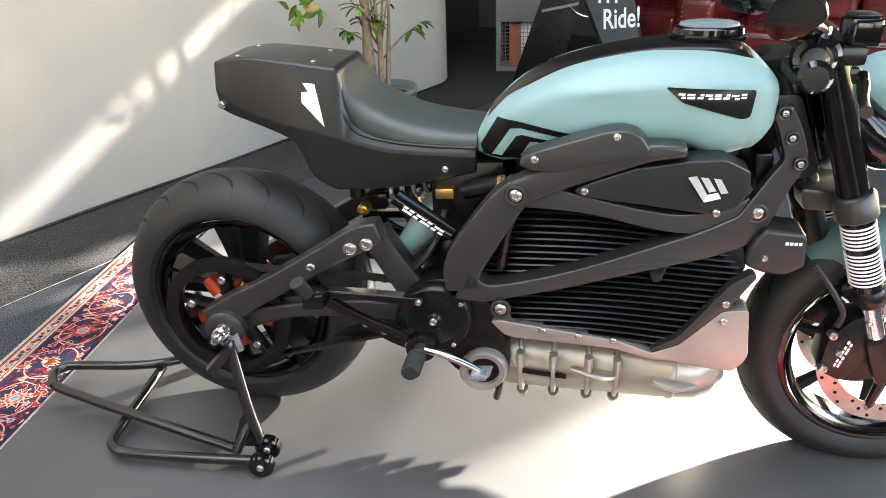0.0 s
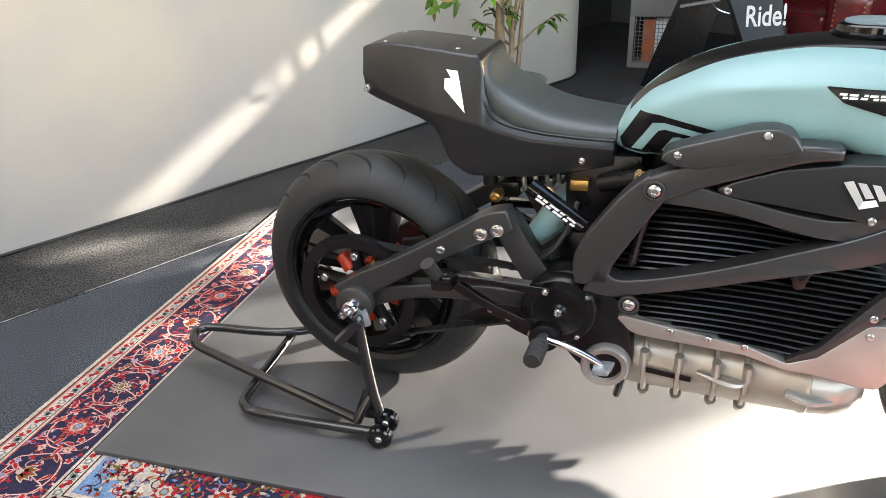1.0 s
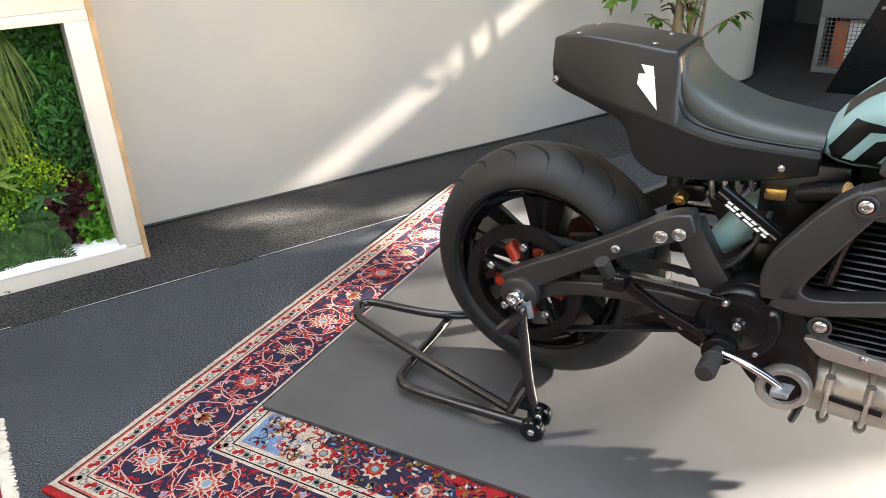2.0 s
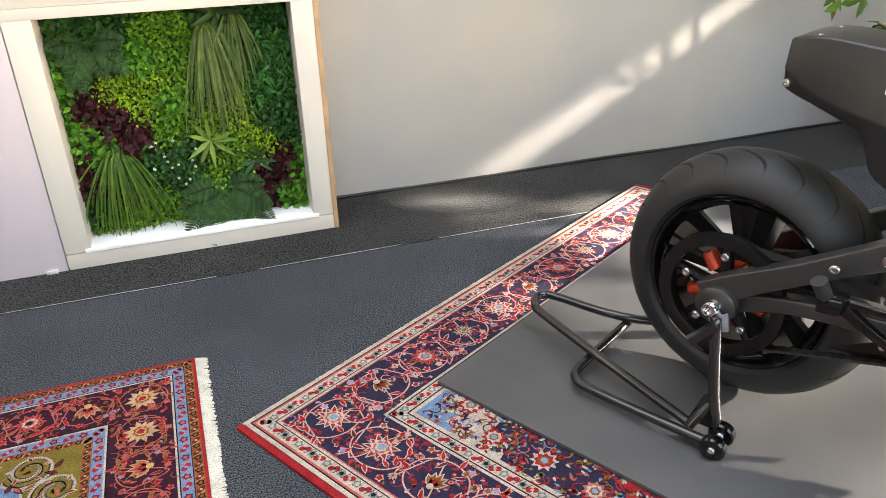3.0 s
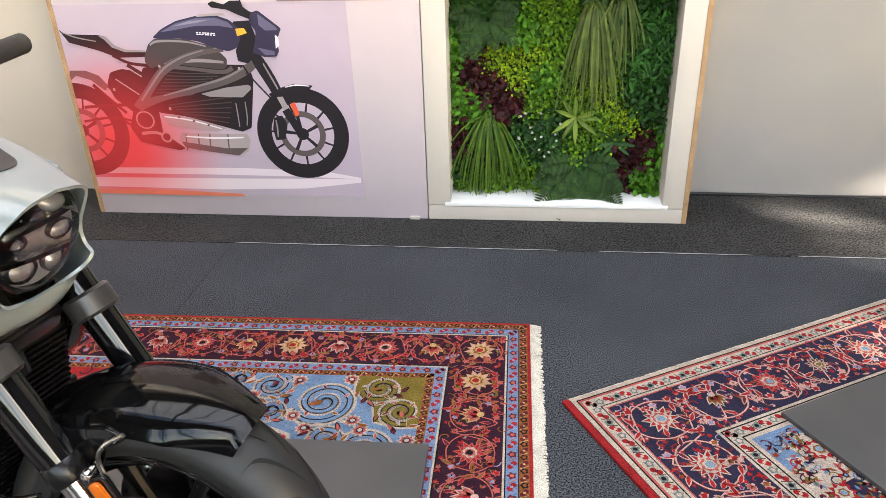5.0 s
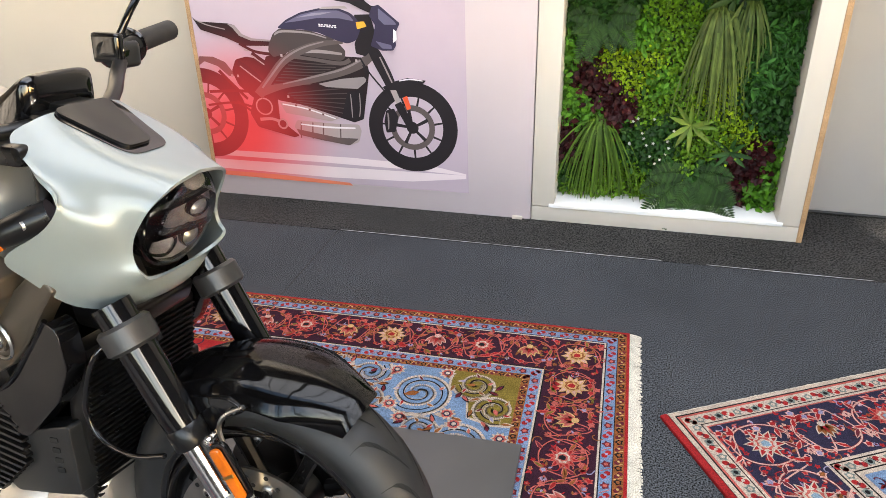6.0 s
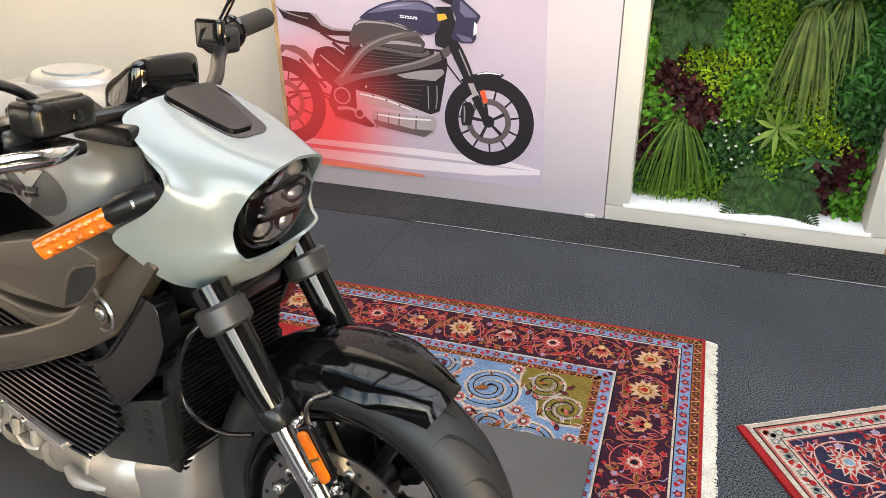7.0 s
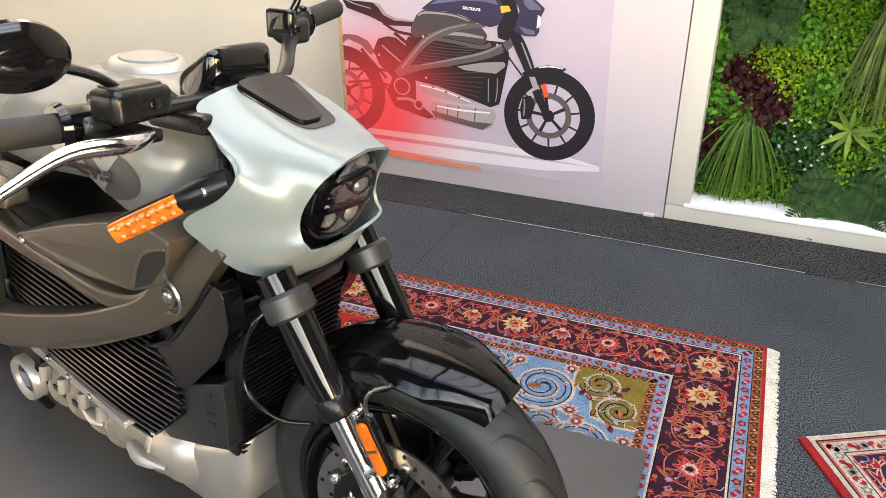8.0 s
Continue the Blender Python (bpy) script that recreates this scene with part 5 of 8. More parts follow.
                part("fork_wrap", moved(lathe([(-0.0024, 0.0305), (0, 0.0325), (0.0024, 0.0305), (0, 0.0285)], (0, 0, 0), "z", 24, closed=True), S @ Matrix.Translation(q) @ Vector((0, 0, 1)).rotation_difference(d).to_matrix().to_4x4()), M_DECAL, fork, "pale ring wrapped round the tube")
    return S, fork, wh
from mathutils.bvhtree import BVHTree

M_STAND = Matrix.Translation((1.039, 1.817, 0)) @ Matrix.Rotation(radians(-56.6), 4, "Z")
M_BIKE1 = Matrix.Translation((1.022, 1.819, 0)) @ Matrix.Rotation(radians(-64.5), 4, "Z")
bike1 = thing("motorcycle", "custom electric motorcycle in mint and matte black on a paddock stand", "motorcycle", M_BIKE1)
frame1 = chassis(bike1, M_FRAME, 0.344)


def tank(bike, mat, boxy=3.3, drop=0.0):
    bm = loft([(0.555, 0.715, 0.765, 0.085), (0.585, 0.705, 0.805, 0.110), (0.64, 0.700, 0.850, 0.135), (0.74, 0.705, 0.895, 0.155), (0.86, 0.725, 0.918, 0.165), (0.96, 0.735, 0.924, 0.168), (1.04, 0.725 - drop, 0.920, 0.165), (1.11, 0.738 - drop, 0.902, 0.152), (1.148, 0.775 - drop, 0.870, 0.125), (1.162, 0.805 - drop, 0.845, 0.08)], 48, boxy)
    for v in bm.verts:                     # crease along the flank and a pinch below it
        s = abs(v.co.y) / 0.165
        if v.co.z < 0.80 and 0.62 < v.co.x < 1.1:
            v.co.y *= 0.93 + 0.07 * max(0, (v.co.z - 0.72) / 0.08)
        if 0.865 < v.co.z and s > 0.5:
            v.co.y *= 1 - 0.25 * (v.co.z - 0.865) / 0.06
    return part("tank_cover", bm, mat, bike, smooth=50)


tk = tank(bike1, M_MINT, 4.4, 0.016)
bm = bmesh.new()
bm.from_mesh(tk.data)
bmesh.ops.subdivide_edges(bm, edges=bm.edges[:], cuts=1, use_grid_fill=True, smooth=0.6)
for v in bm.verts:                         # a hollow under the crease that runs to the name panel
    t = (v.co.x - 0.72) / 0.24
    if 0 < t < 1 and abs(v.co.y) > 0.09:
        dz = (0.852 + 0.022 * t) - v.co.z
        if 0 < dz < 0.07:
            v.co.y -= math.copysign(0.010 * t * min(1, dz / 0.012) * (1 - dz / 0.07) * min(1, (1 - t) / 0.15), v.co.y)
bm.to_mesh(tk.data)
bm.free()
tk.data.polygons.foreach_set("use_smooth", [True] * len(tk.data.polygons))
tk.data.update()
tk["label"] = "satin mint tank cover"
strip = loft([(0.575, 0.765, 0.800, 0.070), (0.66, 0.83, 0.868, 0.075), (0.76, 0.87, 0.906, 0.072), (0.88, 0.89, 0.9275, 0.070), (0.98, 0.90, 0.932, 0.075), (1.07, 0.90, 0.926, 0.085), (1.12, 0.87, 0.895, 0.080)], 28, 3.2)
part("tank_strip", strip, M_BLACK, tk, "black strip along the top of the tank")
cap = part("filler_lid", lathe([(0.0, 0.070), (0.006, 0.074), (0.010, 0.074), (0.012, 0.066), (0.022, 0.064), (0.026, 0.058), (0.027, 0.02)], (0, 0, 0), "z", 40), M_GLOSS, tk, "gloss black filler ring")
cap.matrix_basis = Matrix.Translation((1.02, 0, 0.928)) @ Matrix.Diagonal((1.0, 0.72, 1, 1))
part("filler_cap", lathe([(0, 0.055), (0.004, 0.054), (0.006, 0.048), (0.006, 0.01)], (0, 0, 0.026), "z", 40), material("slate_cap", (0.16, 0.21, 0.22), 0.3), cap, "slate-coloured cap")


def surface_tree(ob):
    me = ob.data
    return BVHTree.FromPolygons([v.co.copy() for v in me.vertices], [tuple(p.vertices) for p in me.polygons])


def decal(tree, pts, s, out, thick=0.0015, cuts=3):
    """A thin film of the given outline in x and z, laid on the side of a body."""
    bm = bmesh.new()
    bm.faces.new([bm.verts.new((x, 0, z)) for x, z in pts])
    bmesh.ops.triangulate(bm, faces=bm.faces[:])
    for _ in range(cuts):
        bmesh.ops.subdivide_edges(bm, edges=[e for e in bm.edges if e.calc_length() > 0.012], cuts=1)
        bmesh.ops.triangulate(bm, faces=[f for f in bm.faces if len(f.verts) > 3])
    for v in bm.verts:
        hit, normal, _, _ = tree.ray_cast((v.co.x, s * 0.6, v.co.z), (0, -s, 0))
        v.co.y = (hit.y if hit else s * 0.1) + s * out
    return bm


def letters(parent, name, tree, s, x, z, slope, widths, height, mat, out):
    """Slanting bars in two rows where a proprietary name stands, laid on the body's side."""
    bms = []
    for i, w in enumerate(widths):
        for h0, h1 in ((0.0, 0.42), (0.58, 1.0)):
            if (i + (h0 > 0)) % 3 == 0:
                q = [(x + w * 0.35, h0), (x + w * 0.85, h0), (x + w * 0.85 + 0.3 * height * (h1 - h0), h1), (x + w * 0.35 + 0.3 * height * (h1 - h0), h1)]
            else:
                q = [(x, h0), (x + w * 0.78, h0), (x + w * 0.78 + 0.3 * height * (h1 - h0), h1), (x + 0.3 * height * (h1 - h0), h1)]
            bms.append(decal(tree, [(a, z + slope * (a - x) + slope * i * w + b * height) for a, b in q], s, out, cuts=0))
        x += w
    return part(name, joined(bms), mat, parent, smooth=0, kind="stuff")


TT = surface_tree(tk)
for s in (-1, 1):
    ins = part("name_panel", decal(TT, rounded([(0.925, 0.872), (1.100, 0.860), (1.094, 0.806), (1.078, 0.803), (0.960, 0.842)], 0.008), s, 0.0015), M_BLACK, tk, "black name panel with a slanted white mark")
    letters(ins, "name_mark", TT, s, 0.950, 0.851, -0.06, [0.0165, 0.019, 0.015, 0.018, 0.0165, 0.0155, 0.019, 0.014], 0.010, M_DECAL, 0.003)
    for w, m, pts in (
        (0.0010, M_BLACK, [(0.562, 0.742), (0.600, 0.806), (0.64, 0.803), (0.87, 0.752), (0.84, 0.738), (0.70, 0.712), (0.57, 0.722)]),
        (0.0022, M_MINT, [(0.588, 0.726), (0.628, 0.786), (0.65, 0.788), (0.80, 0.756), (0.795, 0.746), (0.652, 0.774), (0.640, 0.770), (0.610, 0.726)]),
        (0.0022, M_MINT, [(0.648, 0.726), (0.668, 0.758), (0.68, 0.760), (0.74, 0.746), (0.70, 0.728)])):
        part("tank_graphic", decal(TT, pts, s, w + 0.001, cuts=4), m, tk)
# shock, reservoir, hoses
sh = part("rear_shock", tube([(0.30, -0.02, 0.585), (0.50, -0.02, 0.66)], 0.018, 12, 1), M_BLACK, bike1, "rear shock absorber")
coil = [(0.33 + 0.15 * t / 40, -0.02 + 0.036 * math.cos(t * 0.95), 0.597 + 0.056 * t / 40 + 0.036 * math.sin(t * 0.95)) for t in range(41)]
part("coil_spring", tube(coil, 0.0055, 8, 2), M_SILVER, sh, "pale coil spring")
part("shock_body", tube([(0.45, -0.04, 0.645), (0.53, -0.06, 0.60)], 0.03, 14, 1), M_BLACK, sh)
lab = part("reservoir", tube([(0.375, -0.135, 0.628), (0.495, -0.150, 0.545)], 0.018, 16, 1), M_GLOSS, sh, "black reservoir with white lettering")
strip_letters(lab, "reservoir_lettering", (0.390, -0.166, 0.612), (0.82, -0.08, -0.57), (0.57, 0, 0.82), [0.015] * 7, 0.013, M_DECAL, (0, 0, 0))
part("shock_mount", box(0.28, 0.33, -0.05, 0.05, 0.56, 0.60, 0.008), M_BLACK, sh)
part("adjuster_knob", tube([(0.268, -0.055, 0.60), (0.268, -0.055, 0.64)], [0.016, 0.014], 12, 1), M_BLACK, sh)
part("linkage_bolt", bolt((0.292, -0.10, 0.585), 0.014, -1, 0.02), M_BRASS, sh)
for k in range(3):
    part("hose", tube([(0.47, -0.10, 0.58 - 0.02 * k), (0.455, -0.13, 0.52), (0.42, -0.125 - 0.01 * k, 0.47), (0.35, -0.11, 0.435 - 0.012 * k)], 0.007, 8, 5), M_CABLE, bike1)
part("mint_guard", loft([(0.34, 0.42, 0.47, 0.07), (0.40, 0.45, 0.56, 0.08), (0.455, 0.50, 0.60, 0.07)], 20, 3.0), M_MINT, bike1, "mint inner guard")
for s in (-1, 1):
    part("subframe_tube", tube([(0.52, s * 0.11, 0.63), (0.60, s * 0.15, 0.66)], 0.02, 10, 1), M_BLACK, bike1)
part("electrics_tray", box(0.44, 0.60, -0.10, 0.10, 0.50, 0.69, 0.015), M_BLACK, bike1)
part("copper_fitting", box(0.455, 0.495, -0.125, -0.10, 0.615, 0.64, 0.004), M_BRASS, bike1)

# rear sets
for s in (-1, 1):
    rs = part("footrest_hanger", plate(ribbon([(0.215, 0.440, 0.010), (0.30, 0.432, 0.008), (0.435, 0.415, 0.012)], 4), s * 0.205, s * 0.222, 0.004), M_GLOSS, bike1, "gloss black footrest hanger")
    part("hanger_strut", plate(ribbon([(0.225, 0.432, 0.012), (0.30, 0.375, 0.010), (0.405, 0.325, 0.010)], 4), s * 0.205, s * 0.222, 0.004), M_GLOSS, rs)
    part("chrome_edge", plate(ribbon([(0.24, 0.4495, 0.002), (0.40, 0.4325, 0.002)], 3), s * 0.206, s * 0.224), M_CHROME, rs)
    part("heel_plate", plate(rounded([(0.30, 0.345), (0.42, 0.31), (0.45, 0.275), (0.41, 0.28), (0.36, 0.305)], 0.01), s * 0.195, s * 0.206, 0.003), M_BLACK, rs)
    part("pivot", box(0.195, 0.24, min(s * 0.20, s * 0.25), max(s * 0.20, s * 0.25), 0.418, 0.455, 0.008), M_GLOSS, rs)
    part("passenger_peg", tube([(0.208, s * 0.235, 0.445), (0.196, s * 0.262, 0.495)], [0.013, 0.015], 12, 1), M_RUBBER, rs, "folded rubber footrest")
    part("footrest", tube([(0.43, s * 0.215, 0.297), (0.425, s * 0.305, 0.292)], [0.014, 0.018], 10, 1), M_RUBBER, rs, "ribbed footrest")
    for k in range(5):
        part("footrest_rib", lathe([(-0.003, 0.016), (0, 0.0215), (0.003, 0.016)], (0.4265, s * (0.245 + 0.013 * k), 0.293), "y", 12, closed=True), M_RUBBER, rs)
    part("pedal_pivot", lathe([(0, 0.034), (s * 0.015, 0.034), (s * 0.017, 0.026)], (0.43, s * 0.20, 0.292), "y", 28), M_BLACK, rs)
    part("brake_pedal", tube([(0.44, s * 0.225, 0.298), (0.49, s * 0.235, 0.289), (0.53, s * 0.238, 0.272), (0.565, s * 0.245, 0.256)], [0.008, 0.008, 0.009, 0.006], 10, 4), M_CHROME, rs, "polished pedal arm")
    part("pedal_pad", box(0.545, 0.58, min(s * 0.225, s * 0.262), max(s * 0.225, s * 0.262), 0.239, 0.256, 0.005), M_BLUEMETAL, rs)
    for x, z in ((0.432, 0.418), (0.31, 0.355), (0.35, 0.335), (0.40, 0.30), (0.455, 0.285)):
        part("hanger_bolt", bolt((x, s * 0.224 if z > 0.4 else s * 0.21, z), 0.008, s, 0.01), M_STEEL, rs)
part("plate_bracket", plate(rounded([(0.20, 0.27), (0.32, 0.33), (0.40, 0.30), (0.34, 0.26)], 0.01), -0.12, -0.115, 0.002), M_BLACK, bike1)

# this machine sits nose-up on its stand: everything but the wheels tips and draws up towards the head
def nose_up(p):
    return Vector((p.x + 0.020 + 0.075 * p.x - 0.092 * p.x**2, p.y, p.z + p.x * (0.118 - 0.095 * p.z)))


def tipped(ob):
    if ob.data and ob.matrix_basis.translation.length < 1e-6:
        for v in ob.data.vertices:
            v.co = nose_up(v.co)
        ob.data.update()
    elif ob.data:
        ob.matrix_basis = Matrix.Translation(nose_up(ob.matrix_basis.translation) - ob.matrix_basis.translation) @ ob.matrix_basis
        return
    for c in ob.children:
        tipped(c)


def nudged(ob, sag):
    """Draws running gear forward and up by a little, more with the distance from the rear axle; a sagging part drops towards its front."""
    if ob.data:
        for v in ob.data.vertices:
            t = min(1, max(0, (v.co.x - 0.05) / 0.25))
            v.co.x += 0.014 * t
            v.co.z += 0.013 * t - (0.030 + 0.10 * (v.co.x - 0.75) if sag else 0)
        ob.data.update()
    for c in ob.children:
        nudged(c, sag)


for one in bike1.children:
    kind_name = one.name.split(".")[0]
    if kind_name == "wheel":
        continue
    if kind_name != "tank_cover":
        nudged(one, kind_name == "motor")
    tipped(one)

# frame spars, covers, seat and tail as they sit on this machine
spar_set(frame1, M_FRAME, [
    ("rear_leg", [(0.687, 0.718, 0.027), (0.652, 0.677, 0.034), (0.607, 0.608, 0.038), (0.573, 0.545, 0.039), (0.574, 0.493, 0.035)]),
    ("tank_spar", [(0.669, 0.702, 0.028), (0.745, 0.740, 0.026), (0.823, 0.766, 0.021), (0.916, 0.796, 0.016), (0.981, 0.800, 0.010)]),
    ("upper_spar", [(0.701, 0.710, 0.029), (0.753, 0.700, 0.021), (0.830, 0.687, 0.016), (0.922, 0.668, 0.017), (1.012, 0.656, 0.020), (1.086, 0.648, 0.029), (1.122, 0.656, 0.035)]),
    ("lower_spar", [(0.571, 0.509, 0.037), (0.615, 0.492, 0.021), (0.672, 0.502, 0.016), (0.780, 0.533, 0.017), (0.882, 0.569, 0.020), (0.979, 0.603, 0.026), (1.060, 0.615, 0.033), (1.112, 0.627, 0.036), (1.140, 0.665, 0.032), (1.165, 0.712, 0.025), (1.187, 0.755, 0.021), (1.175, 0.802, 0.020), (1.151, 0.853, 0.018)]),
], [(0.679, 0.710, 0.021), (0.651, 0.461, 0.021), (1.130, 0.658, 0.020), (1.152, 0.850, 0.013), (1.173, 0.802, 0.013), (1.196, 0.752, 0.013)], 0.020)
for s in (-1, 1):
    cv = part("spar_cover", plate(rounded([(0.683, 0.772), (0.693, 0.789), (0.722, 0.801), (0.836, 0.838), (0.869, 0.842), (0.897, 0.835), (0.917, 0.807), (0.908, 0.799), (0.841, 0.781), (0.750, 0.759), (0.709, 0.762)], 0.008), s * 0.172, s * 0.226, 0.012, 3), M_FRAME, bike1, "black spar cover")
    for x, z in ((0.713, 0.784), (0.856, 0.830)):
        part("cover_screw", bolt((x, s * 0.227, z), 0.008, s, 0.008), M_STEEL, cv)
    ab = part("side_cover", narrow(plate(rounded([(0.785, 0.721), (0.816, 0.738), (0.891, 0.767), (0.992, 0.785), (1.048, 0.786), (1.097, 0.759), (1.100, 0.720), (1.084, 0.691), (1.047, 0.677), (0.968, 0.691), (0.869, 0.702), (0.798, 0.709)], 0.010), s * 0.15, s * 0.212, 0.022, 4), 0.95, 1.25, 0.72), M_TAIL, bike1, "matte black side cover")
    for x, z, k in ((0.805, 0.720, 1.0), (1.043, 0.683, 0.955)):
        part("cover_screw", bolt((x, s * 0.211 * k, z), 0.008, s, 0.008), M_STEEL, ab)
    mark = bmesh.new()
    for pts in ([(0.986, 0.754), (1.001, 0.757), (1.023, 0.720), (1.042, 0.723), (1.049, 0.711), (1.019, 0.705)], [(1.008, 0.754), (1.022, 0.752), (1.039, 0.726), (1.026, 0.724)], [(1.031, 0.751), (1.045, 0.748), (1.061, 0.721), (1.048, 0.720)]):
        mark.faces.new([mark.verts.new((x, s * 0.2125, z)) for x, z in pts])
    bmesh.ops.solidify(mark, geom=mark.faces[:], thickness=0.002)
    part("white_emblem", narrow(mark, 0.95, 1.25, 0.72), M_DECAL, ab, "plain white angular emblem", smooth=0)
    bp = part("belly_panel", plate(rounded([(0.624, 0.405), (0.641, 0.410), (0.891, 0.379), (0.960, 0.355), (1.011, 0.379), (1.087, 0.465), (1.134, 0.471), (1.146, 0.369), (1.141, 0.352), (1.122, 0.327), (1.087, 0.327), (1.005, 0.340), (0.962, 0.339), (0.882, 0.360), (0.673, 0.369), (0.654, 0.375)], 0.008), s * 0.13, s * 0.180, 0.008, 3), M_SILVER, bike1, "bead-blasted aluminium belly panel")
    for x, z in ((0.734, 0.390), (0.809, 0.384), (0.880, 0.379), (1.090, 0.443)):
        part("panel_screw", bolt((x, s * 0.181, z), 0.008, s, 0.008), M_STEEL, bp)
    fg = part("front_guard", plate(rounded([(0.954, 0.361), (1.009, 0.399), (1.093, 0.525), (1.128, 0.552), (1.141, 0.545), (1.091, 0.462), (1.012, 0.375), (0.963, 0.352)], 0.008), s * 0.15, s * 0.178, 0.004), M_FRAME, bike1, "dark guard above the belly panel")
    part("guard_screw", bolt((1.089, s * 0.180, 0.482), 0.008, s, 0.008), M_STEEL, fg)


def faceted(stations, r):
    """A body along x with a flat top, a crease on each flank and a narrower underside: (x, top z, half, crease z, half, bottom z, half)."""
    bm = bmesh.new()
    fine = spline([Vector(q) for q in stations], 3)
    rings = [[bm.verts.new((q[0], y, z)) for y, z in ((-q[2], q[1]), (-q[4], q[3]), (-q[6], q[5]), (q[6], q[5]), (q[4], q[3]), (q[2], q[1]))] for q in fine]
    for a, b in zip(rings, rings[1:]):
        for j in range(6):
            bm.faces.new((a[j], a[(j + 1) % 6], b[(j + 1) % 6], b[j]))
    bm.faces.new(rings[0][::-1])
    bm.faces.new(rings[-1])
    bmesh.ops.recalc_face_normals(bm, faces=bm.faces)
    return bevelled(bm, r, 3, 11)


tail = part("tail_unit", faceted([(0.030, 0.922, 0.070, 0.868, 0.082, 0.822, 0.070), (0.060, 0.930, 0.076, 0.845, 0.090, 0.812, 0.080), (0.110, 0.934, 0.080, 0.820, 0.097, 0.796, 0.086), (0.190, 0.927, 0.084, 0.800, 0.112, 0.768, 0.098), (0.214, 0.925, 0.085, 0.797, 0.118, 0.738, 0.101), (0.236, 0.922, 0.086, 0.795, 0.121, 0.690, 0.104), (0.280, 0.917, 0.088, 0.787, 0.124, 0.664, 0.108), (0.306, 0.908, 0.090, 0.782, 0.125, 0.663, 0.108), (0.326, 0.822, 0.104, 0.777, 0.126, 0.664, 0.109), (0.360, 0.792, 0.112, 0.768, 0.126, 0.667, 0.109), (0.414, 0.778, 0.113, 0.757, 0.126, 0.671, 0.108), (0.500, 0.770, 0.110, 0.752, 0.122, 0.687, 0.106), (0.588, 0.766, 0.106, 0.748, 0.117, 0.710, 0.104)], 0.006), M_TAIL, bike1, "matte black tail unit", smooth=40)
TAILT = surface_tree(tail)
seat = part("seat", loft([(0.296, 0.80, 0.880, 0.074), (0.303, 0.80, 0.904, 0.086), (0.316, 0.79, 0.900, 0.097), (0.340, 0.765, 0.868, 0.107), (0.380, 0.750, 0.840, 0.113), (0.454, 0.735, 0.810, 0.113), (0.530, 0.730, 0.797, 0.108), (0.588, 0.730, 0.791, 0.100)], 36, 3.0), M_SEAT, bike1, "grey-green stitched seat pad")
part("seat_piping", joined([tube([(0.300, s * 0.084, 0.905), (0.304, s * 0.098, 0.870), (0.318, s * 0.108, 0.822), (0.350, s * 0.116, 0.790), (0.420, s * 0.117, 0.774), (0.500, s * 0.114, 0.767), (0.586, s * 0.108, 0.763)], 0.003, 8, 5) for s in (-1, 1)]), M_TAIL, seat, "dark seam round the seat pad")
for s in (-1, 1):
    pts = [(0.232, 0.888), (0.258, 0.886), (0.253, 0.868), (0.265, 0.866), (0.257, 0.846), (0.269, 0.844), (0.279, 0.804), (0.230, 0.850), (0.246, 0.852), (0.230, 0.870), (0.244, 0.871)]
    part("lightning_decal", decal(TAILT, pts, s, 0.0022, cuts=4), M_DECAL, tail, "white lightning-shaped decal", smooth=0)
    part("tail_bolt", bolt((0.042, s * 0.086, 0.836), 0.009, s, 0.01), M_STEEL, tail)
    part("panel_bolt", bolt((0.525, s * 0.114, 0.718), 0.008, s, 0.008), M_STEEL, tail)
    for x, z in ((0.080, 0.932), (0.245, 0.922)):
        part("top_screw", lathe([(0, 0.006), (0.002, 0.005), (0.002, 0.002)], (x, s * 0.055, z), "z", 12), M_STEEL, tail)

# front end
S1 = front_end(bike1, 3, 1)[0]


def fender(a0, a1, gap, half, cx=WB, cz=0.32, skirt=0.016, R=RF):
    """A curved blade over the front tyre."""
    fm = bmesh.new()
    rows = []
    for i in range(21):
        a = radians(a0 + (a1 - a0) * i / 20)
        taper = min(1, 0.55 + 0.9 * min(i, 20 - i) / 10)
        row = []
        for q in (-1, -0.9, -0.65, -0.35, 0, 0.35, 0.65, 0.9, 1):
            r = R + gap - 0.024 * q * q - (skirt if abs(q) > 0.95 else 0)
            row.append(fm.verts.new((cx + math.cos(a) * r, q * half * taper, cz + math.sin(a) * r)))
        rows.append(row)
    for a, b in zip(rows, rows[1:]):
        for j in range(8):
            fm.faces.new((a[j], a[j + 1], b[j + 1], b[j]))
    bmesh.ops.solidify(fm, geom=fm.faces[:], thickness=0.003)
    return fm


fend = fender(60, 131, 0.016, 0.078, 1.457, 0.304, 0.045)
part("front_fender", moved(fend, S1), M_MINT, bike1, "short mint front fender", smooth=60)
horn = part("horn_housing", plate(rounded([(1.119, 0.549), (1.123, 0.586), (1.148, 0.628), (1.222, 0.623), (1.228, 0.605), (1.232, 0.551), (1.197, 0.530), (1.152, 0.535)], 0.012), -0.14, -0.06, 0.014, 3), M_FRAME, bike1, "black ducted housing beside the steering head")
part("housing_lettering", joined([box(1.188 + 0.008 * k, 1.194 + 0.008 * k, -0.1412, -0.140, 0.598, 0.604) for k in range(4)]), M_DECAL, horn, smooth=0)
part("housing_screw", bolt((1.155, -0.141, 0.568), 0.007, -1, 0.008), M_STEEL, horn)
for s in (-1, 1):
    part("brake_hose", moved(tube([(1.255, s * 0.10, 0.54), (1.285, s * 0.12, 0.50), (1.315, s * 0.125, 0.45), (1.312, s * 0.12, 0.415)], 0.006, 8, 5), S1), M_CABLE, bike1)
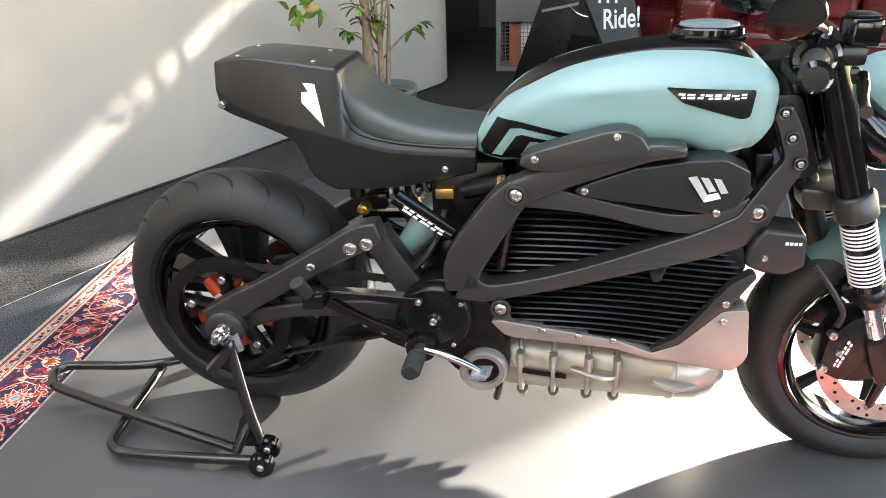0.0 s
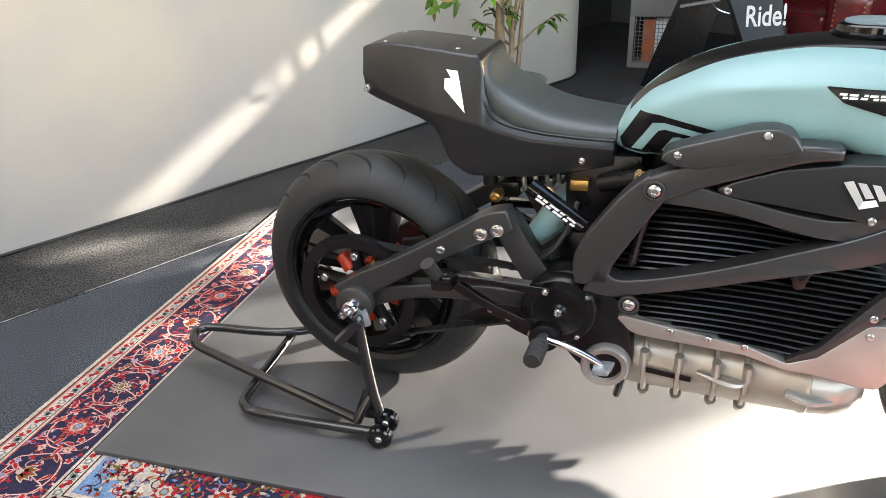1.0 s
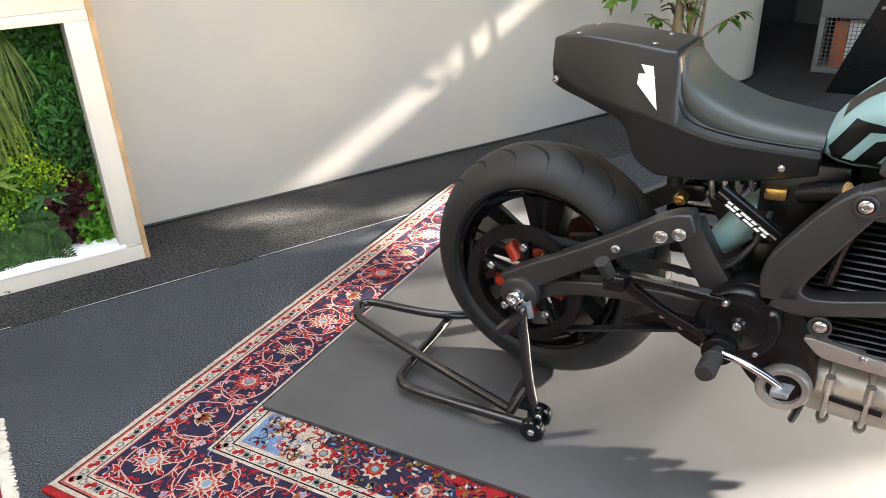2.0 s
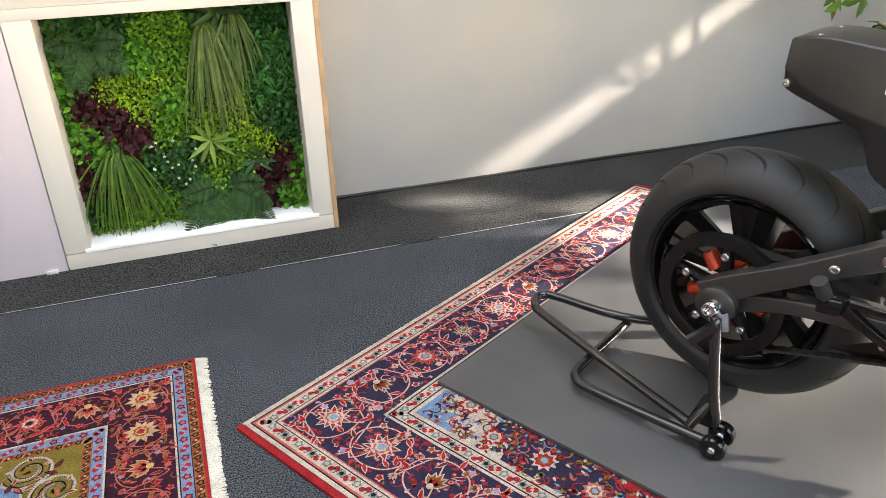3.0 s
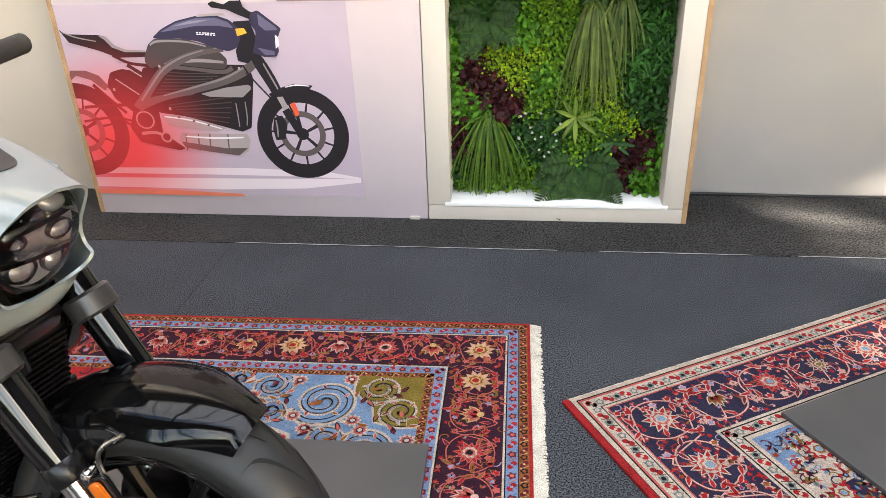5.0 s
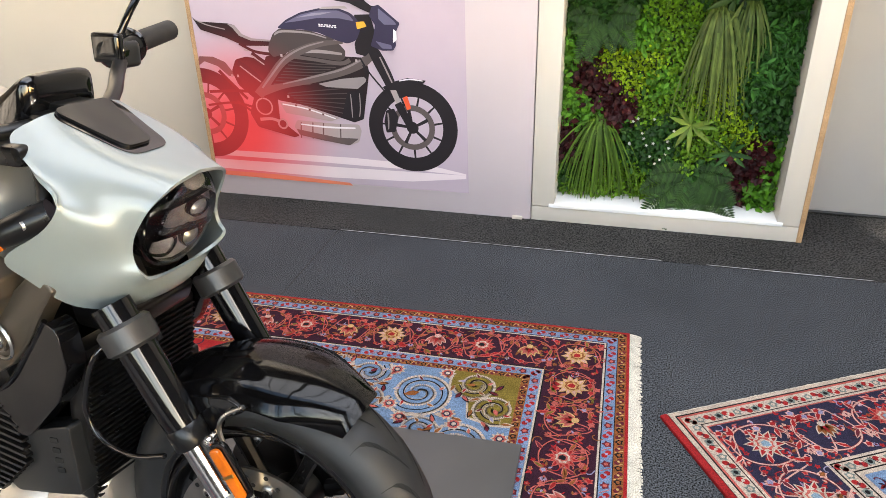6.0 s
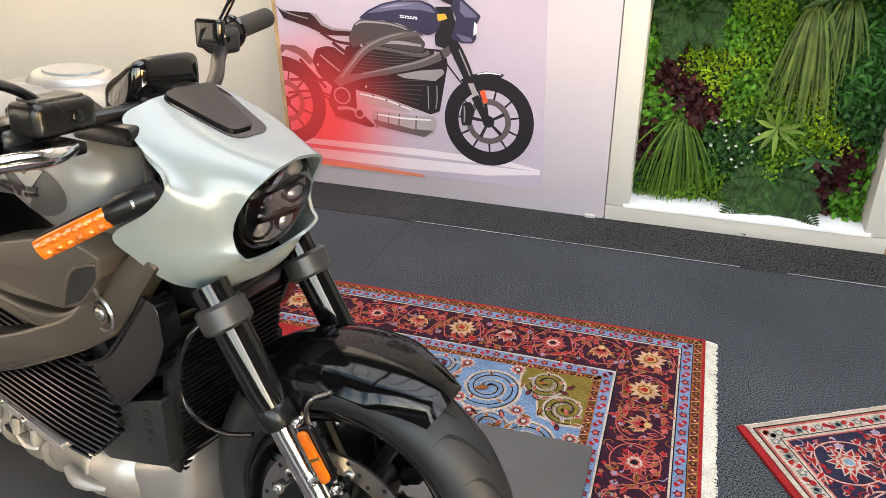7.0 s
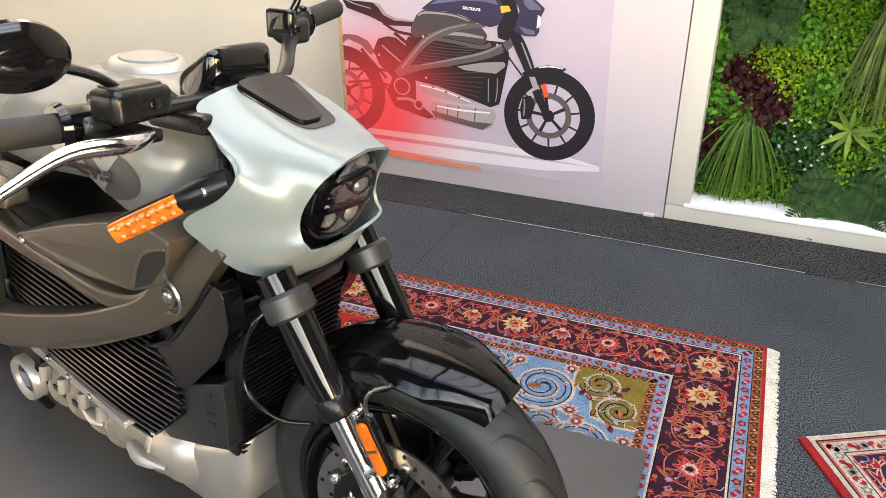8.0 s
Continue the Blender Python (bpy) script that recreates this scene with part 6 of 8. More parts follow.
hc = part("head_cowl", moved(loft([(1.30, 0.83, 0.895, 0.06), (1.34, 0.79, 0.93, 0.09), (1.42, 0.77, 0.93, 0.098), (1.47, 0.80, 0.89, 0.07)], 26, 2.6), S1), M_MINT, bike1, "small mint headlamp cowl")
part("cowl_base", moved(loft([(1.27, 0.76, 0.90, 0.10), (1.34, 0.72, 0.85, 0.115), (1.43, 0.74, 0.82, 0.09)], 24, 2.6), S1), M_GLOSS, hc, "gloss black lower cowl")
SB = S1 @ Matrix.Translation((0.035, 0, 0.053))
M_DARKGLASS = material("smoked_mirror", (0.16, 0.15, 0.13), 0.05, metal=1.0, vary=0.02, scale=5)
bar = part("handlebar", moved(tube([(1.065, -0.37, 0.925), (1.10, -0.24, 0.925), (1.17, -0.12, 0.925), (1.185, 0, 0.93), (1.17, 0.12, 0.94), (1.10, 0.24, 0.955), (1.065, 0.37, 0.96)], 0.012, 12, 5), SB), M_BLACK, bike1, "low black handlebar")

for s in (-1, 1):
    zz = 0.925 if s < 0 else 0.957
    part("grip", moved(tube([(1.082, s * 0.31, zz), (1.050, s * 0.42, zz)], 0.0185, 18, 1), SB), M_RUBBER, bar, "dark rubber grip")
    for k in range(7):
        part("grip_ridge", moved(lathe([(-0.002, 0.0185), (0, 0.0198), (0.002, 0.0185)], (1.080 - 0.0044 * k, s * (0.318 + 0.015 * k), zz), "y", 18, closed=True), SB), M_RUBBER, bar)
    part("bar_end", moved(tube([(1.050, s * 0.42, zz), (1.047, s * 0.43, zz), (1.044, s * 0.442, zz)], [0.020, 0.023, 0.017], 18, 1), SB), M_GLOSS, bar)
    part("throttle_collar", moved(tube([(1.087, s * 0.295, zz), (1.085, s * 0.30, zz), (1.081, s * 0.315, zz)], [0.028, 0.031, 0.024], 20, 1), SB), M_GLOSS, bar)
    part("switch_housing", moved(tube([(1.120, s * 0.205, zz), (1.117, s * 0.21, zz), (1.088, s * 0.29, zz), (1.085, s * 0.295, zz)], [0.028, 0.037, 0.037, 0.028], 20, 1), SB), M_GLOSS, bar)
    for k in range(4):
        part("switch_button", moved(box(1.075 + 0.008 * k, 1.083 + 0.008 * k, s * 0.27 - s * 0.018 * k - 0.006, s * 0.27 - s * 0.018 * k + 0.006, zz + 0.028, zz + 0.042, 0.002), SB), M_BLACK, bar)
part("fluid_reservoir", moved(box(1.155, 1.205, -0.225, -0.165, 0.925, 0.972, 0.010, 3), SB), M_GLOSS, bar, "gloss black fluid reservoir")
part("reservoir_lid", moved(box(1.160, 1.200, -0.220, -0.170, 0.972, 0.978, 0.003), SB), M_BLACK, bar)
part("lever_perch", moved(box(1.125, 1.185, -0.235, -0.20, 0.900, 0.930, 0.008), SB), M_BLACK, bar)
part("lever", moved(tube([(1.193, -0.205, 0.880), (1.187, -0.235, 0.868), (1.175, -0.275, 0.858), (1.165, -0.315, 0.853), (1.155, -0.345, 0.855)], [0.010, 0.010, 0.008, 0.008, 0.010], 12, 5), SB), M_BLACK, bar, "black lever")
mi = part("mirror", moved(tube([(1.12, -0.25, 0.93), (1.095, -0.28, 0.965), (1.052, -0.335, 0.982)], 0.007, 8, 4), SB), M_BLACK, bike1, "bar-end mirror")
MP = pose(1.030, -0.345, 0.990, 12, 0, -29) @ Matrix.Scale(0.80, 4)
outline = rounded([(-0.050, -0.012), (-0.036, 0.026), (0.010, 0.042), (0.048, 0.030), (0.056, 0.0), (0.020, -0.030), (-0.030, -0.042)], 0.012)
part("mirror_shell", moved(plate([(x * 1.05, z * 1.05) for x, z in outline], 0.001, 0.016, 0.004), SB @ MP), M_BLACK, mi)
part("mirror_glass", moved(plate(outline, -0.003, 0.0), SB @ MP), M_DARKGLASS, mi, "smoked mirror glass", smooth=0)
strap = part("display_strap", plate(rounded([(1.135, 0.70), (1.175, 0.70), (1.185, 0.60), (1.15, 0.60)], 0.01), -0.08, 0.08, 0.01), M_BLACK, bike1)
tipped(strap)

# ---- paddock stand ----
stand = thing("paddock_stand", "black tubular paddock stand holding up the rear wheel", "stand", M_STAND)
R_ = 0.0125
M_STANDP = material("gloss_black_powder_coat", (0.010, 0.010, 0.011), 0.22, vary=0.1, scale=20, coat=0.3)
part("rear_bar", tube([(-0.012, -0.285, 0.056), (-0.28, -0.190, 0.072), (-0.530, -0.098, 0.088), (-0.572, -0.070, 0.090), (-0.592, -0.030, 0.090), (-0.580, -0.004, 0.090), (-0.545, 0.008, 0.090), (-0.295, 0.034, 0.085), (-0.02, 0.245, 0.060)], R_, 14, 6), M_STANDP, stand)
part("near_rail", tube([(0.050, -0.318, 0.052), (-0.15, -0.304, 0.050), (-0.285, -0.290, 0.050), (-0.325, -0.272, 0.050), (-0.340, -0.235, 0.050), (-0.336, -0.12, 0.054), (-0.322, 0.034, 0.066)], R_, 14, 6), M_STANDP, stand)
part("foot_brace", tube([(0.020, -0.258, 0.125), (-0.002, -0.278, 0.085), (-0.016, -0.290, 0.056)], R_, 14, 3), M_STANDP, stand)
for s in (-1, 1):
    up = part("upright", tube([(0.045, s * 0.275, 0.055), (0.02, s * 0.262, 0.15), (-0.005, s * 0.238, 0.30), (-0.01, s * 0.23, 0.325)], R_ * 1.05, 14, 5), M_STANDP, stand)
    part("gusset", plate(rounded([(-0.03, 0.055), (0.05, 0.055), (0.02, 0.16), (0.0, 0.14)], 0.008), s * 0.262, s * 0.272, 0.002), M_STANDP, up)
    part("hook_tube", tube([(-0.004, s * 0.243, 0.315), (-0.052, s * 0.268, 0.268)], 0.0135, 4, 1), M_STANDP, up, "square black tube end")
    part("hook_plate", plate(rounded([(-0.025, 0.36), (0.0, 0.335), (0.012, 0.345), (0.022, 0.30), (-0.005, 0.29), (-0.03, 0.32)], 0.004), s * 0.225, s * 0.232, 0.001), M_BLUEMETAL, up, "galvanised hook")
    for q in (0.272, 0.332):
        w = part("wheel", lathe([(-0.012, 0.012), (-0.013, 0.026), (-0.009, 0.030), (0.009, 0.030), (0.013, 0.026), (0.012, 0.012)], (0.055, s * q, 0.0545), "y", 28), M_GLOSS, stand, "small black castor wheel")
        part("wheel_bolt", bolt((0.055, s * (q + 0.013), 0.0545), 0.009, s, 0.008), M_STEEL, w)
    part("wheel_axle", tube([(0.055, s * 0.25, 0.0545), (0.055, s * 0.338, 0.0545)], 0.006, 8, 1), M_STEEL, stand)
M_BIKE2 = Matrix.Translation((-2.341, 1.677, 0)) @ Matrix.Rotation(radians(-13.0), 4, "Z") @ Matrix.Rotation(radians(-2.8), 4, "X")
bike2 = thing("motorcycle", "silver electric motorcycle with a headlamp cowl on a rubber mat", "motorcycle", M_BIKE2)
frame2 = chassis(bike2, M_BRONZE, 0.337)
spar_set(frame2, M_BRONZE, [
    ("rear_leg", [(0.655, 0.690, 0.030), (0.615, 0.645, 0.036), (0.570, 0.565, 0.036), (0.525, 0.480, 0.038), (0.500, 0.400, 0.045)]),
    ("upper_spar", [(0.600, 0.640, 0.028), (0.680, 0.620, 0.022), (0.752, 0.609, 0.020), (0.840, 0.602, 0.018), (0.951, 0.595, 0.017), (1.029, 0.582, 0.018), (1.093, 0.580, 0.024), (1.161, 0.615, 0.032)]),
    ("tank_spar", [(0.630, 0.680, 0.030), (0.700, 0.690, 0.022), (0.770, 0.690, 0.012)]),
    ("lower_spar", [(0.500, 0.375, 0.045), (0.560, 0.360, 0.042), (0.649, 0.384, 0.038), (0.861, 0.462, 0.035), (1.043, 0.540, 0.031), (1.115, 0.576, 0.031), (1.164, 0.619, 0.036), (1.222, 0.682, 0.027), (1.276, 0.736, 0.021)]),
], [(0.630, 0.660, 0.021), (1.165, 0.620, 0.019)], 0.018, (0.95, 1.25, 0.68))
SF2 = front_end(bike2, 10, 2)[0]
S2 = Matrix.Translation(HEAD_LOW) @ Matrix.Rotation(radians(8), 4, STEER_AXIS) @ Matrix.Translation(-HEAD_LOW)
tk2 = tank(bike2, M_PEARL2, 2.8, 0.040)
tk2["label"] = "silver-grey tank cover"
for v in tk2.data.vertices:
    v.co.x = 0.555 + (v.co.x - 0.555) * 1.07
    v.co.y *= 1.06
tk2.data.update()
TT2 = surface_tree(tk2)
lid2 = part("filler_ring", lathe([(0.0, 0.088), (0.010, 0.090), (0.020, 0.082), (0.026, 0.072), (0.026, 0.060)], (0, 0, 0), "z", 44), M_SILVER, tk2, "brushed metal filler ring")
lid2.matrix_basis = Matrix.Translation((0.945, 0, 0.908)) @ Matrix.Diagonal((1.0, 0.75, 1, 1))
part("filler_cap", lathe([(0.022, 0.060), (0.030, 0.056), (0.032, 0.03)], (0, 0, 0), "z", 40), M_GREYDECAL, lid2, "grey cap")
part("ring_gasket", lathe([(-0.004, 0.096), (0.004, 0.097), (0.006, 0.086)], (0, 0, 0), "z", 44), M_BLACK, lid2)
part("tail_unit", loft([(-0.10, 0.78, 0.82, 0.05), (0.0, 0.74, 0.84, 0.09), (0.15, 0.69, 0.83, 0.11), (0.30, 0.66, 0.80, 0.125), (0.44, 0.665, 0.765, 0.125), (0.56, 0.68, 0.75, 0.115)], 30, 3.0), M_TAIL, bike2, "black tail section")
part("seat", loft([(-0.06, 0.81, 0.845, 0.07), (0.10, 0.80, 0.86, 0.10), (0.25, 0.77, 0.83, 0.12), (0.40, 0.74, 0.80, 0.12), (0.56, 0.73, 0.785, 0.10)], 30, 3.0), M_SEAT, bike2, "black seat")
part("electrics_tray", box(0.44, 0.60, -0.10, 0.10, 0.50, 0.69, 0.015), M_BLACK, bike2)
part("rear_fender", loft([(-0.20, 0.60, 0.63, 0.06), (-0.05, 0.665, 0.69, 0.08), (0.2, 0.64, 0.68, 0.09)], 20, 3.0), M_TAIL, bike2)

for s in (-1, 1):
    # two-tone disc and dark lettering on the tank's flank
    disc_at = [(1.052 + 0.088 * math.cos(2 * math.pi * i / 36), 0.803 + 0.044 * math.sin(2 * math.pi * i / 36)) for i in range(36)]
    part("tank_emblem", decal(TT2, disc_at, s, 0.0015, cuts=4), M_EMBLEM, tk2, "round two-tone grey emblem")
    part("emblem_chevron", decal(TT2, [(0.978, 0.822), (1.002, 0.836), (1.038, 0.787), (1.066, 0.817), (1.082, 0.803), (1.040, 0.762)], s, 0.003, cuts=4), M_PEARL2, tk2, "paler chevron")
    part("emblem_chevron", decal(TT2, [(1.020, 0.843), (1.040, 0.846), (1.064, 0.826), (1.084, 0.842), (1.104, 0.837), (1.070, 0.803)], s, 0.003, cuts=4), M_PEARL2, tk2, "paler chevron")
    letters(tk2, "tank_lettering", TT2, s, 0.914, 0.788, 0.022, [0.026, 0.012, 0.024, 0.025, 0.033, 0.012, 0.020, 0.025], 0.018, M_BLACK, 0.0045)
    # side cover that ends in an air scoop
    sc = part("side_cover", narrow(plate(rounded([(0.790, 0.640), (0.974, 0.707), (1.109, 0.745), (1.160, 0.748), (1.212, 0.730), (1.206, 0.699), (1.163, 0.644), (1.122, 0.630), (1.011, 0.627), (0.845, 0.619), (0.799, 0.628)], 0.006), s * 0.15, s * 0.213, 0.010, 3), 1.0, 1.3, 0.8), M_BRONZE, bike2, "satin bronze-grey side cover with an air scoop")
    # a dark sheet on the cover paints the shaded scoop mouth
    part("scoop_mouth", narrow(plate(rounded([(1.158, 0.702), (1.204, 0.718), (1.200, 0.695), (1.163, 0.652), (1.128, 0.637)], 0.004), s * 0.175, s * 0.2145, 0.001), 1.0, 1.3, 0.8), M_HOLLOW, sc, "near-black sheet that paints the shade in the scoop", smooth=0)
    part("scoop_lip", narrow(plate(ribbon([(1.128, 0.636, 0.0025), (1.156, 0.700, 0.003), (1.204, 0.720, 0.0025)], 4), s * 0.20, s * 0.2165, 0.0012), 1.0, 1.3, 0.8), M_BRONZE, sc, "thin lip round the scoop")
    part("cover_screw", bolt((0.812, s * 0.213, 0.632), 0.008, s, 0.008), M_STEEL, sc)
    # boss with a ring round the large frame bolt
    part("boss_ring", lathe([(-0.003, 0.030), (0, 0.033), (0.003, 0.030), (0, 0.027)], (1.165, s * 0.165, 0.620), "y", 32, closed=True), M_STEEL, bike2, "thin bright ring round the frame bolt")
    # gloss shroud beside the radiator, and covers under it
    sh2 = part("radiator_shroud", plate(rounded([(0.860, 0.395), (1.119, 0.512), (1.262, 0.668), (1.283, 0.660), (1.288, 0.597), (1.249, 0.528), (1.148, 0.428), (1.007, 0.392)], 0.012), s * 0.115, s * 0.150, 0.012, 4), M_GLOSS, bike2, "gloss black radiator shroud")
    part("shroud_lip", tube([(0.90, s * 0.150, 0.414), (1.00, s * 0.153, 0.458), (1.119, s * 0.153, 0.515), (1.20, s * 0.151, 0.598), (1.262, s * 0.149, 0.670)], 0.004, 8, 5), M_GLOSS, sh2)
    part("lower_cover", plate(rounded([(0.941, 0.314), (1.141, 0.430), (1.235, 0.470), (1.228, 0.330), (1.155, 0.302), (1.046, 0.264)], 0.010), s * 0.10, s * 0.138, 0.006, 3), M_TAIL, bike2, "matte black lower cover")
    part("cover_screw", bolt((1.105, s * 0.140, 0.385), 0.008, s, 0.008), M_STEEL, bike2)
    # dark tabs paint the shade inside the vent slots
    for k in range(4):
        part("vent_slot", plate(rounded([(1.18, 0.36 + 0.02 * k), (1.20, 0.365 + 0.02 * k), (1.20, 0.375 + 0.02 * k), (1.18, 0.37 + 0.02 * k)], 0.003), s * 0.13, s * 0.1395), M_HOLLOW, bike2)
    rail = part("belly_panel", plate(rounded([(0.585, 0.345), (0.640, 0.330), (0.96, 0.280), (0.96, 0.262), (0.625, 0.306)], 0.006), s * 0.13, s * 0.176, 0.004, 2), M_SILVER, bike2, "bead-blasted aluminium belly rail")
    for x, z in ((0.695, 0.316), (0.77, 0.302), (0.845, 0.288)):
        part("panel_screw", bolt((x, s * 0.178, z), 0.008, s, 0.008), M_STEEL, rail)
    # turn signals on stalks
    am = part("turn_signal", tube([(1.232, s * 0.178, 0.795), (1.262, s * 0.160, 0.812), (1.300, s * 0.125, 0.832)], [0.012, 0.020, 0.020], 16, 2), M_BLACK, bike2, "black stalk")
    part("stalk_screw", bolt((1.282, s * 0.158, 0.822), 0.011, s, 0.01), M_STEEL, am)
    part("stalk_arm", tube([(1.270, s * 0.120, 0.800), (1.262, s * 0.105, 0.850), (1.240, s * 0.095, 0.880)], [0.012, 0.010, 0.008], 10, 3), M_BLACK, am)
    la, lb = Vector((1.182, s * 0.243, 0.760)), Vector((1.252, s * 0.172, 0.804))
    ld = (lb - la).normalized()
    turn = Matrix.Translation(la) @ ld.to_track_quat("X", "Z").to_matrix().to_4x4()
    n_ = (lb - la).length
    part("amber_lens", moved(loft([(0.0, -0.006, 0.006, 0.005), (0.004, -0.013, 0.013, 0.009), (0.012, -0.0155, 0.0155, 0.011), (n_ - 0.012, -0.0155, 0.0155, 0.011), (n_ - 0.004, -0.013, 0.013, 0.009), (n_, -0.006, 0.006, 0.005)], 24, 2.8), turn), M_ORANGE, am, "long amber lens")
    part("lens_back", moved(loft([(-0.002, -0.008, 0.008, 0.004), (0.010, -0.017, 0.017, 0.006), (n_ - 0.010, -0.017, 0.017, 0.006), (n_ + 0.004, -0.008, 0.008, 0.004)], 20, 3.0), turn @ Matrix.Translation((0, s * -0.006, 0))), M_BLACK, am)
    for k in range(6):
        for q in (-1, 1):
            c_ = lathe([(0, 0.006), (0.0015, 0.005), (0.003, 0.0025), (0.0034, 0.0005)], (0, 0, 0), "y", 10)
            bmesh.ops.scale(c_, vec=(1, s, 1), verts=c_.verts)
            part("lens_cell", moved(c_, turn @ Matrix.Translation((0.016 + (n_ - 0.032) * k / 5, s * 0.0100, q * 0.0065))), M_ORANGE, am)

# radiator with close fins and a hose
rad = part("radiator", box(1.205, 1.245, -0.115, 0.115, 0.29, 0.60, 0.008), M_BATT, bike2, "black radiator")
for v in rad.data.vertices:
    v.co.x += (v.co.z - 0.45) * 0.18
for k in range(26):
    z = 0.30 + 0.0112 * k
    part("radiator_fin", box(1.245 + (z - 0.45) * 0.18, 1.252 + (z - 0.45) * 0.18, -0.108, 0.108, z, z + 0.003), M_BLACK, rad, smooth=0)
part("radiator_hose", tube([(1.345, -0.10, 0.650), (1.335, -0.135, 0.625), (1.299, -0.135, 0.562), (1.286, -0.135, 0.509), (1.310, -0.135, 0.472), (1.374, -0.135, 0.466), (1.435, -0.13, 0.486)], 0.0042, 10, 6), M_GLOSS, bike2, "black brake hose with printed writing")
part("motor_nose", loft([(0.98, 0.118, 0.235, 0.125), (1.06, 0.112, 0.262, 0.128), (1.13, 0.115, 0.290, 0.126), (1.185, 0.140, 0.315, 0.120), (1.215, 0.185, 0.330, 0.110), (1.228, 0.235, 0.325, 0.095)], 40, 5.0), M_SILVER, bike2, "smooth aluminium motor cover")

# headlamp cowl: a shell over the lamp, the same on both sides, from its rear edge to the rim of the lamp opening
REAR_EDGE = [(1.223, 0.0, 0.941), (1.226, -0.045, 0.939), (1.218, -0.080, 0.932), (1.204, -0.110, 0.912), (1.256, -0.130, 0.880), (1.309, -0.145, 0.852), (1.287, -0.155, 0.809), (1.220, -0.166, 0.762), (1.238, -0.152, 0.727), (1.280, -0.122, 0.683), (1.326, -0.070, 0.667), (1.330, 0.0, 0.662)]
FRONT_EDGE = [(1.418, 0.0, 0.866), (1.416, -0.045, 0.859), (1.411, -0.068, 0.848), (1.397, -0.083, 0.829), (1.384, -0.089, 0.808), (1.374, -0.092, 0.789), (1.370, -0.094, 0.769), (1.373, -0.095, 0.752), (1.382, -0.094, 0.736), (1.378, -0.076, 0.722), (1.372, -0.040, 0.714), (1.370, 0.0, 0.712)]
# how far each row swells out between its ends
SWELL = [(-0.010, 0, -0.010), (0, 0, -0.006), (0, -0.012, 0.006), (0, -0.022, 0.010), (0, -0.018, 0.006), (0, -0.012, 0.002), (0, -0.012, 0), (0, -0.012, -0.002), (0, -0.012, -0.006), (0, -0.014, -0.010), (0.010, -0.004, -0.010), (0.010, 0, -0.012)]


def cowl():
    rows = []
    for a, b, c in zip(REAR_EDGE, FRONT_EDGE, SWELL):
        a, b, c = Vector(a), Vector(b), Vector(c)
        rows.append([a.lerp(b, t) + c * (4 * t * (1 - t)) for t in [i / 14 for i in range(15)]])
    cols = [spline([r[j] for r in rows], 6) for j in range(len(rows[0]))]
    bm = bmesh.new()
    for s in (1, -1):
        grid = [[bm.verts.new((p.x, p.y * s, p.z)) for p in c] for c in cols]
        for a, b in zip(grid, grid[1:]):
            for j in range(len(a) - 1):
                bm.faces.new((a[j], a[j + 1], b[j + 1], b[j]))
    bmesh.ops.remove_doubles(bm, verts=bm.verts, dist=0.0004)
    inner = [v for v in bm.verts if not v.is_boundary]
    for _ in range(40):
        bmesh.ops.smooth_vert(bm, verts=inner, factor=0.5, use_axis_x=True, use_axis_y=True, use_axis_z=True)
    bmesh.ops.recalc_face_normals(bm, faces=bm.faces)
    bmesh.ops.solidify(bm, geom=bm.faces[:], thickness=0.005)
    return bm


cw = part("headlamp_cowl", moved(cowl(), S2), M_PEARL, bike2, "pearl silver headlamp cowl", smooth=50)
COWLT = surface_tree(cw)


def cowl_patch(pts, out, thick):
    """A rounded piece of the given outline in x and y that follows the top of the cowl."""
    bm = bmesh.new()
    bm.faces.new([bm.verts.new((x, y, 0)) for x, y in pts])
    bmesh.ops.triangulate(bm, faces=bm.faces[:])
    for _ in range(3):
        bmesh.ops.subdivide_edges(bm, edges=[e for e in bm.edges if e.calc_length() > 0.012], cuts=1)
        bmesh.ops.triangulate(bm, faces=[f for f in bm.faces if len(f.verts) > 3])
    inv = S2.inverted()
    for v in bm.verts:
        hit, normal, _, _ = COWLT.ray_cast(S2 @ Vector((v.co.x, v.co.y, 1.2)), (S2.to_3x3() @ Vector((0, 0, -1))))
        v.co.z = ((inv @ hit).z if hit else 0.92) + out
    bmesh.ops.recalc_face_normals(bm, faces=bm.faces)
    bmesh.ops.solidify(bm, geom=bm.faces[:], thickness=thick)
    return moved(bm, S2)


part("pad_recess", cowl_patch(rounded([(1.226, -0.064), (1.226, 0.064), (1.342, 0.038), (1.342, -0.038)], 0.022, 6), 0.0015, 0.001), M_GLOSS, cw, "black recess in the cowl's top", smooth=30)
part("cowl_pad", cowl_patch(rounded([(1.228, -0.056), (1.228, 0.046), (1.328, 0.018), (1.328, -0.030)], 0.012, 5), 0.006, 0.006), M_BLACK, cw, "matte black pad on top of the cowl", smooth=30)
# the lamp leans forward under the brow
LAMP = S2 @ Matrix.Translation((1.392, 0, 0.788)) @ Matrix.Rotation(radians(13), 4, "Y") @ Matrix.Diagonal((1, 1.08, 1.0, 1)) @ Matrix.Translation((-1.358, 0, -0.788))
lamp = part("headlamp", moved(lathe([(1.270, 0.055), (1.310, 0.074), (1.340, 0.077), (1.340, 0.068), (1.315, 0.056)], (0, 0, 0.788), "x", 40), LAMP), M_GLOSS, bike2, "headlamp with dark bezel and clear lens")
part("reflector", moved(lathe([(1.326, 0.066), (1.310, 0.048), (1.304, 0.01)], (0, 0, 0.788), "x", 40), LAMP), M_LAMP, lamp)
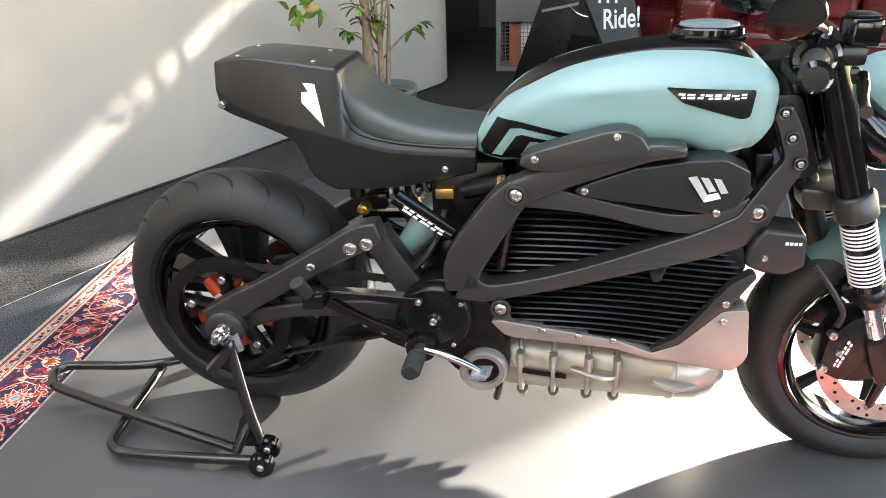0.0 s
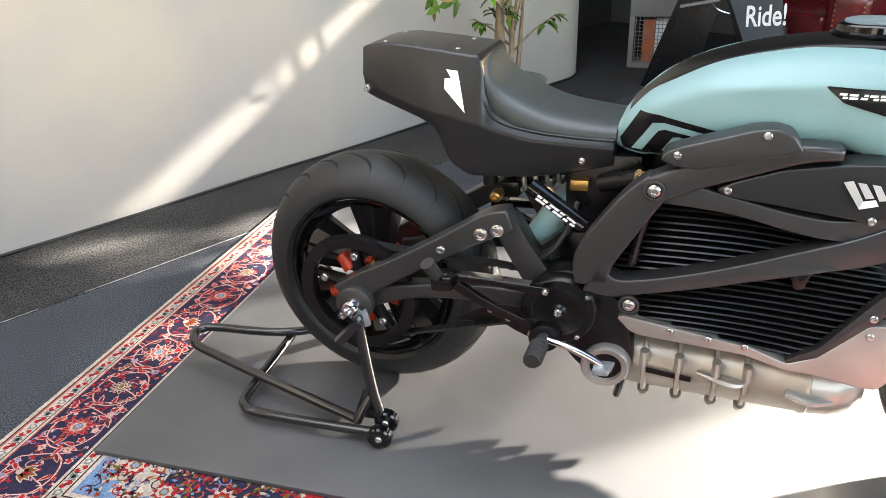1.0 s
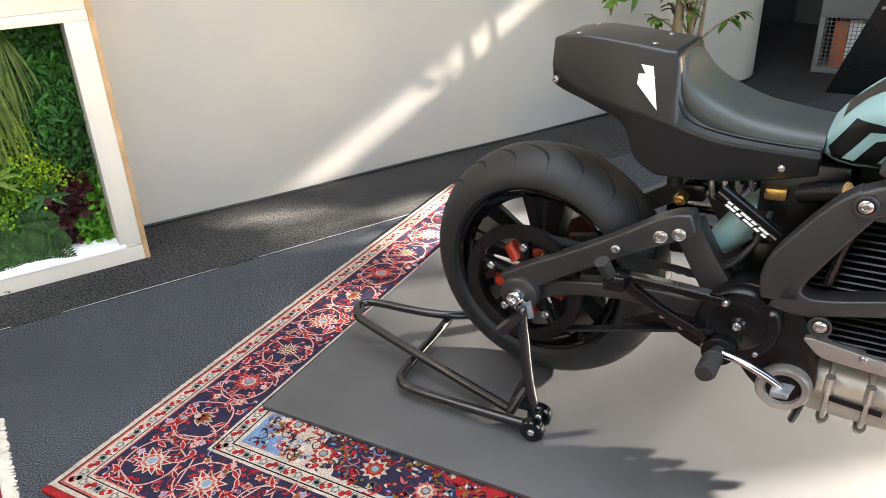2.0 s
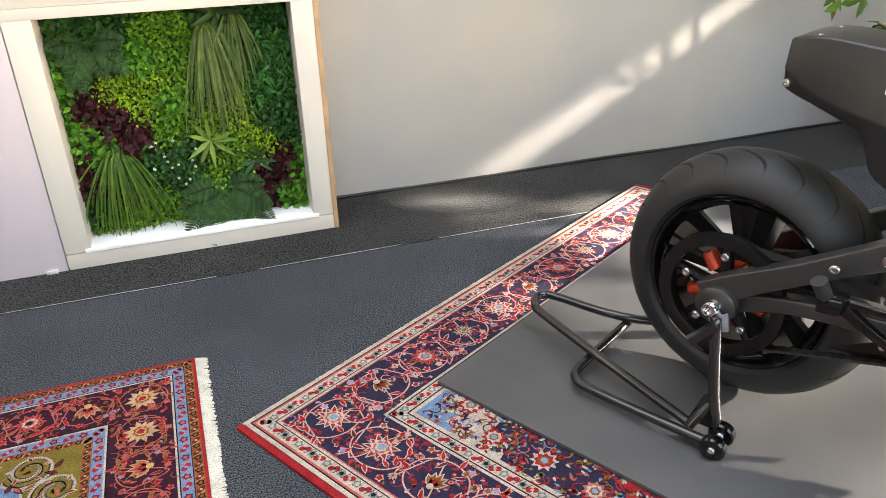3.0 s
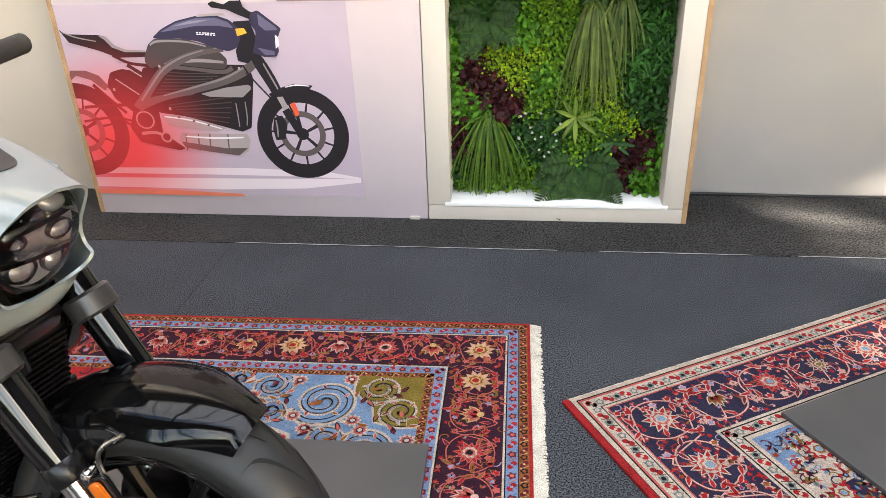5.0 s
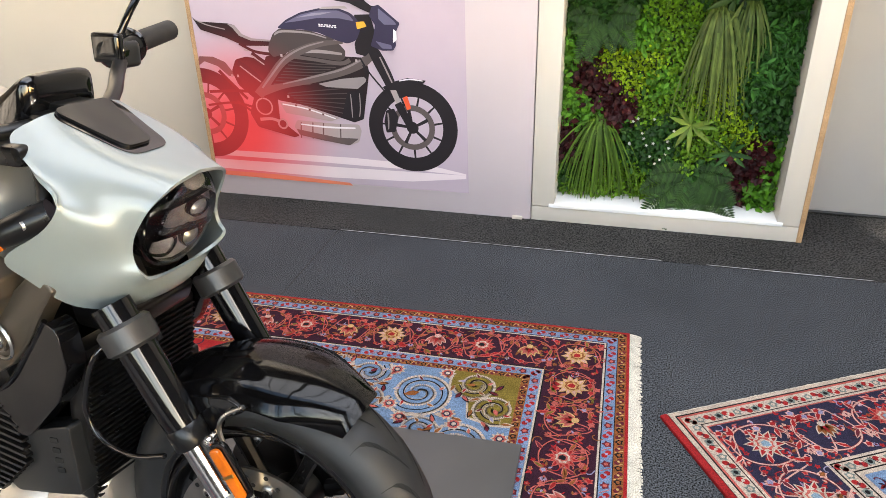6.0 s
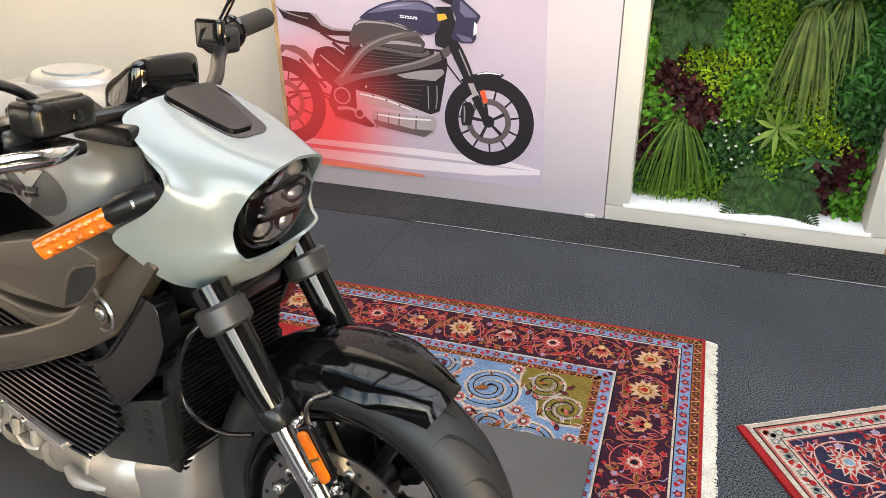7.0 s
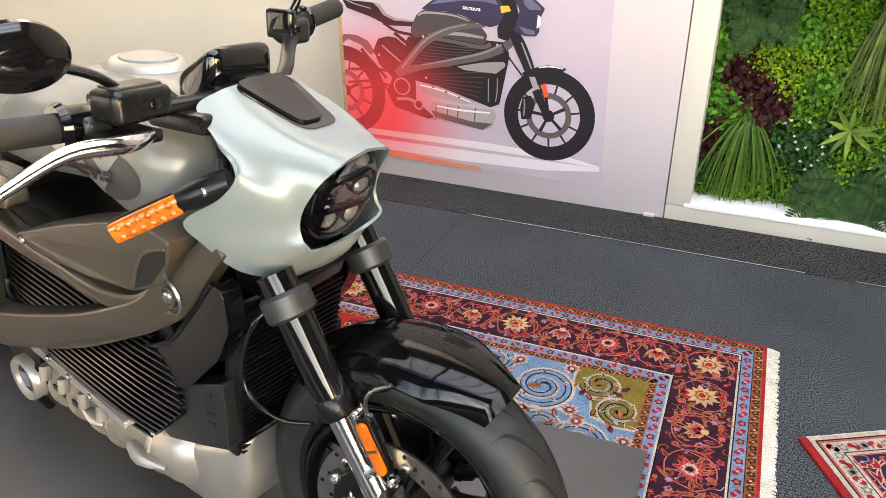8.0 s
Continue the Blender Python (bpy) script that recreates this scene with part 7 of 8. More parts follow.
for k, (y, z, w, h) in enumerate(((-0.030, 0.826, 0.046, 0.026), (0.030, 0.826, 0.046, 0.026), (-0.037, 0.792, 0.040, 0.026), (0.036, 0.790, 0.040, 0.026), (-0.022, 0.752, 0.036, 0.034), (0.024, 0.752, 0.036, 0.034))):
    cell = part("lamp_cell", moved(lathe([(0, 0.5), (0.006, 0.46), (0.012, 0.30), (0.014, 0.05)], (0, 0, 0), "x", 20), LAMP @ Matrix.Translation((1.322, y, z)) @ Matrix.Diagonal((1, w, h, 1))), M_LAMP, lamp, "faceted bright lamp cell")
    part("cell_rim", moved(lathe([(0.004, 0.5), (0.010, 0.52), (0.010, 0.46)], (0, 0, 0), "x", 20, closed=True), LAMP @ Matrix.Translation((1.322, y, z)) @ Matrix.Diagonal((1, w, h, 1))), M_GLOSS, lamp)
for z0, z1, tilt in ((0.806, 0.812, 0.012), (0.770, 0.777, -0.010)):
    part("bezel_bar", moved(plate([(-0.066, z0), (0.066, z0 + tilt), (0.066, z1 + tilt), (-0.066, z1)], 1.330, 1.342), LAMP @ Matrix(((0, 1, 0, 0), (1, 0, 0, 0), (0, 0, 1, 0), (0, 0, 0, 1)))), M_GLOSS, lamp)
part("lens", moved(lathe([(1.336, 0.0745), (1.346, 0.072), (1.354, 0.058), (1.358, 0.035), (1.360, 0.004)], (0, 0, 0.788), "x", 40), LAMP), M_GLASS, lamp, "clear domed lens")
lamp.children[-1].visible_shadow = False
ds = part("instrument_panel", moved(loft([(1.112, 0.890, 0.915, 0.048), (1.118, 0.884, 0.945, 0.060), (1.150, 0.890, 0.966, 0.066), (1.178, 0.908, 0.984, 0.066), (1.190, 0.930, 0.984, 0.060), (1.196, 0.945, 0.974, 0.050)], 36, 5.0), S2), M_GLOSS, bike2, "gloss black instrument screen")
part("screen_bracket", moved(box(1.185, 1.225, -0.03, 0.03, 0.915, 0.945, 0.006), S2), M_BLACK, ds)

FC, FR = (1.512, 0.293), 0.271
fend2 = part("front_fender", moved(fender(57, 138, 0.030, 0.086, FC[0], FC[1], 0.026, FR), SF2), M_GLOSS, bike2, "gloss black front fender", smooth=60)
for s in (-1, 1):
    part("fender_stay", moved(plate(rounded([(1.400, 0.545), (1.490, 0.560), (1.520, 0.545), (1.480, 0.520), (1.462, 0.480), (1.512, 0.395), (1.528, 0.360), (1.510, 0.352), (1.478, 0.398), (1.425, 0.480)], 0.010), s * 0.074, s * 0.090, 0.004), SF2), M_GLOSS, fend2, "gloss black fender stay")
    part("wire_guide", moved(tube([(1.520, s * 0.094, 0.556), (1.488, s * 0.096, 0.535), (1.478, s * 0.097, 0.505), (1.500, s * 0.097, 0.455), (1.545, s * 0.097, 0.365)], 0.0035, 8, 5), SF2), M_STEEL, fend2, "thin bright edge of the stay")
    for x, z in ((1.482, 0.512), (1.545, 0.418)):
        part("fender_bolt", moved(bolt((x, s * 0.128, z), 0.008, s, 0.012), SF2), M_CHROME, fend2)
    ry = s * 0.128
    rf = part("side_reflector", moved(plate(rounded([(1.483, 0.500), (1.499, 0.506), (1.541, 0.434), (1.526, 0.424)], 0.0085, 6), ry, ry + s * 0.008, 0.003), SF2), M_ORANGE, bike2, "amber side reflector")
    part("reflector_frame", moved(plate(rounded([(1.478, 0.503), (1.503, 0.513), (1.547, 0.432), (1.523, 0.417)], 0.011, 6), ry - s * 0.010, ry - s * 0.001, 0.003), SF2), M_GLOSS, rf)
    part("reflector_band", moved(plate([(1.505, 0.462), (1.521, 0.471), (1.5235, 0.467), (1.5075, 0.458)], ry + s * 0.0065, ry + s * 0.0086), SF2), M_BRASS, rf, smooth=0)

bar2 = part("handlebar", moved(tube([(1.13, -0.40, 0.910), (1.155, -0.28, 0.907), (1.165, -0.16, 0.910), (1.19, -0.06, 0.915), (1.19, 0.06, 0.915), (1.16, 0.13, 0.93), (1.11, 0.20, 0.955), (1.075, 0.27, 0.985), (1.05, 0.40, 1.0)], 0.0125, 12, 5), S2), M_BLACK, bike2, "black handlebar")
for s in (-1, 1):
    g0, g1 = (Vector((1.150, -0.285, 0.907)), Vector((1.125, -0.42, 0.910))) if s < 0 else (Vector((1.07, 0.285, 0.988)), Vector((1.045, 0.42, 1.002)))
    d = (g1 - g0).normalized()
    part("grip", moved(tube([g0, g1], 0.019, 16, 1), S2), M_RUBBER, bar2, "dark rubber grip")
    part("switch_housing", moved(tube([g0 - d * 0.075, g0 - d * 0.07, g0 - d * 0.012, g0 - d * 0.006, g0 + d * 0.004], [0.022, 0.028, 0.028, 0.032, 0.028], 18, 1), S2), M_GLOSS, bar2)
    part("switch_pod", moved(box(-0.024, 0.030, -0.026, 0.022, -0.030, 0.016, 0.012, 3), S2 @ Matrix.Translation(g0 - d * 0.040)), M_TAIL, bar2)
    part("switch_clamp", moved(box(-0.034, 0.026, -0.010, 0.010, -0.018, 0.034, 0.008, 3), S2 @ Matrix.Translation(g0 - d * 0.068)), M_GLOSS, bar2)
    part("switch_toggle", moved(box(-0.040, -0.022, -0.014, 0.014, -0.012, 0.004, 0.005, 2), S2 @ Matrix.Translation(g0 - d * 0.036)), M_GLOSS, bar2)
    for k in range(3):
        part("switch_button", moved(box(-0.006, 0.006, -0.005, 0.005, -0.004, 0.004, 0.002), S2 @ Matrix.Translation(g0 - d * (0.02 + 0.018 * k) + Vector((-0.030, 0, 0.012)))), M_GLOSS, bar2)
    if s > 0:
        continue
    p = g0 - d * 0.072 + Vector((0.035, 0, 0.012))
    mc = part("master_cylinder", moved(box(-0.028, 0.028, -0.045, 0.045, -0.016, 0.028, 0.014, 4), S2 @ Matrix.Translation(p + Vector((0.005, 0, 0.012)))), M_BLACK, bar2, "black fluid reservoir")
    part("reservoir_cap", moved(box(-0.018, 0.018, -0.034, 0.034, 0.027, 0.031, 0.002), S2 @ Matrix.Translation(p + Vector((0.005, 0, 0.012)))), M_EMBLEM, mc)
    part("sight_glass", moved(lathe([(0.0, 0.008), (0.003, 0.008), (0.004, 0.006)], tuple(p + Vector((0.033, 0.012, 0.018))), "x", 18), S2), M_GLOSS, mc)
    part("perch", moved(box(-0.025, 0.030, -0.04, 0.04, -0.032, -0.014, 0.006), S2 @ Matrix.Translation(p + Vector((0.005, -s * -0.02, 0.0)))), M_BLACK, mc)
    part("lever", moved(tube([p + Vector((0.03, s * 0.0, -0.020)), p + Vector((0.050, s * 0.05, -0.018)), p + Vector((0.036, s * 0.12, -0.018)), p + Vector((0.02, s * 0.19, -0.048)), p + Vector((0.012, s * 0.228, -0.068))], [0.010, 0.012, 0.010, 0.0075, 0.006], 12, 5), S2), M_CHROME, bar2, "polished alloy lever")
    part("lever_ball", moved(lathe([(-0.009, 0.003), (-0.006, 0.007), (0, 0.0095), (0.006, 0.007), (0.009, 0.003)], tuple(p + Vector((0.011, s * 0.234, -0.070))), "y", 14), S2), M_CHROME, bar2)
    ms = p + Vector((0.0, s * 0.005, 0.03))
    mi = part("mirror", moved(tube([ms, ms + Vector((0.015, s * 0.05, 0.030)), ms + Vector((0.05, s * 0.125, 0.055)), ms + Vector((0.065, s * 0.155, 0.060))], 0.0065, 10, 5), S2), M_GLOSS, bike2, "mirror on a black stem")
    head = lathe([(-0.024, 0.020), (-0.020, 0.045), (-0.008, 0.066), (0.004, 0.070), (0.010, 0.066)], (0, 0, 0), "x", 36)
    bmesh.ops.scale(head, vec=(-0.62, 0.78, 0.52), verts=head.verts)
    hm = S2 @ Matrix.Translation(ms + Vector((0.075, s * 0.175, 0.072))) @ Matrix.Rotation(radians(6 * s), 4, "Z")
    part("mirror_shell", moved(head, hm), M_GLOSS, mi, "rounded black mirror shell")
    g = lathe([(-0.0112, 0.062), (-0.0112, 0.005)], (0, 0, 0), "x", 36)
    bmesh.ops.scale(g, vec=(0.62, 0.78, 0.52), verts=g.verts)
    part("mirror_glass", moved(g, hm), M_MIRROR, mi)
mi = part("mirror", moved(tube([(1.07, 0.24, 0.985), (1.09, 0.27, 1.05), (1.10, 0.33, 1.12)], 0.0065, 10, 4), S2), M_GLOSS, bike2, "mirror on a black stem")
part("mirror_shell", moved(loft([(-0.012, -0.03, 0.03, 0.05), (0.0, -0.04, 0.04, 0.065), (0.010, -0.038, 0.038, 0.062)], 28, 2.6), S2 @ Matrix.Translation((1.10, 0.36, 1.14))), M_TAIL, mi)
part("brake_line", moved(tube([(1.165, -0.13, 0.935), (1.185, -0.10, 0.90), (1.20, -0.06, 0.87), (1.22, -0.02, 0.85)], 0.006, 8, 5), S2), M_CABLE, bike2)
part("bar_clamp", moved(box(1.165, 1.215, -0.06, 0.06, 0.885, 0.935, 0.012), S2), M_BLACK, bike2)
ss = part("side_stand", tube([(0.52, 0.17, 0.18), (0.50, 0.235, 0.06), (0.495, 0.25, 0.035)], [0.014, 0.012, 0.014], 12, 2), M_BLACK, bike2, "black side stand")
part("stand_foot", box(0.465, 0.525, 0.225, 0.275, 0.036, 0.044, 0.003), M_BLACK, ss)
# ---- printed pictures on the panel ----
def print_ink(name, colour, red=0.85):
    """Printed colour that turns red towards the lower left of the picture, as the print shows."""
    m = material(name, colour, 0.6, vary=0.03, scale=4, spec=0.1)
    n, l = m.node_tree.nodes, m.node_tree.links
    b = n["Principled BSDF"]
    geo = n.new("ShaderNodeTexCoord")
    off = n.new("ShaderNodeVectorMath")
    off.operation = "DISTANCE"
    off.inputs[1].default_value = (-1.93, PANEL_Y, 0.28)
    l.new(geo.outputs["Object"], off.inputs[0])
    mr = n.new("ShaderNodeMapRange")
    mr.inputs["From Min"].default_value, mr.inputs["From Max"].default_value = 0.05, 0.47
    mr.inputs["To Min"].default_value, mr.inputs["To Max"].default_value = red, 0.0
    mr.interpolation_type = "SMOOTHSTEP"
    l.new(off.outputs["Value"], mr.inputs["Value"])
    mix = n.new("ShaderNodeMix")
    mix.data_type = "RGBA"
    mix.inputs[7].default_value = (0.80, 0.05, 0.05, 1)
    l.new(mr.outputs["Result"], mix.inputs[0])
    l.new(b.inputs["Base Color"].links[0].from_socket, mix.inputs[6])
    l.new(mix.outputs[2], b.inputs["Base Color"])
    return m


K0, KX, KZ = 0.600, -2.084, 0.155
poster = thing("printed_picture", "printed picture of a dark motorcycle on a lilac ground", "poster")
pk = lambda x, z: (KX + K0 * x, KZ + K0 * z)
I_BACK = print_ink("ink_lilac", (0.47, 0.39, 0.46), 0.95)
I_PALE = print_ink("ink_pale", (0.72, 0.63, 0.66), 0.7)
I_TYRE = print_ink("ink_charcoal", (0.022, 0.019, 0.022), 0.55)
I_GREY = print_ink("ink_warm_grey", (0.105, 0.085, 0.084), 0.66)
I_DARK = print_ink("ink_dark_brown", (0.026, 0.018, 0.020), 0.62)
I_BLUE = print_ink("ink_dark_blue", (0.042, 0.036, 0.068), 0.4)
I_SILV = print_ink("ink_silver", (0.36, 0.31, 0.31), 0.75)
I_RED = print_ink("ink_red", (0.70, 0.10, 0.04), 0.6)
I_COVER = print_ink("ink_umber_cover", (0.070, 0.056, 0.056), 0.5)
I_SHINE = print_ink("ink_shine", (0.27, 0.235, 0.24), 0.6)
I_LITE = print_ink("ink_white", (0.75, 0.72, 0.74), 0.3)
level = [0]


def ink(name, pts, mat, clip=True):
    level[0] += 1
    bm = bmesh.new()
    y = PANEL_Y - 0.0006 - 0.00004 * level[0]
    bm.faces.new([bm.verts.new((max(PX0 + 0.019, x) if clip else x, y, z)) for x, z in pts])
    return part(name, bm, mat, poster, smooth=0)


def disc_pts(x, z, r, n=40, sx=1.0):
    return [pk(x + r * sx * math.cos(2 * math.pi * i / n), z + r * math.sin(2 * math.pi * i / n)) for i in range(n)]


ink("ground", [(PX0 + 0.019, 0.090), (-0.968, 0.090), (-0.980, 0.832), (PX0 + 0.019, 0.832)], I_BACK)
ink("podium", [(PX0 + 0.019, 0.118), (-1.55, 0.112), (-1.20, 0.122), (-0.978, 0.150), (-0.978, 0.170), (-1.12, 0.195), (-1.45, 0.205), (PX0 + 0.019, 0.200)], I_PALE)
ink("podium_shadow", [(PX0 + 0.019, 0.158), (-1.5, 0.160), (-1.2, 0.163), (-0.98, 0.164), (-1.2, 0.172), (-1.6, 0.176), (PX0 + 0.019, 0.176)], I_BACK)
for x, R_, name in ((0.0, RR, "rear"), (WB, RF, "front")):
    ink("wheel_shape", disc_pts(x, R_ + 0.02, R_, 48), I_TYRE)
    ink("rim_opening", disc_pts(x, R_ + 0.02, R_ * 0.68, 40), I_BACK)
    for k in range(11):
        a = 2 * math.pi * k / 11 + 0.2
        c, s = math.cos(a), math.sin(a)
        o = R_ + 0.02
        ink("spoke_shape", [pk(x + c * 0.03 - s * 0.008, o + s * 0.03 + c * 0.008), pk(x + c * R_ * 0.68 - s * 0.006, o + s * R_ * 0.68 + c * 0.006), pk(x + c * R_ * 0.68 + s * 0.006, o + s * R_ * 0.68 - c * 0.006), pk(x + c * 0.03 + s * 0.012, o + s * 0.03 - c * 0.012)], I_TYRE)
    ink("disc_shape", disc_pts(x, R_ + 0.02, 0.150, 32), I_GREY)
    ink("disc_inner", disc_pts(x, R_ + 0.02, 0.112, 32), I_BACK)
    for k in range(5):
        a = 2 * math.pi * k / 5 + 0.5
        ink("carrier_shape", [pk(x + math.cos(a + q) * r, R_ + 0.02 + math.sin(a + q) * r) for r, q in ((0.03, -0.3), (0.118, -0.10), (0.118, 0.10), (0.03, 0.3))], I_TYRE)
    ink("hub_shape", disc_pts(x, R_ + 0.02, 0.04, 24), I_TYRE)
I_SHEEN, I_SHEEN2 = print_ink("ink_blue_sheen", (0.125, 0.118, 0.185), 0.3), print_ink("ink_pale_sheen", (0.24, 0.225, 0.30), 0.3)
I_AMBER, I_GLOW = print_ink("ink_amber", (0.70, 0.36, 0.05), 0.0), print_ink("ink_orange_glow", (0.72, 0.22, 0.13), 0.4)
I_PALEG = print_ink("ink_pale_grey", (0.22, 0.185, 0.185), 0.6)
ink("rear_guard", rounded([(-2.130, 0.576), (-2.072, 0.592), (-2.013, 0.592), (-1.963, 0.573), (-1.924, 0.521), (-1.953, 0.516), (-1.998, 0.555), (-2.053, 0.572), (-2.136, 0.554)], 0.005), I_GREY)
ink("clutter_shape", rounded([(-1.915, 0.585), (-1.867, 0.598), (-1.764, 0.585), (-1.794, 0.450), (-1.850, 0.427), (-1.917, 0.483), (-1.938, 0.538)], 0.010), I_DARK)
ink("arm_shape", ribbon([(-2.054, 0.449, 0.0059), (-1.935, 0.458, 0.0058), (-1.831, 0.459, 0.0069)], 4), I_DARK)
ink("arm_shape", ribbon([(-1.996, 0.538, 0.0069), (-1.950, 0.490, 0.0069), (-1.884, 0.427, 0.0058)], 4), I_DARK)
ink("arm_shape", ribbon([(-2.069, 0.392, 0.0047), (-1.947, 0.409, 0.0047), (-1.857, 0.393, 0.0047)], 4), I_DARK)
ink("arm_shape", ribbon([(-1.934, 0.416, 0.0047), (-1.873, 0.377, 0.0047)], 4), I_DARK)
ink("shock_shape", ribbon([(-1.907, 0.573, 0.0114), (-1.851, 0.538, 0.0114), (-1.810, 0.499, 0.0091)], 4), I_TYRE)
ink("shock_shape", ribbon([(-1.840, 0.613, 0.0067), (-1.791, 0.581, 0.0068), (-1.768, 0.564, 0.0068)], 4), I_TYRE)
ink("shine_line", ribbon([(-1.899, 0.560, 0.0023), (-1.854, 0.527, 0.0027), (-1.815, 0.499, 0.0023)], 4), I_SILV)
ink("shine_line", ribbon([(-1.872, 0.624, 0.0023), (-1.805, 0.619, 0.0027), (-1.735, 0.615, 0.0022)], 4), I_SILV)
ink("shine_line", ribbon([(-1.849, 0.607, 0.0023), (-1.770, 0.555, 0.0027)], 4), I_SILV)
ink("battery_shape", rounded([(-1.782, 0.602), (-1.671, 0.619), (-1.366, 0.611), (-1.354, 0.559), (-1.389, 0.371), (-1.428, 0.355), (-1.645, 0.415), (-1.745, 0.428), (-1.817, 0.468)], 0.010), I_DARK)
ink("fin_line", ribbon([(-1.678, 0.585, 0.0018), (-1.590, 0.580, 0.0018), (-1.469, 0.580, 0.0018)], 4), I_COVER)
ink("fin_line", ribbon([(-1.690, 0.572, 0.0018), (-1.592, 0.569, 0.0018), (-1.490, 0.570, 0.0018)], 4), I_COVER)
ink("fin_line", ribbon([(-1.702, 0.559, 0.0018), (-1.595, 0.557, 0.0018), (-1.512, 0.561, 0.0018)], 4), I_COVER)
ink("fin_line", ribbon([(-1.713, 0.546, 0.0018), (-1.597, 0.546, 0.0018), (-1.534, 0.551, 0.0018)], 4), I_COVER)
ink("fin_line", ribbon([(-1.725, 0.533, 0.0018), (-1.599, 0.534, 0.0018), (-1.555, 0.541, 0.0018)], 4), I_COVER)
ink("fin_line", ribbon([(-1.737, 0.520, 0.0018), (-1.601, 0.523, 0.0018), (-1.577, 0.531, 0.0018)], 4), I_COVER)
ink("fin_line", ribbon([(-1.749, 0.507, 0.0018), (-1.604, 0.511, 0.0018), (-1.599, 0.521, 0.0018)], 4), I_COVER)
ink("fin_line", ribbon([(-1.761, 0.494, 0.0018), (-1.606, 0.499, 0.0018), (-1.621, 0.511, 0.0018)], 4), I_COVER)
ink("fin_line", ribbon([(-1.705, 0.459, 0.0018), (-1.565, 0.477, 0.0018), (-1.417, 0.495, 0.0018)], 4), I_COVER)
ink("fin_line", ribbon([(-1.693, 0.450, 0.0018), (-1.559, 0.462, 0.0018), (-1.420, 0.473, 0.0018)], 4), I_COVER)
ink("fin_line", ribbon([(-1.681, 0.441, 0.0018), (-1.553, 0.446, 0.0018), (-1.424, 0.451, 0.0018)], 4), I_COVER)
ink("fin_line", ribbon([(-1.669, 0.432, 0.0018), (-1.546, 0.431, 0.0018), (-1.427, 0.429, 0.0018)], 4), I_COVER)
ink("fin_line", ribbon([(-1.657, 0.424, 0.0018), (-1.540, 0.415, 0.0018), (-1.431, 0.407, 0.0018)], 4), I_COVER)
ink("fin_line", ribbon([(-1.645, 0.415, 0.0018), (-1.534, 0.399, 0.0018), (-1.434, 0.384, 0.0018)], 4), I_COVER)
ink("shroud_shape", rounded([(-1.569, 0.503), (-1.467, 0.527), (-1.377, 0.538), (-1.364, 0.525), (-1.406, 0.490), (-1.535, 0.492)], 0.004), I_SHINE)
ink("shroud_dark", rounded([(-1.449, 0.477), (-1.384, 0.490), (-1.389, 0.371), (-1.428, 0.355), (-1.482, 0.370)], 0.004), I_TYRE)
ink("shine_line", ribbon([(-1.437, 0.468, 0.0018), (-1.436, 0.418, 0.0022), (-1.436, 0.375, 0.0018)], 4), I_SHINE)
ink("shine_line", ribbon([(-1.400, 0.473, 0.0018), (-1.400, 0.418, 0.0022), (-1.406, 0.380, 0.0018)], 4), I_SHINE)
ink("belly_shape", rounded([(-1.745, 0.421), (-1.698, 0.423), (-1.612, 0.406), (-1.489, 0.370), (-1.528, 0.354), (-1.721, 0.378)], 0.004), I_SILV)
ink("shine_line", ribbon([(-1.732, 0.414, 0.0023), (-1.625, 0.399, 0.0027), (-1.508, 0.366, 0.0023)], 4), I_LITE)
ink("bolt_shape", ribbon([(-1.678, 0.412, 0.0037), (-1.669, 0.411, 0.0037)], 4), I_GREY)
ink("bolt_shape", ribbon([(-1.621, 0.397, 0.0037), (-1.612, 0.395, 0.0037)], 4), I_GREY)
ink("bolt_shape", ribbon([(-1.564, 0.381, 0.0037), (-1.556, 0.380, 0.0037)], 4), I_GREY)
ink("motor_shape", rounded([(-1.676, 0.351), (-1.498, 0.345), (-1.411, 0.348), (-1.401, 0.323), (-1.415, 0.275), (-1.457, 0.258), (-1.575, 0.273), (-1.670, 0.289), (-1.691, 0.323)], 0.008), I_SILV)
ink("motor_shade", rounded([(-1.683, 0.314), (-1.507, 0.288), (-1.415, 0.289), (-1.457, 0.258), (-1.575, 0.273), (-1.670, 0.289)], 0.006), I_GREY)
ink("motor_line", ribbon([(-1.659, 0.344, 0.0023), (-1.663, 0.310, 0.0028), (-1.665, 0.277, 0.0023)], 4), I_GREY)
ink("motor_line", ribbon([(-1.608, 0.345, 0.0023), (-1.612, 0.310, 0.0028), (-1.614, 0.277, 0.0023)], 4), I_GREY)
ink("motor_line", ribbon([(-1.562, 0.345, 0.0023), (-1.566, 0.310, 0.0028), (-1.567, 0.278, 0.0023)], 4), I_GREY)
ink("motor_line", ribbon([(-1.489, 0.345, 0.0023), (-1.492, 0.311, 0.0028), (-1.493, 0.279, 0.0023)], 4), I_GREY)
ink("shine_line", ribbon([(-1.661, 0.335, 0.0023), (-1.546, 0.329, 0.0037), (-1.427, 0.332, 0.0027)], 4), I_LITE)
ink("gear_case", rounded([(-1.849, 0.450), (-1.790, 0.468), (-1.750, 0.439), (-1.751, 0.348), (-1.670, 0.286), (-1.695, 0.277), (-1.852, 0.313), (-1.881, 0.370)], 0.010), I_DARK)
for q, colour in ((0.036, I_SILV), (0.030, I_DARK)):
    ink("gear_ring", [(-1.814 + q * 1.05 * math.cos(a), 0.400 + q * math.sin(a)) for a in [math.pi * i / 18 for i in range(36)]], colour)
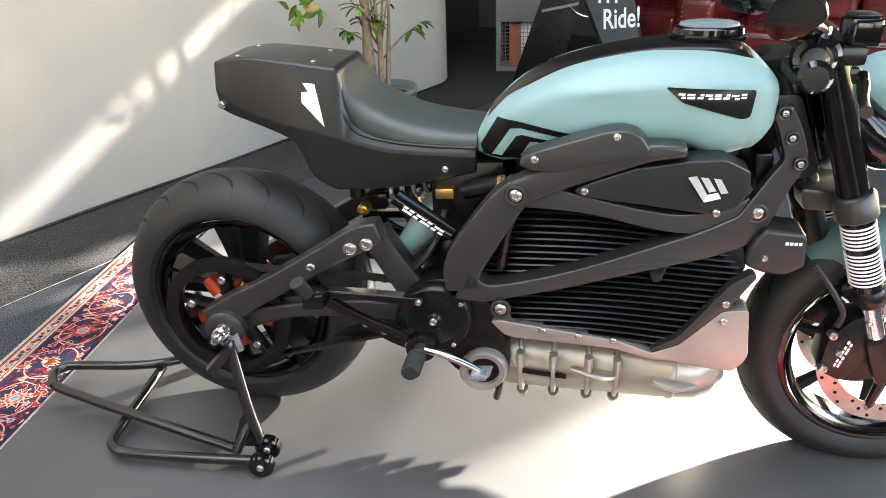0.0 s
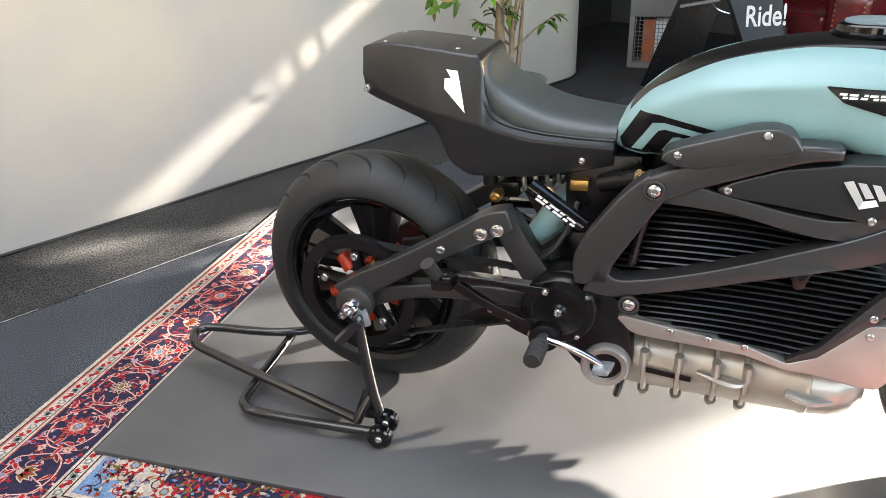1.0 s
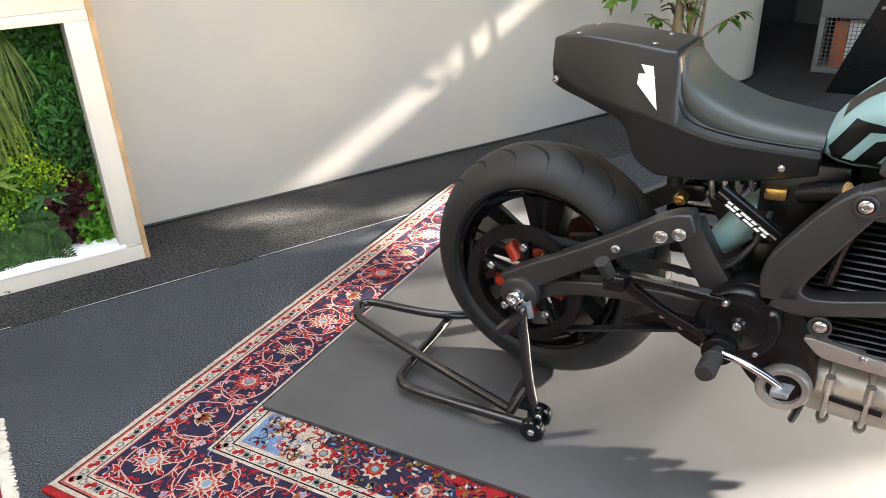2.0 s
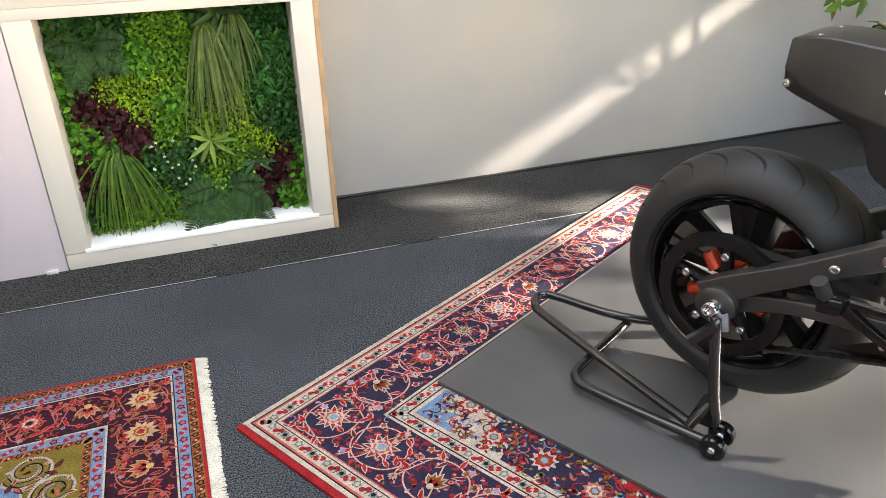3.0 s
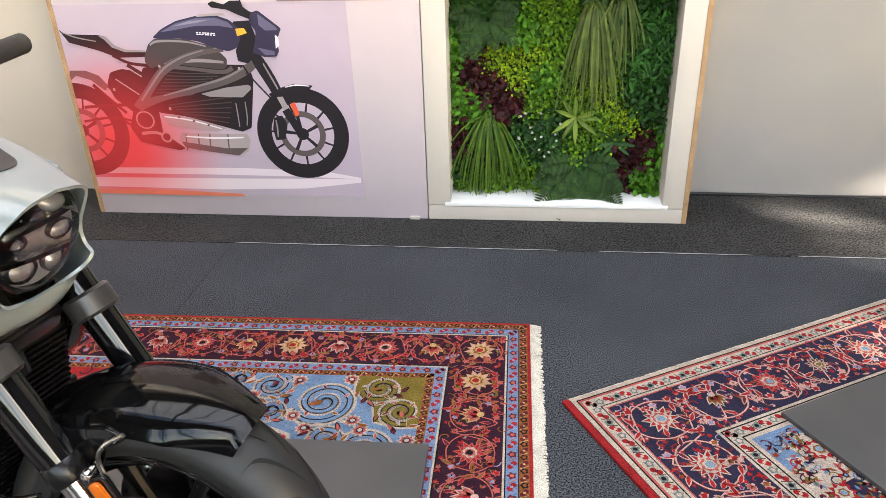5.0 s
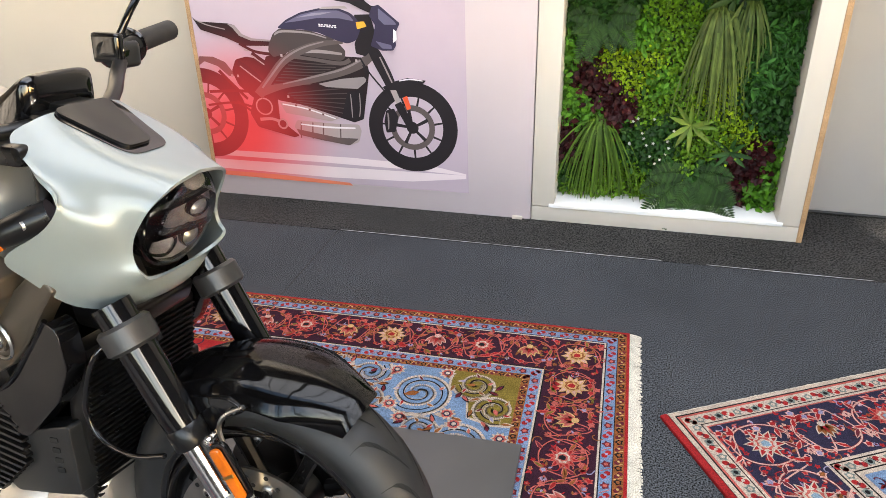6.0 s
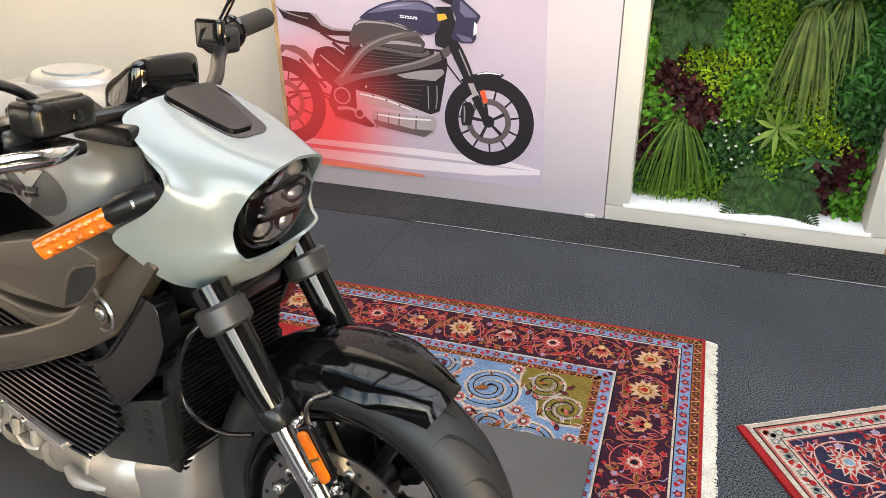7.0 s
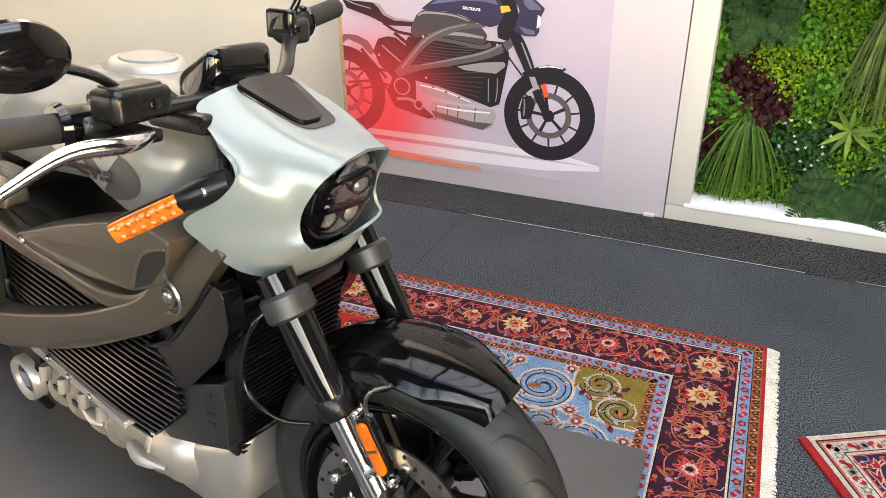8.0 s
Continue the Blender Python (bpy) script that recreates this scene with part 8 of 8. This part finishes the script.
ink("peg_shape", ribbon([(-1.840, 0.345, 0.0070), (-1.785, 0.350, 0.0058), (-1.744, 0.337, 0.0070)], 4), I_SILV)
for q, colour in ((0.0225, I_SILV), (0.0150, I_DARK)):
    ink("peg_ring", [(-1.740 + q * math.cos(a), 0.332 + q * math.sin(a)) for a in [math.pi * i / 12 for i in range(24)]], colour)
ink("tail_shape", rounded([(-2.078, 0.745), (-2.055, 0.728), (-1.927, 0.724), (-1.897, 0.718), (-1.870, 0.685), (-1.830, 0.670), (-1.747, 0.666), (-1.751, 0.643), (-1.869, 0.640), (-1.941, 0.668), (-2.049, 0.697)], 0.005), I_DARK)
ink("seat_shine", rounded([(-1.928, 0.722), (-1.897, 0.718), (-1.870, 0.685), (-1.830, 0.670), (-1.747, 0.666), (-1.748, 0.660), (-1.836, 0.661), (-1.883, 0.678), (-1.908, 0.708)], 0.003), I_SHINE)
ink("shine_line", ribbon([(-2.067, 0.735, 0.0019), (-2.017, 0.716, 0.0023), (-1.940, 0.701, 0.0018)], 4), I_SHINE)
ink("frame_under_seat", ribbon([(-1.888, 0.649, 0.0056), (-1.823, 0.619, 0.0056), (-1.735, 0.610, 0.0067)], 4), I_DARK)
ink("body_shape", rounded([(-1.761, 0.648), (-1.738, 0.690), (-1.709, 0.710), (-1.588, 0.707), (-1.476, 0.676), (-1.526, 0.666), (-1.655, 0.635), (-1.694, 0.615), (-1.747, 0.600), (-1.766, 0.623)], 0.008), I_COVER)
ink("shine_line", ribbon([(-1.732, 0.686, 0.0033), (-1.698, 0.700, 0.0044), (-1.590, 0.697, 0.0033), (-1.517, 0.680, 0.0022)], 4), I_SHINE)
ink("side_cover_shape", rounded([(-1.650, 0.616), (-1.601, 0.637), (-1.527, 0.658), (-1.466, 0.659), (-1.444, 0.634), (-1.449, 0.605), (-1.468, 0.595), (-1.574, 0.606)], 0.006), I_COVER)
ink("shine_line", ribbon([(-1.635, 0.621, 0.0027), (-1.559, 0.629, 0.0066), (-1.459, 0.622, 0.0044)], 4), I_SHINE)
ink("mid_spar_shape", ribbon([(-1.674, 0.606, 0.0078), (-1.576, 0.597, 0.0066), (-1.468, 0.586, 0.0077), (-1.428, 0.601, 0.0087)], 4), I_GREY)
ink("upper_spar_shape", ribbon([(-1.832, 0.445, 0.0208), (-1.781, 0.505, 0.0159), (-1.710, 0.583, 0.0157), (-1.629, 0.629, 0.0154), (-1.543, 0.658, 0.0109), (-1.452, 0.667, 0.0065)], 4), I_GREY)
ink("lower_spar_shape", ribbon([(-1.824, 0.459, 0.0207), (-1.721, 0.488, 0.0114), (-1.603, 0.516, 0.0135), (-1.467, 0.553, 0.0154), (-1.377, 0.593, 0.0174), (-1.337, 0.626, 0.0151)], 4), I_GREY)
ink("shine_line", ribbon([(-1.811, 0.476, 0.0037), (-1.761, 0.533, 0.0041), (-1.698, 0.598, 0.0040), (-1.618, 0.641, 0.0035), (-1.530, 0.666, 0.0022)], 4), I_PALEG)
ink("shine_line", ribbon([(-1.719, 0.496, 0.0023), (-1.596, 0.527, 0.0036), (-1.465, 0.563, 0.0040), (-1.385, 0.601, 0.0030)], 4), I_PALEG)
ink("bolt_shape", ribbon([(-1.716, 0.608, 0.0049), (-1.707, 0.608, 0.0049)], 4), I_SILV)
ink("bolt_shape", ribbon([(-1.707, 0.446, 0.0050), (-1.698, 0.446, 0.0050)], 4), I_SILV)
ink("bolt_shape", ribbon([(-1.407, 0.599, 0.0048), (-1.398, 0.599, 0.0048)], 4), I_SILV)
ink("bolt_shape", ribbon([(-1.917, 0.520, 0.0051), (-1.908, 0.520, 0.0051)], 4), I_SILV)
ink("bolt_shape", ribbon([(-1.943, 0.520, 0.0051), (-1.934, 0.520, 0.0051)], 4), I_SILV)
ink("head_shape", rounded([(-1.401, 0.768), (-1.337, 0.771), (-1.319, 0.703), (-1.335, 0.642), (-1.365, 0.617), (-1.402, 0.626), (-1.405, 0.663), (-1.385, 0.704)], 0.006), I_TYRE)
ink("hose_shape", ribbon([(-1.387, 0.611, 0.0033), (-1.356, 0.559, 0.0033), (-1.306, 0.499, 0.0033), (-1.262, 0.447, 0.0033)], 4), I_TYRE)
ink("hose_shape", ribbon([(-1.378, 0.584, 0.0022), (-1.364, 0.538, 0.0026), (-1.380, 0.490, 0.0022)], 4), I_TYRE)
ink("fork_shape", ribbon([(-1.338, 0.650, 0.0193), (-1.316, 0.609, 0.0237), (-1.287, 0.552, 0.0228), (-1.264, 0.499, 0.0197)], 4), I_TYRE)
ink("shine_line", ribbon([(-1.308, 0.617, 0.0026), (-1.282, 0.561, 0.0033), (-1.260, 0.512, 0.0026)], 4), I_SHINE)
ink("fork_tube_shape", ribbon([(-1.264, 0.499, 0.0109), (-1.246, 0.456, 0.0110), (-1.230, 0.421, 0.0099)], 4), I_SILV)
ink("fork_leg_shape", ribbon([(-1.245, 0.443, 0.0154), (-1.224, 0.403, 0.0155), (-1.195, 0.350, 0.0156)], 4), I_TYRE)
ink("caliper_shape", rounded([(-1.294, 0.412), (-1.261, 0.421), (-1.244, 0.385), (-1.260, 0.327), (-1.297, 0.322), (-1.304, 0.367)], 0.006), I_TYRE)
ink("caliper_shine", ribbon([(-1.288, 0.403, 0.0022), (-1.286, 0.372, 0.0031), (-1.288, 0.336, 0.0022)], 4), I_SHINE)
ink("fender_shape", rounded([(-1.303, 0.503), (-1.275, 0.516), (-1.247, 0.529), (-1.202, 0.542), (-1.129, 0.535), (-1.142, 0.521), (-1.196, 0.521), (-1.215, 0.508), (-1.230, 0.495), (-1.292, 0.490)], 0.004), I_TYRE)
ink("shine_line", ribbon([(-1.236, 0.529, 0.0017), (-1.194, 0.537, 0.0026), (-1.143, 0.533, 0.0017)], 4), I_LITE)
ink("reflector_shape", rounded([(-1.225, 0.465), (-1.206, 0.473), (-1.192, 0.425), (-1.209, 0.417)], 0.004), I_RED)
ink("tank_shape", rounded([(-1.718, 0.712), (-1.676, 0.744), (-1.614, 0.772), (-1.535, 0.789), (-1.460, 0.790), (-1.412, 0.774), (-1.385, 0.748), (-1.378, 0.712), (-1.396, 0.675), (-1.433, 0.661), (-1.485, 0.676), (-1.546, 0.699), (-1.609, 0.709), (-1.675, 0.708)], 0.012), I_BLUE)
ink("tank_sheen", rounded([(-1.683, 0.732), (-1.615, 0.764), (-1.537, 0.781), (-1.462, 0.782), (-1.418, 0.766), (-1.400, 0.744), (-1.460, 0.754), (-1.546, 0.753), (-1.624, 0.740)], 0.008), I_SHEEN)
ink("tank_glint", rounded([(-1.633, 0.752), (-1.564, 0.771), (-1.484, 0.776), (-1.533, 0.765)], 0.004), I_SHEEN2)
ink("cap_shape", rounded([(-1.536, 0.785), (-1.523, 0.794), (-1.433, 0.799), (-1.422, 0.789), (-1.478, 0.788)], 0.003), I_SILV)
ink("bar_shape", rounded([(-1.483, 0.831), (-1.464, 0.839), (-1.424, 0.827), (-1.401, 0.840), (-1.359, 0.839), (-1.354, 0.818), (-1.332, 0.802), (-1.303, 0.796), (-1.336, 0.775), (-1.372, 0.789), (-1.415, 0.809), (-1.472, 0.817)], 0.004), I_TYRE)
ink("mirror_stem", ribbon([(-1.365, 0.830, 0.0021), (-1.357, 0.856, 0.0021), (-1.361, 0.879, 0.0021)], 4), I_TYRE)
ink("cowl_shape", rounded([(-1.328, 0.798), (-1.302, 0.806), (-1.238, 0.754), (-1.223, 0.742), (-1.235, 0.718), (-1.246, 0.696), (-1.240, 0.662), (-1.253, 0.642), (-1.297, 0.640), (-1.341, 0.657), (-1.327, 0.695), (-1.319, 0.733), (-1.341, 0.767)], 0.006), I_BLUE)
ink("cowl_sheen", rounded([(-1.304, 0.794), (-1.243, 0.748), (-1.236, 0.736), (-1.283, 0.735), (-1.305, 0.755)], 0.005), I_SHEEN)
ink("cowl_low_sheen", rounded([(-1.321, 0.675), (-1.259, 0.662), (-1.257, 0.648), (-1.295, 0.648)], 0.004), I_SHEEN)
ink("lamp_shape", rounded([(-1.249, 0.721), (-1.238, 0.712), (-1.237, 0.682), (-1.252, 0.670)], 0.003), I_LITE)
ink("signal_shape", rounded([(-1.394, 0.742), (-1.362, 0.745), (-1.352, 0.727), (-1.390, 0.716)], 0.003), I_AMBER)
strip_letters(poster, "tank_lettering", (-1.545, PANEL_Y - 0.0088, 0.723), (1, 0, -0.06), (0, 0, 1), [0.0105] * 7, 0.010, I_LITE, (0, 0, 0))
ink("floor_glow", [(-2.145, 0.108), (-1.777, 0.109), (-1.469, 0.097), (-1.456, 0.085), (-1.782, 0.087), (-2.150, 0.090)], I_GLOW)

upper = thing("printed_picture", "dark printed photograph fixed above the motorcycle picture", "poster")
bm = box(-1.228, -0.818, PANEL_Y - 0.002, PANEL_Y - 0.0005, 0.834, 1.45)
part("photograph", bm, material("ink_photo", (0.10, 0.062, 0.055), 0.4, vary=0.4, scale=7, colour2=(0.30, 0.22, 0.21)), upper, smooth=0)
for k in range(5):
    bm = bmesh.new()
    x = -1.20 + 0.075 * k
    bm.faces.new([bm.verts.new(p) for p in ((x, PANEL_Y - 0.0026, 0.845), (x + 0.03, PANEL_Y - 0.0026, 0.85), (x + 0.06, PANEL_Y - 0.0026, 1.0), (x + 0.045, PANEL_Y - 0.0026, 1.0))])
    part("photo_streak", bm, I_SILV if k % 2 else material("ink_umber", (0.05, 0.03, 0.03), 0.4), upper, smooth=0)
# ---- potted plant by the wall ----
PX, PY = 3.02, 3.10
pot = thing("potted_plant", "leafy shrub with pale stems in a grey plastic pot", "plant", Matrix.Translation((PX, PY, 0)))
M_POT = material("grey_green_plastic_pot", (0.16, 0.18, 0.165), 0.4, vary=0.1, scale=8, grain=0.05)
M_SOIL = material("dry_soil", (0.045, 0.032, 0.022), 0.95, vary=0.4, scale=40, grain=0.9, grain_scale=120)
M_BARK = material("tan_bark", (0.26, 0.19, 0.11), 0.75, vary=0.3, scale=16, grain=0.6, grain_scale=90)
part("pot", lathe([(0.0, 0.13), (0.005, 0.14), (0.19, 0.165), (0.195, 0.180), (0.245, 0.186), (0.252, 0.192), (0.268, 0.192), (0.272, 0.186), (0.262, 0.178), (0.23, 0.172), (0.222, 0.02)], (0, 0, 0), "z", 44), M_POT, pot, "grey plastic pot with a rolled rim")
part("soil", lathe([(0.224, 0.170), (0.236, 0.10), (0.242, 0.01)], (0, 0, 0), "z", 28), M_SOIL, pot)
rp = random.Random(21)
tips = []
for k in range(7):
    a = 2.2 + k * 0.9
    r0 = (0.025, 0.022, 0.012, 0.010, 0.008, 0.009, 0.008)[k]
    x0, y0 = 0.05 * math.cos(a) - 0.03, 0.05 * math.sin(a)
    lx, ly = (0.02 + 0.22 * (k / 6)) * math.cos(a), 0.20 * (k / 6) * math.sin(a)
    pts = [(x0, y0, 0.225), (x0 + lx * 0.15 + rp.gauss(0, 0.010), y0 + ly * 0.15, 0.5), (x0 + lx * 0.5 + rp.gauss(0, 0.02), y0 + ly * 0.5, 0.85), (x0 + lx, y0 + ly, 1.2), (x0 + lx * 1.5, y0 + ly * 1.5, 1.55 + 0.1 * rp.random())]
    part("stem", tube(pts, [r0 * 1.5, r0 * 1.15, r0 * 0.4, r0 * 0.25, r0 * 0.12], 9, 5), M_BARK, pot)
    for q in range(6):
        t = rp.uniform(0.35, 1.0)
        i = min(3, int(t * 4))
        b = Vector(pts[i]).lerp(Vector(pts[i + 1]), t * 4 - i)
        an = rp.uniform(0, 6.28)
        e = b + Vector((math.cos(an) * 0.17, math.sin(an) * 0.13, 0.10 + 0.08 * rp.random()))
        tips.append((b, e))
for b, e in [(Vector((0.0, -0.02, 0.55)), Vector((-0.30, -0.06, 0.78))), (Vector((-0.02, 0, 0.52)), Vector((-0.13, -0.05, 0.85))), (Vector((0, 0, 0.36)), Vector((-0.11, -0.06, 0.68))), (Vector((0.0, 0, 0.45)), Vector((0.05, -0.05, 0.80))), (Vector((0.0, 0.02, 0.50)), Vector((0.06, 0.22, 0.62))), (Vector((0.0, 0.02, 0.45)), Vector((-0.02, 0.25, 0.56))), (Vector((0.02, 0.0, 0.42)), Vector((0.16, -0.16, 0.60)))]:
    part("twig", tube([b, b.lerp(e, 0.5) + Vector((0, 0, 0.02)), e], [0.006, 0.005, 0.003], 6, 3), M_BARK, pot)
    tips.append((b.lerp(e, 0.6), e))
LM = [foliage((0.075, 0.150, 0.016), (0.035, 0.085, 0.012), 0.35), foliage((0.22, 0.16, 0.045), (0.13, 0.09, 0.03), 0.4)]
LV = [Leaves(), Leaves()]
for b, e in tips:
    for k in range(11):
        a = rp.uniform(0, 6.28)
        t = rp.uniform(0.25, 1.0)
        p = b.lerp(e, t)
        d = Vector((math.cos(a), math.sin(a), rp.uniform(-0.7, 0.4)))
        if 0.48 < p.z < 0.74 or p.z > 1.30:
            LV[0 if rp.random() < 0.86 else 1].leaf(p, d, (0, 0, 1), rp.uniform(0.055, 0.085), rp.uniform(0.028, 0.038), 0.3)
low = Vector((-0.49, -0.01, 0.745))
part("twig", tube([(-0.30, 0.02, 1.12), (-0.42, 0.0, 0.95), low], [0.006, 0.004, 0.002], 6, 4), M_BARK, pot)
for k in range(14):
    a = k * 0.7
    LV[1 if k in (0, 1, 2, 7) else 0].leaf(low + Vector((rp.gauss(0, 0.045), rp.gauss(0, 0.03), rp.gauss(0, 0.02))), (math.cos(a), -0.3, math.sin(a) - 0.5), (0, -1, 0.4), 0.088, 0.036, 0.2)
for L_, m_ in zip(LV, LM):
    L_.mesh("leaves", m_, pot, "stuff")
part("fallen_leaf", plate([(0.02, 0.245), (0.05, 0.250), (0.09, 0.262), (0.06, 0.246)], -0.08, -0.075), material("fallen_leaf_red", (0.35, 0.06, 0.03), 0.5), pot)

# ---- corner with fire point, chalk board and leather sofa ----
CM = Matrix.Translation((4.66, 3.36, 0)) @ Matrix.Rotation(radians(-64), 4, "Z")
fire = thing("storage_cabinet", "grey metal cabinet with a wire mesh front holding orange boxes", "cabinet", CM)
M_GREY = material("grey_cabinet_paint", (0.17, 0.165, 0.155), 0.6, vary=0.08, scale=6)
M_OR = material("orange_card", (0.55, 0.13, 0.03), 0.6, vary=0.1, scale=8)
part("upper_body", box(-0.05, 0.40, 0.0, 0.30, 0.36, 0.66, 0.006), M_GREY, fire)
part("base", box(-0.05, 0.40, 0.0, 0.30, 0.0, 0.035, 0.004), M_GREY, fire)
part("side_post", box(-0.05, -0.015, 0.0, 0.30, 0.035, 0.36, 0.003), M_GREY, fire)
part("side_post", box(0.365, 0.40, 0.0, 0.30, 0.035, 0.36, 0.003), M_GREY, fire)
part("back_panel", box(-0.015, 0.365, 0.28, 0.30, 0.035, 0.36), M_BLACK, fire)
for k in range(15):
    x = -0.005 + 0.026 * k
    part("mesh_wire", tube([(x, 0.006, 0.035), (x, 0.006, 0.36)], 0.0022, 5, 1), M_GREY, fire)
for k in range(13):
    z = 0.045 + 0.026 * k
    part("mesh_wire", tube([(-0.015, 0.006, z), (0.365, 0.006, z)], 0.0022, 5, 1), M_GREY, fire)
bx = tagged(part("carton", box(0.045, 0.125, 0.06, 0.24, 0.036, 0.33, 0.003), M_OR), "orange cardboard carton standing inside the mesh cabinet", "box")
bx.matrix_world = CM
bx2 = tagged(part("carton", box(0.128, 0.30, 0.06, 0.24, 0.036, 0.34, 0.003), M_DECAL), "white cardboard carton with dark printed bars", "box")
bx2.matrix_world = CM
for k in range(5):
    part("printed_bar", box(0.195, 0.225, 0.056, 0.0595, 0.14 + 0.032 * k, 0.160 + 0.032 * k), M_BLACK, bx2, smooth=0)

EM = Matrix.Translation((4.45, 2.55, 0)) @ Matrix.Rotation(math.atan2(-0.9, 0.436), 4, "Z")      # x to the right as one faces the board
sign = thing("chalkboard_sign", "black A-frame chalkboard with white hand lettering", "sign", EM)
M_SLATE = material("chalkboard_slate", (0.045, 0.055, 0.062), 0.5, vary=0.25, scale=5, grain=0.1)


left = part("rear_board", plate([(-0.535, 0.0), (-0.225, 0.0), (-0.06, 0.70), (-0.295, 0.70)], 0.02, 0.05, 0.004), M_BLACK, sign, "black rear board")
part("board_ledge", plate([(-0.33, 0.50), (-0.10, 0.545), (-0.10, 0.56), (-0.33, 0.515)], -0.02, 0.03, 0.003), M_GREY, left)
front = part("front_frame", plate([(0.150, 0.0), (0.400, 0.0), (0.205, 0.69), (-0.120, 0.69)], -0.04, -0.015, 0.004), M_BLACK, sign, "black board frame")
part("writing_surface", plate([(0.185, 0.03), (0.378, 0.03), (0.190, 0.675), (-0.098, 0.675)], -0.046, -0.041), M_SLATE, front, "slate writing surface", smooth=0)
part("stay_cord", tube([(-0.165, -0.01, 0.545), (-0.11, -0.02, 0.500), (-0.05, -0.03, 0.478), (0.02, -0.03, 0.472)], 0.0045, 8, 5), M_CHROME, sign)
txt = bpy.data.curves.new("chalk_word", "FONT")
txt.body, txt.size, txt.extrude, txt.shear, txt.offset = "Ride!", 0.155, 0.001, 0.0, 0.0025
tmp = bpy.data.objects.new("tmp_text", txt)
scene.collection.objects.link(tmp)
dg = bpy.context.evaluated_depsgraph_get()
tm = bpy.data.meshes.new_from_object(tmp.evaluated_get(dg))
bpy.data.objects.remove(tmp)
M_CHALK = material("white_chalk", (0.82, 0.82, 0.80), 0.9, vary=0.1, scale=40)
for word, (ox, oz) in (("Ride!", (0.055, 0.405)),):
    me = tm.copy()
    me.transform(Matrix.Translation((ox, -0.049, oz)) @ Matrix.Rotation(radians(-4), 4, "Y") @ Matrix.Rotation(radians(90), 4, "X") @ Matrix.Diagonal((0.72, 1.1, 1, 1)))
    me.materials.append(M_CHALK)
    wd = new("chalk_word", me)
    wd.parent = sign
for k in range(3):
    part("chalk_stroke", box(0.02 + 0.05 * k, 0.035 + 0.05 * k, -0.050, -0.048, 0.560, 0.60, 0.002), M_CHALK, front, smooth=0)

SM = Matrix.Translation((4.62, 0.85, 0))
sofa = thing("sofa", "dark red leather sofa with piped seat cushions", "sofa", SM)
M_LEATHER = material("oxblood_leather", (0.13, 0.010, 0.012), 0.26, vary=0.3, scale=9, grain=0.25, grain_scale=260, coat=0.25)
M_STUD = material("brass_stud", (0.50, 0.36, 0.16), 0.3, metal=1.0)
part("base", box(0.0, 0.85, -1.0, 1.0, 0.09, 0.27, 0.03, 3), M_LEATHER, sofa)
for k in range(3):
    y0 = -0.99 + 0.66 * k
    cu = part("seat_cushion", box(-0.02, 0.62, y0 + 0.004, y0 + 0.652, 0.272, 0.43, 0.045, 4), M_LEATHER, sofa, "plump red leather seat cushion")
    part("piping", tube([(-0.021, y0 + 0.05, 0.392), (-0.021, y0 + 0.60, 0.392)], 0.006, 8, 1), M_LEATHER, cu)
    part("back_cushion", box(0.58, 0.86, y0 + 0.004, y0 + 0.652, 0.41, 0.80, 0.06, 4), M_LEATHER, sofa)
part("back", box(0.80, 0.95, -1.0, 1.0, 0.09, 0.78, 0.05, 3), M_LEATHER, sofa)
for y0 in (-1.22, 1.005):
    arm = part("arm", box(-0.03, 0.90, y0, y0 + 0.215, 0.09, 0.60, 0.05, 4), M_LEATHER, sofa, "studded red leather arm")
    for k in range(16):
        for q in (0.03, 0.185):
            part("stud", lathe([(0.0, 0.006), (-0.003, 0.005), (-0.004, 0.001)], (-0.031, y0 + q, 0.12 + 0.028 * k), "x", 8), M_STUD, arm)
for x in (0.06, 0.84):
    for y in (-1.1, 1.1):
        part("foot", tube([(x, y, 0.0), (x, y, 0.09)], [0.02, 0.028], 10, 1), M_BLACK, sofa)
chair = thing("armchair", "dark maroon leather armchair beside the chalkboard", "armchair", Matrix.Translation((5.15, 2.45, 0)) @ Matrix.Rotation(radians(-25), 4, "Z"))
part("base", box(-0.1, 0.7, -0.3, 0.3, 0.1, 0.42, 0.04, 3), M_LEATHER, chair)
part("back", box(0.5, 0.7, -0.3, 0.3, 0.4, 0.95, 0.06, 3), M_LEATHER, chair)
for y0 in (-0.45, 0.29):
    part("arm", box(-0.1, 0.7, y0, y0 + 0.16, 0.1, 0.62, 0.06, 3), M_LEATHER, chair)
for x in (0.0, 0.6):
    for y in (-0.35, 0.35):
        part("foot", tube([(x, y, 0.0), (x, y, 0.1)], 0.025, 10, 1), M_BLACK, chair)
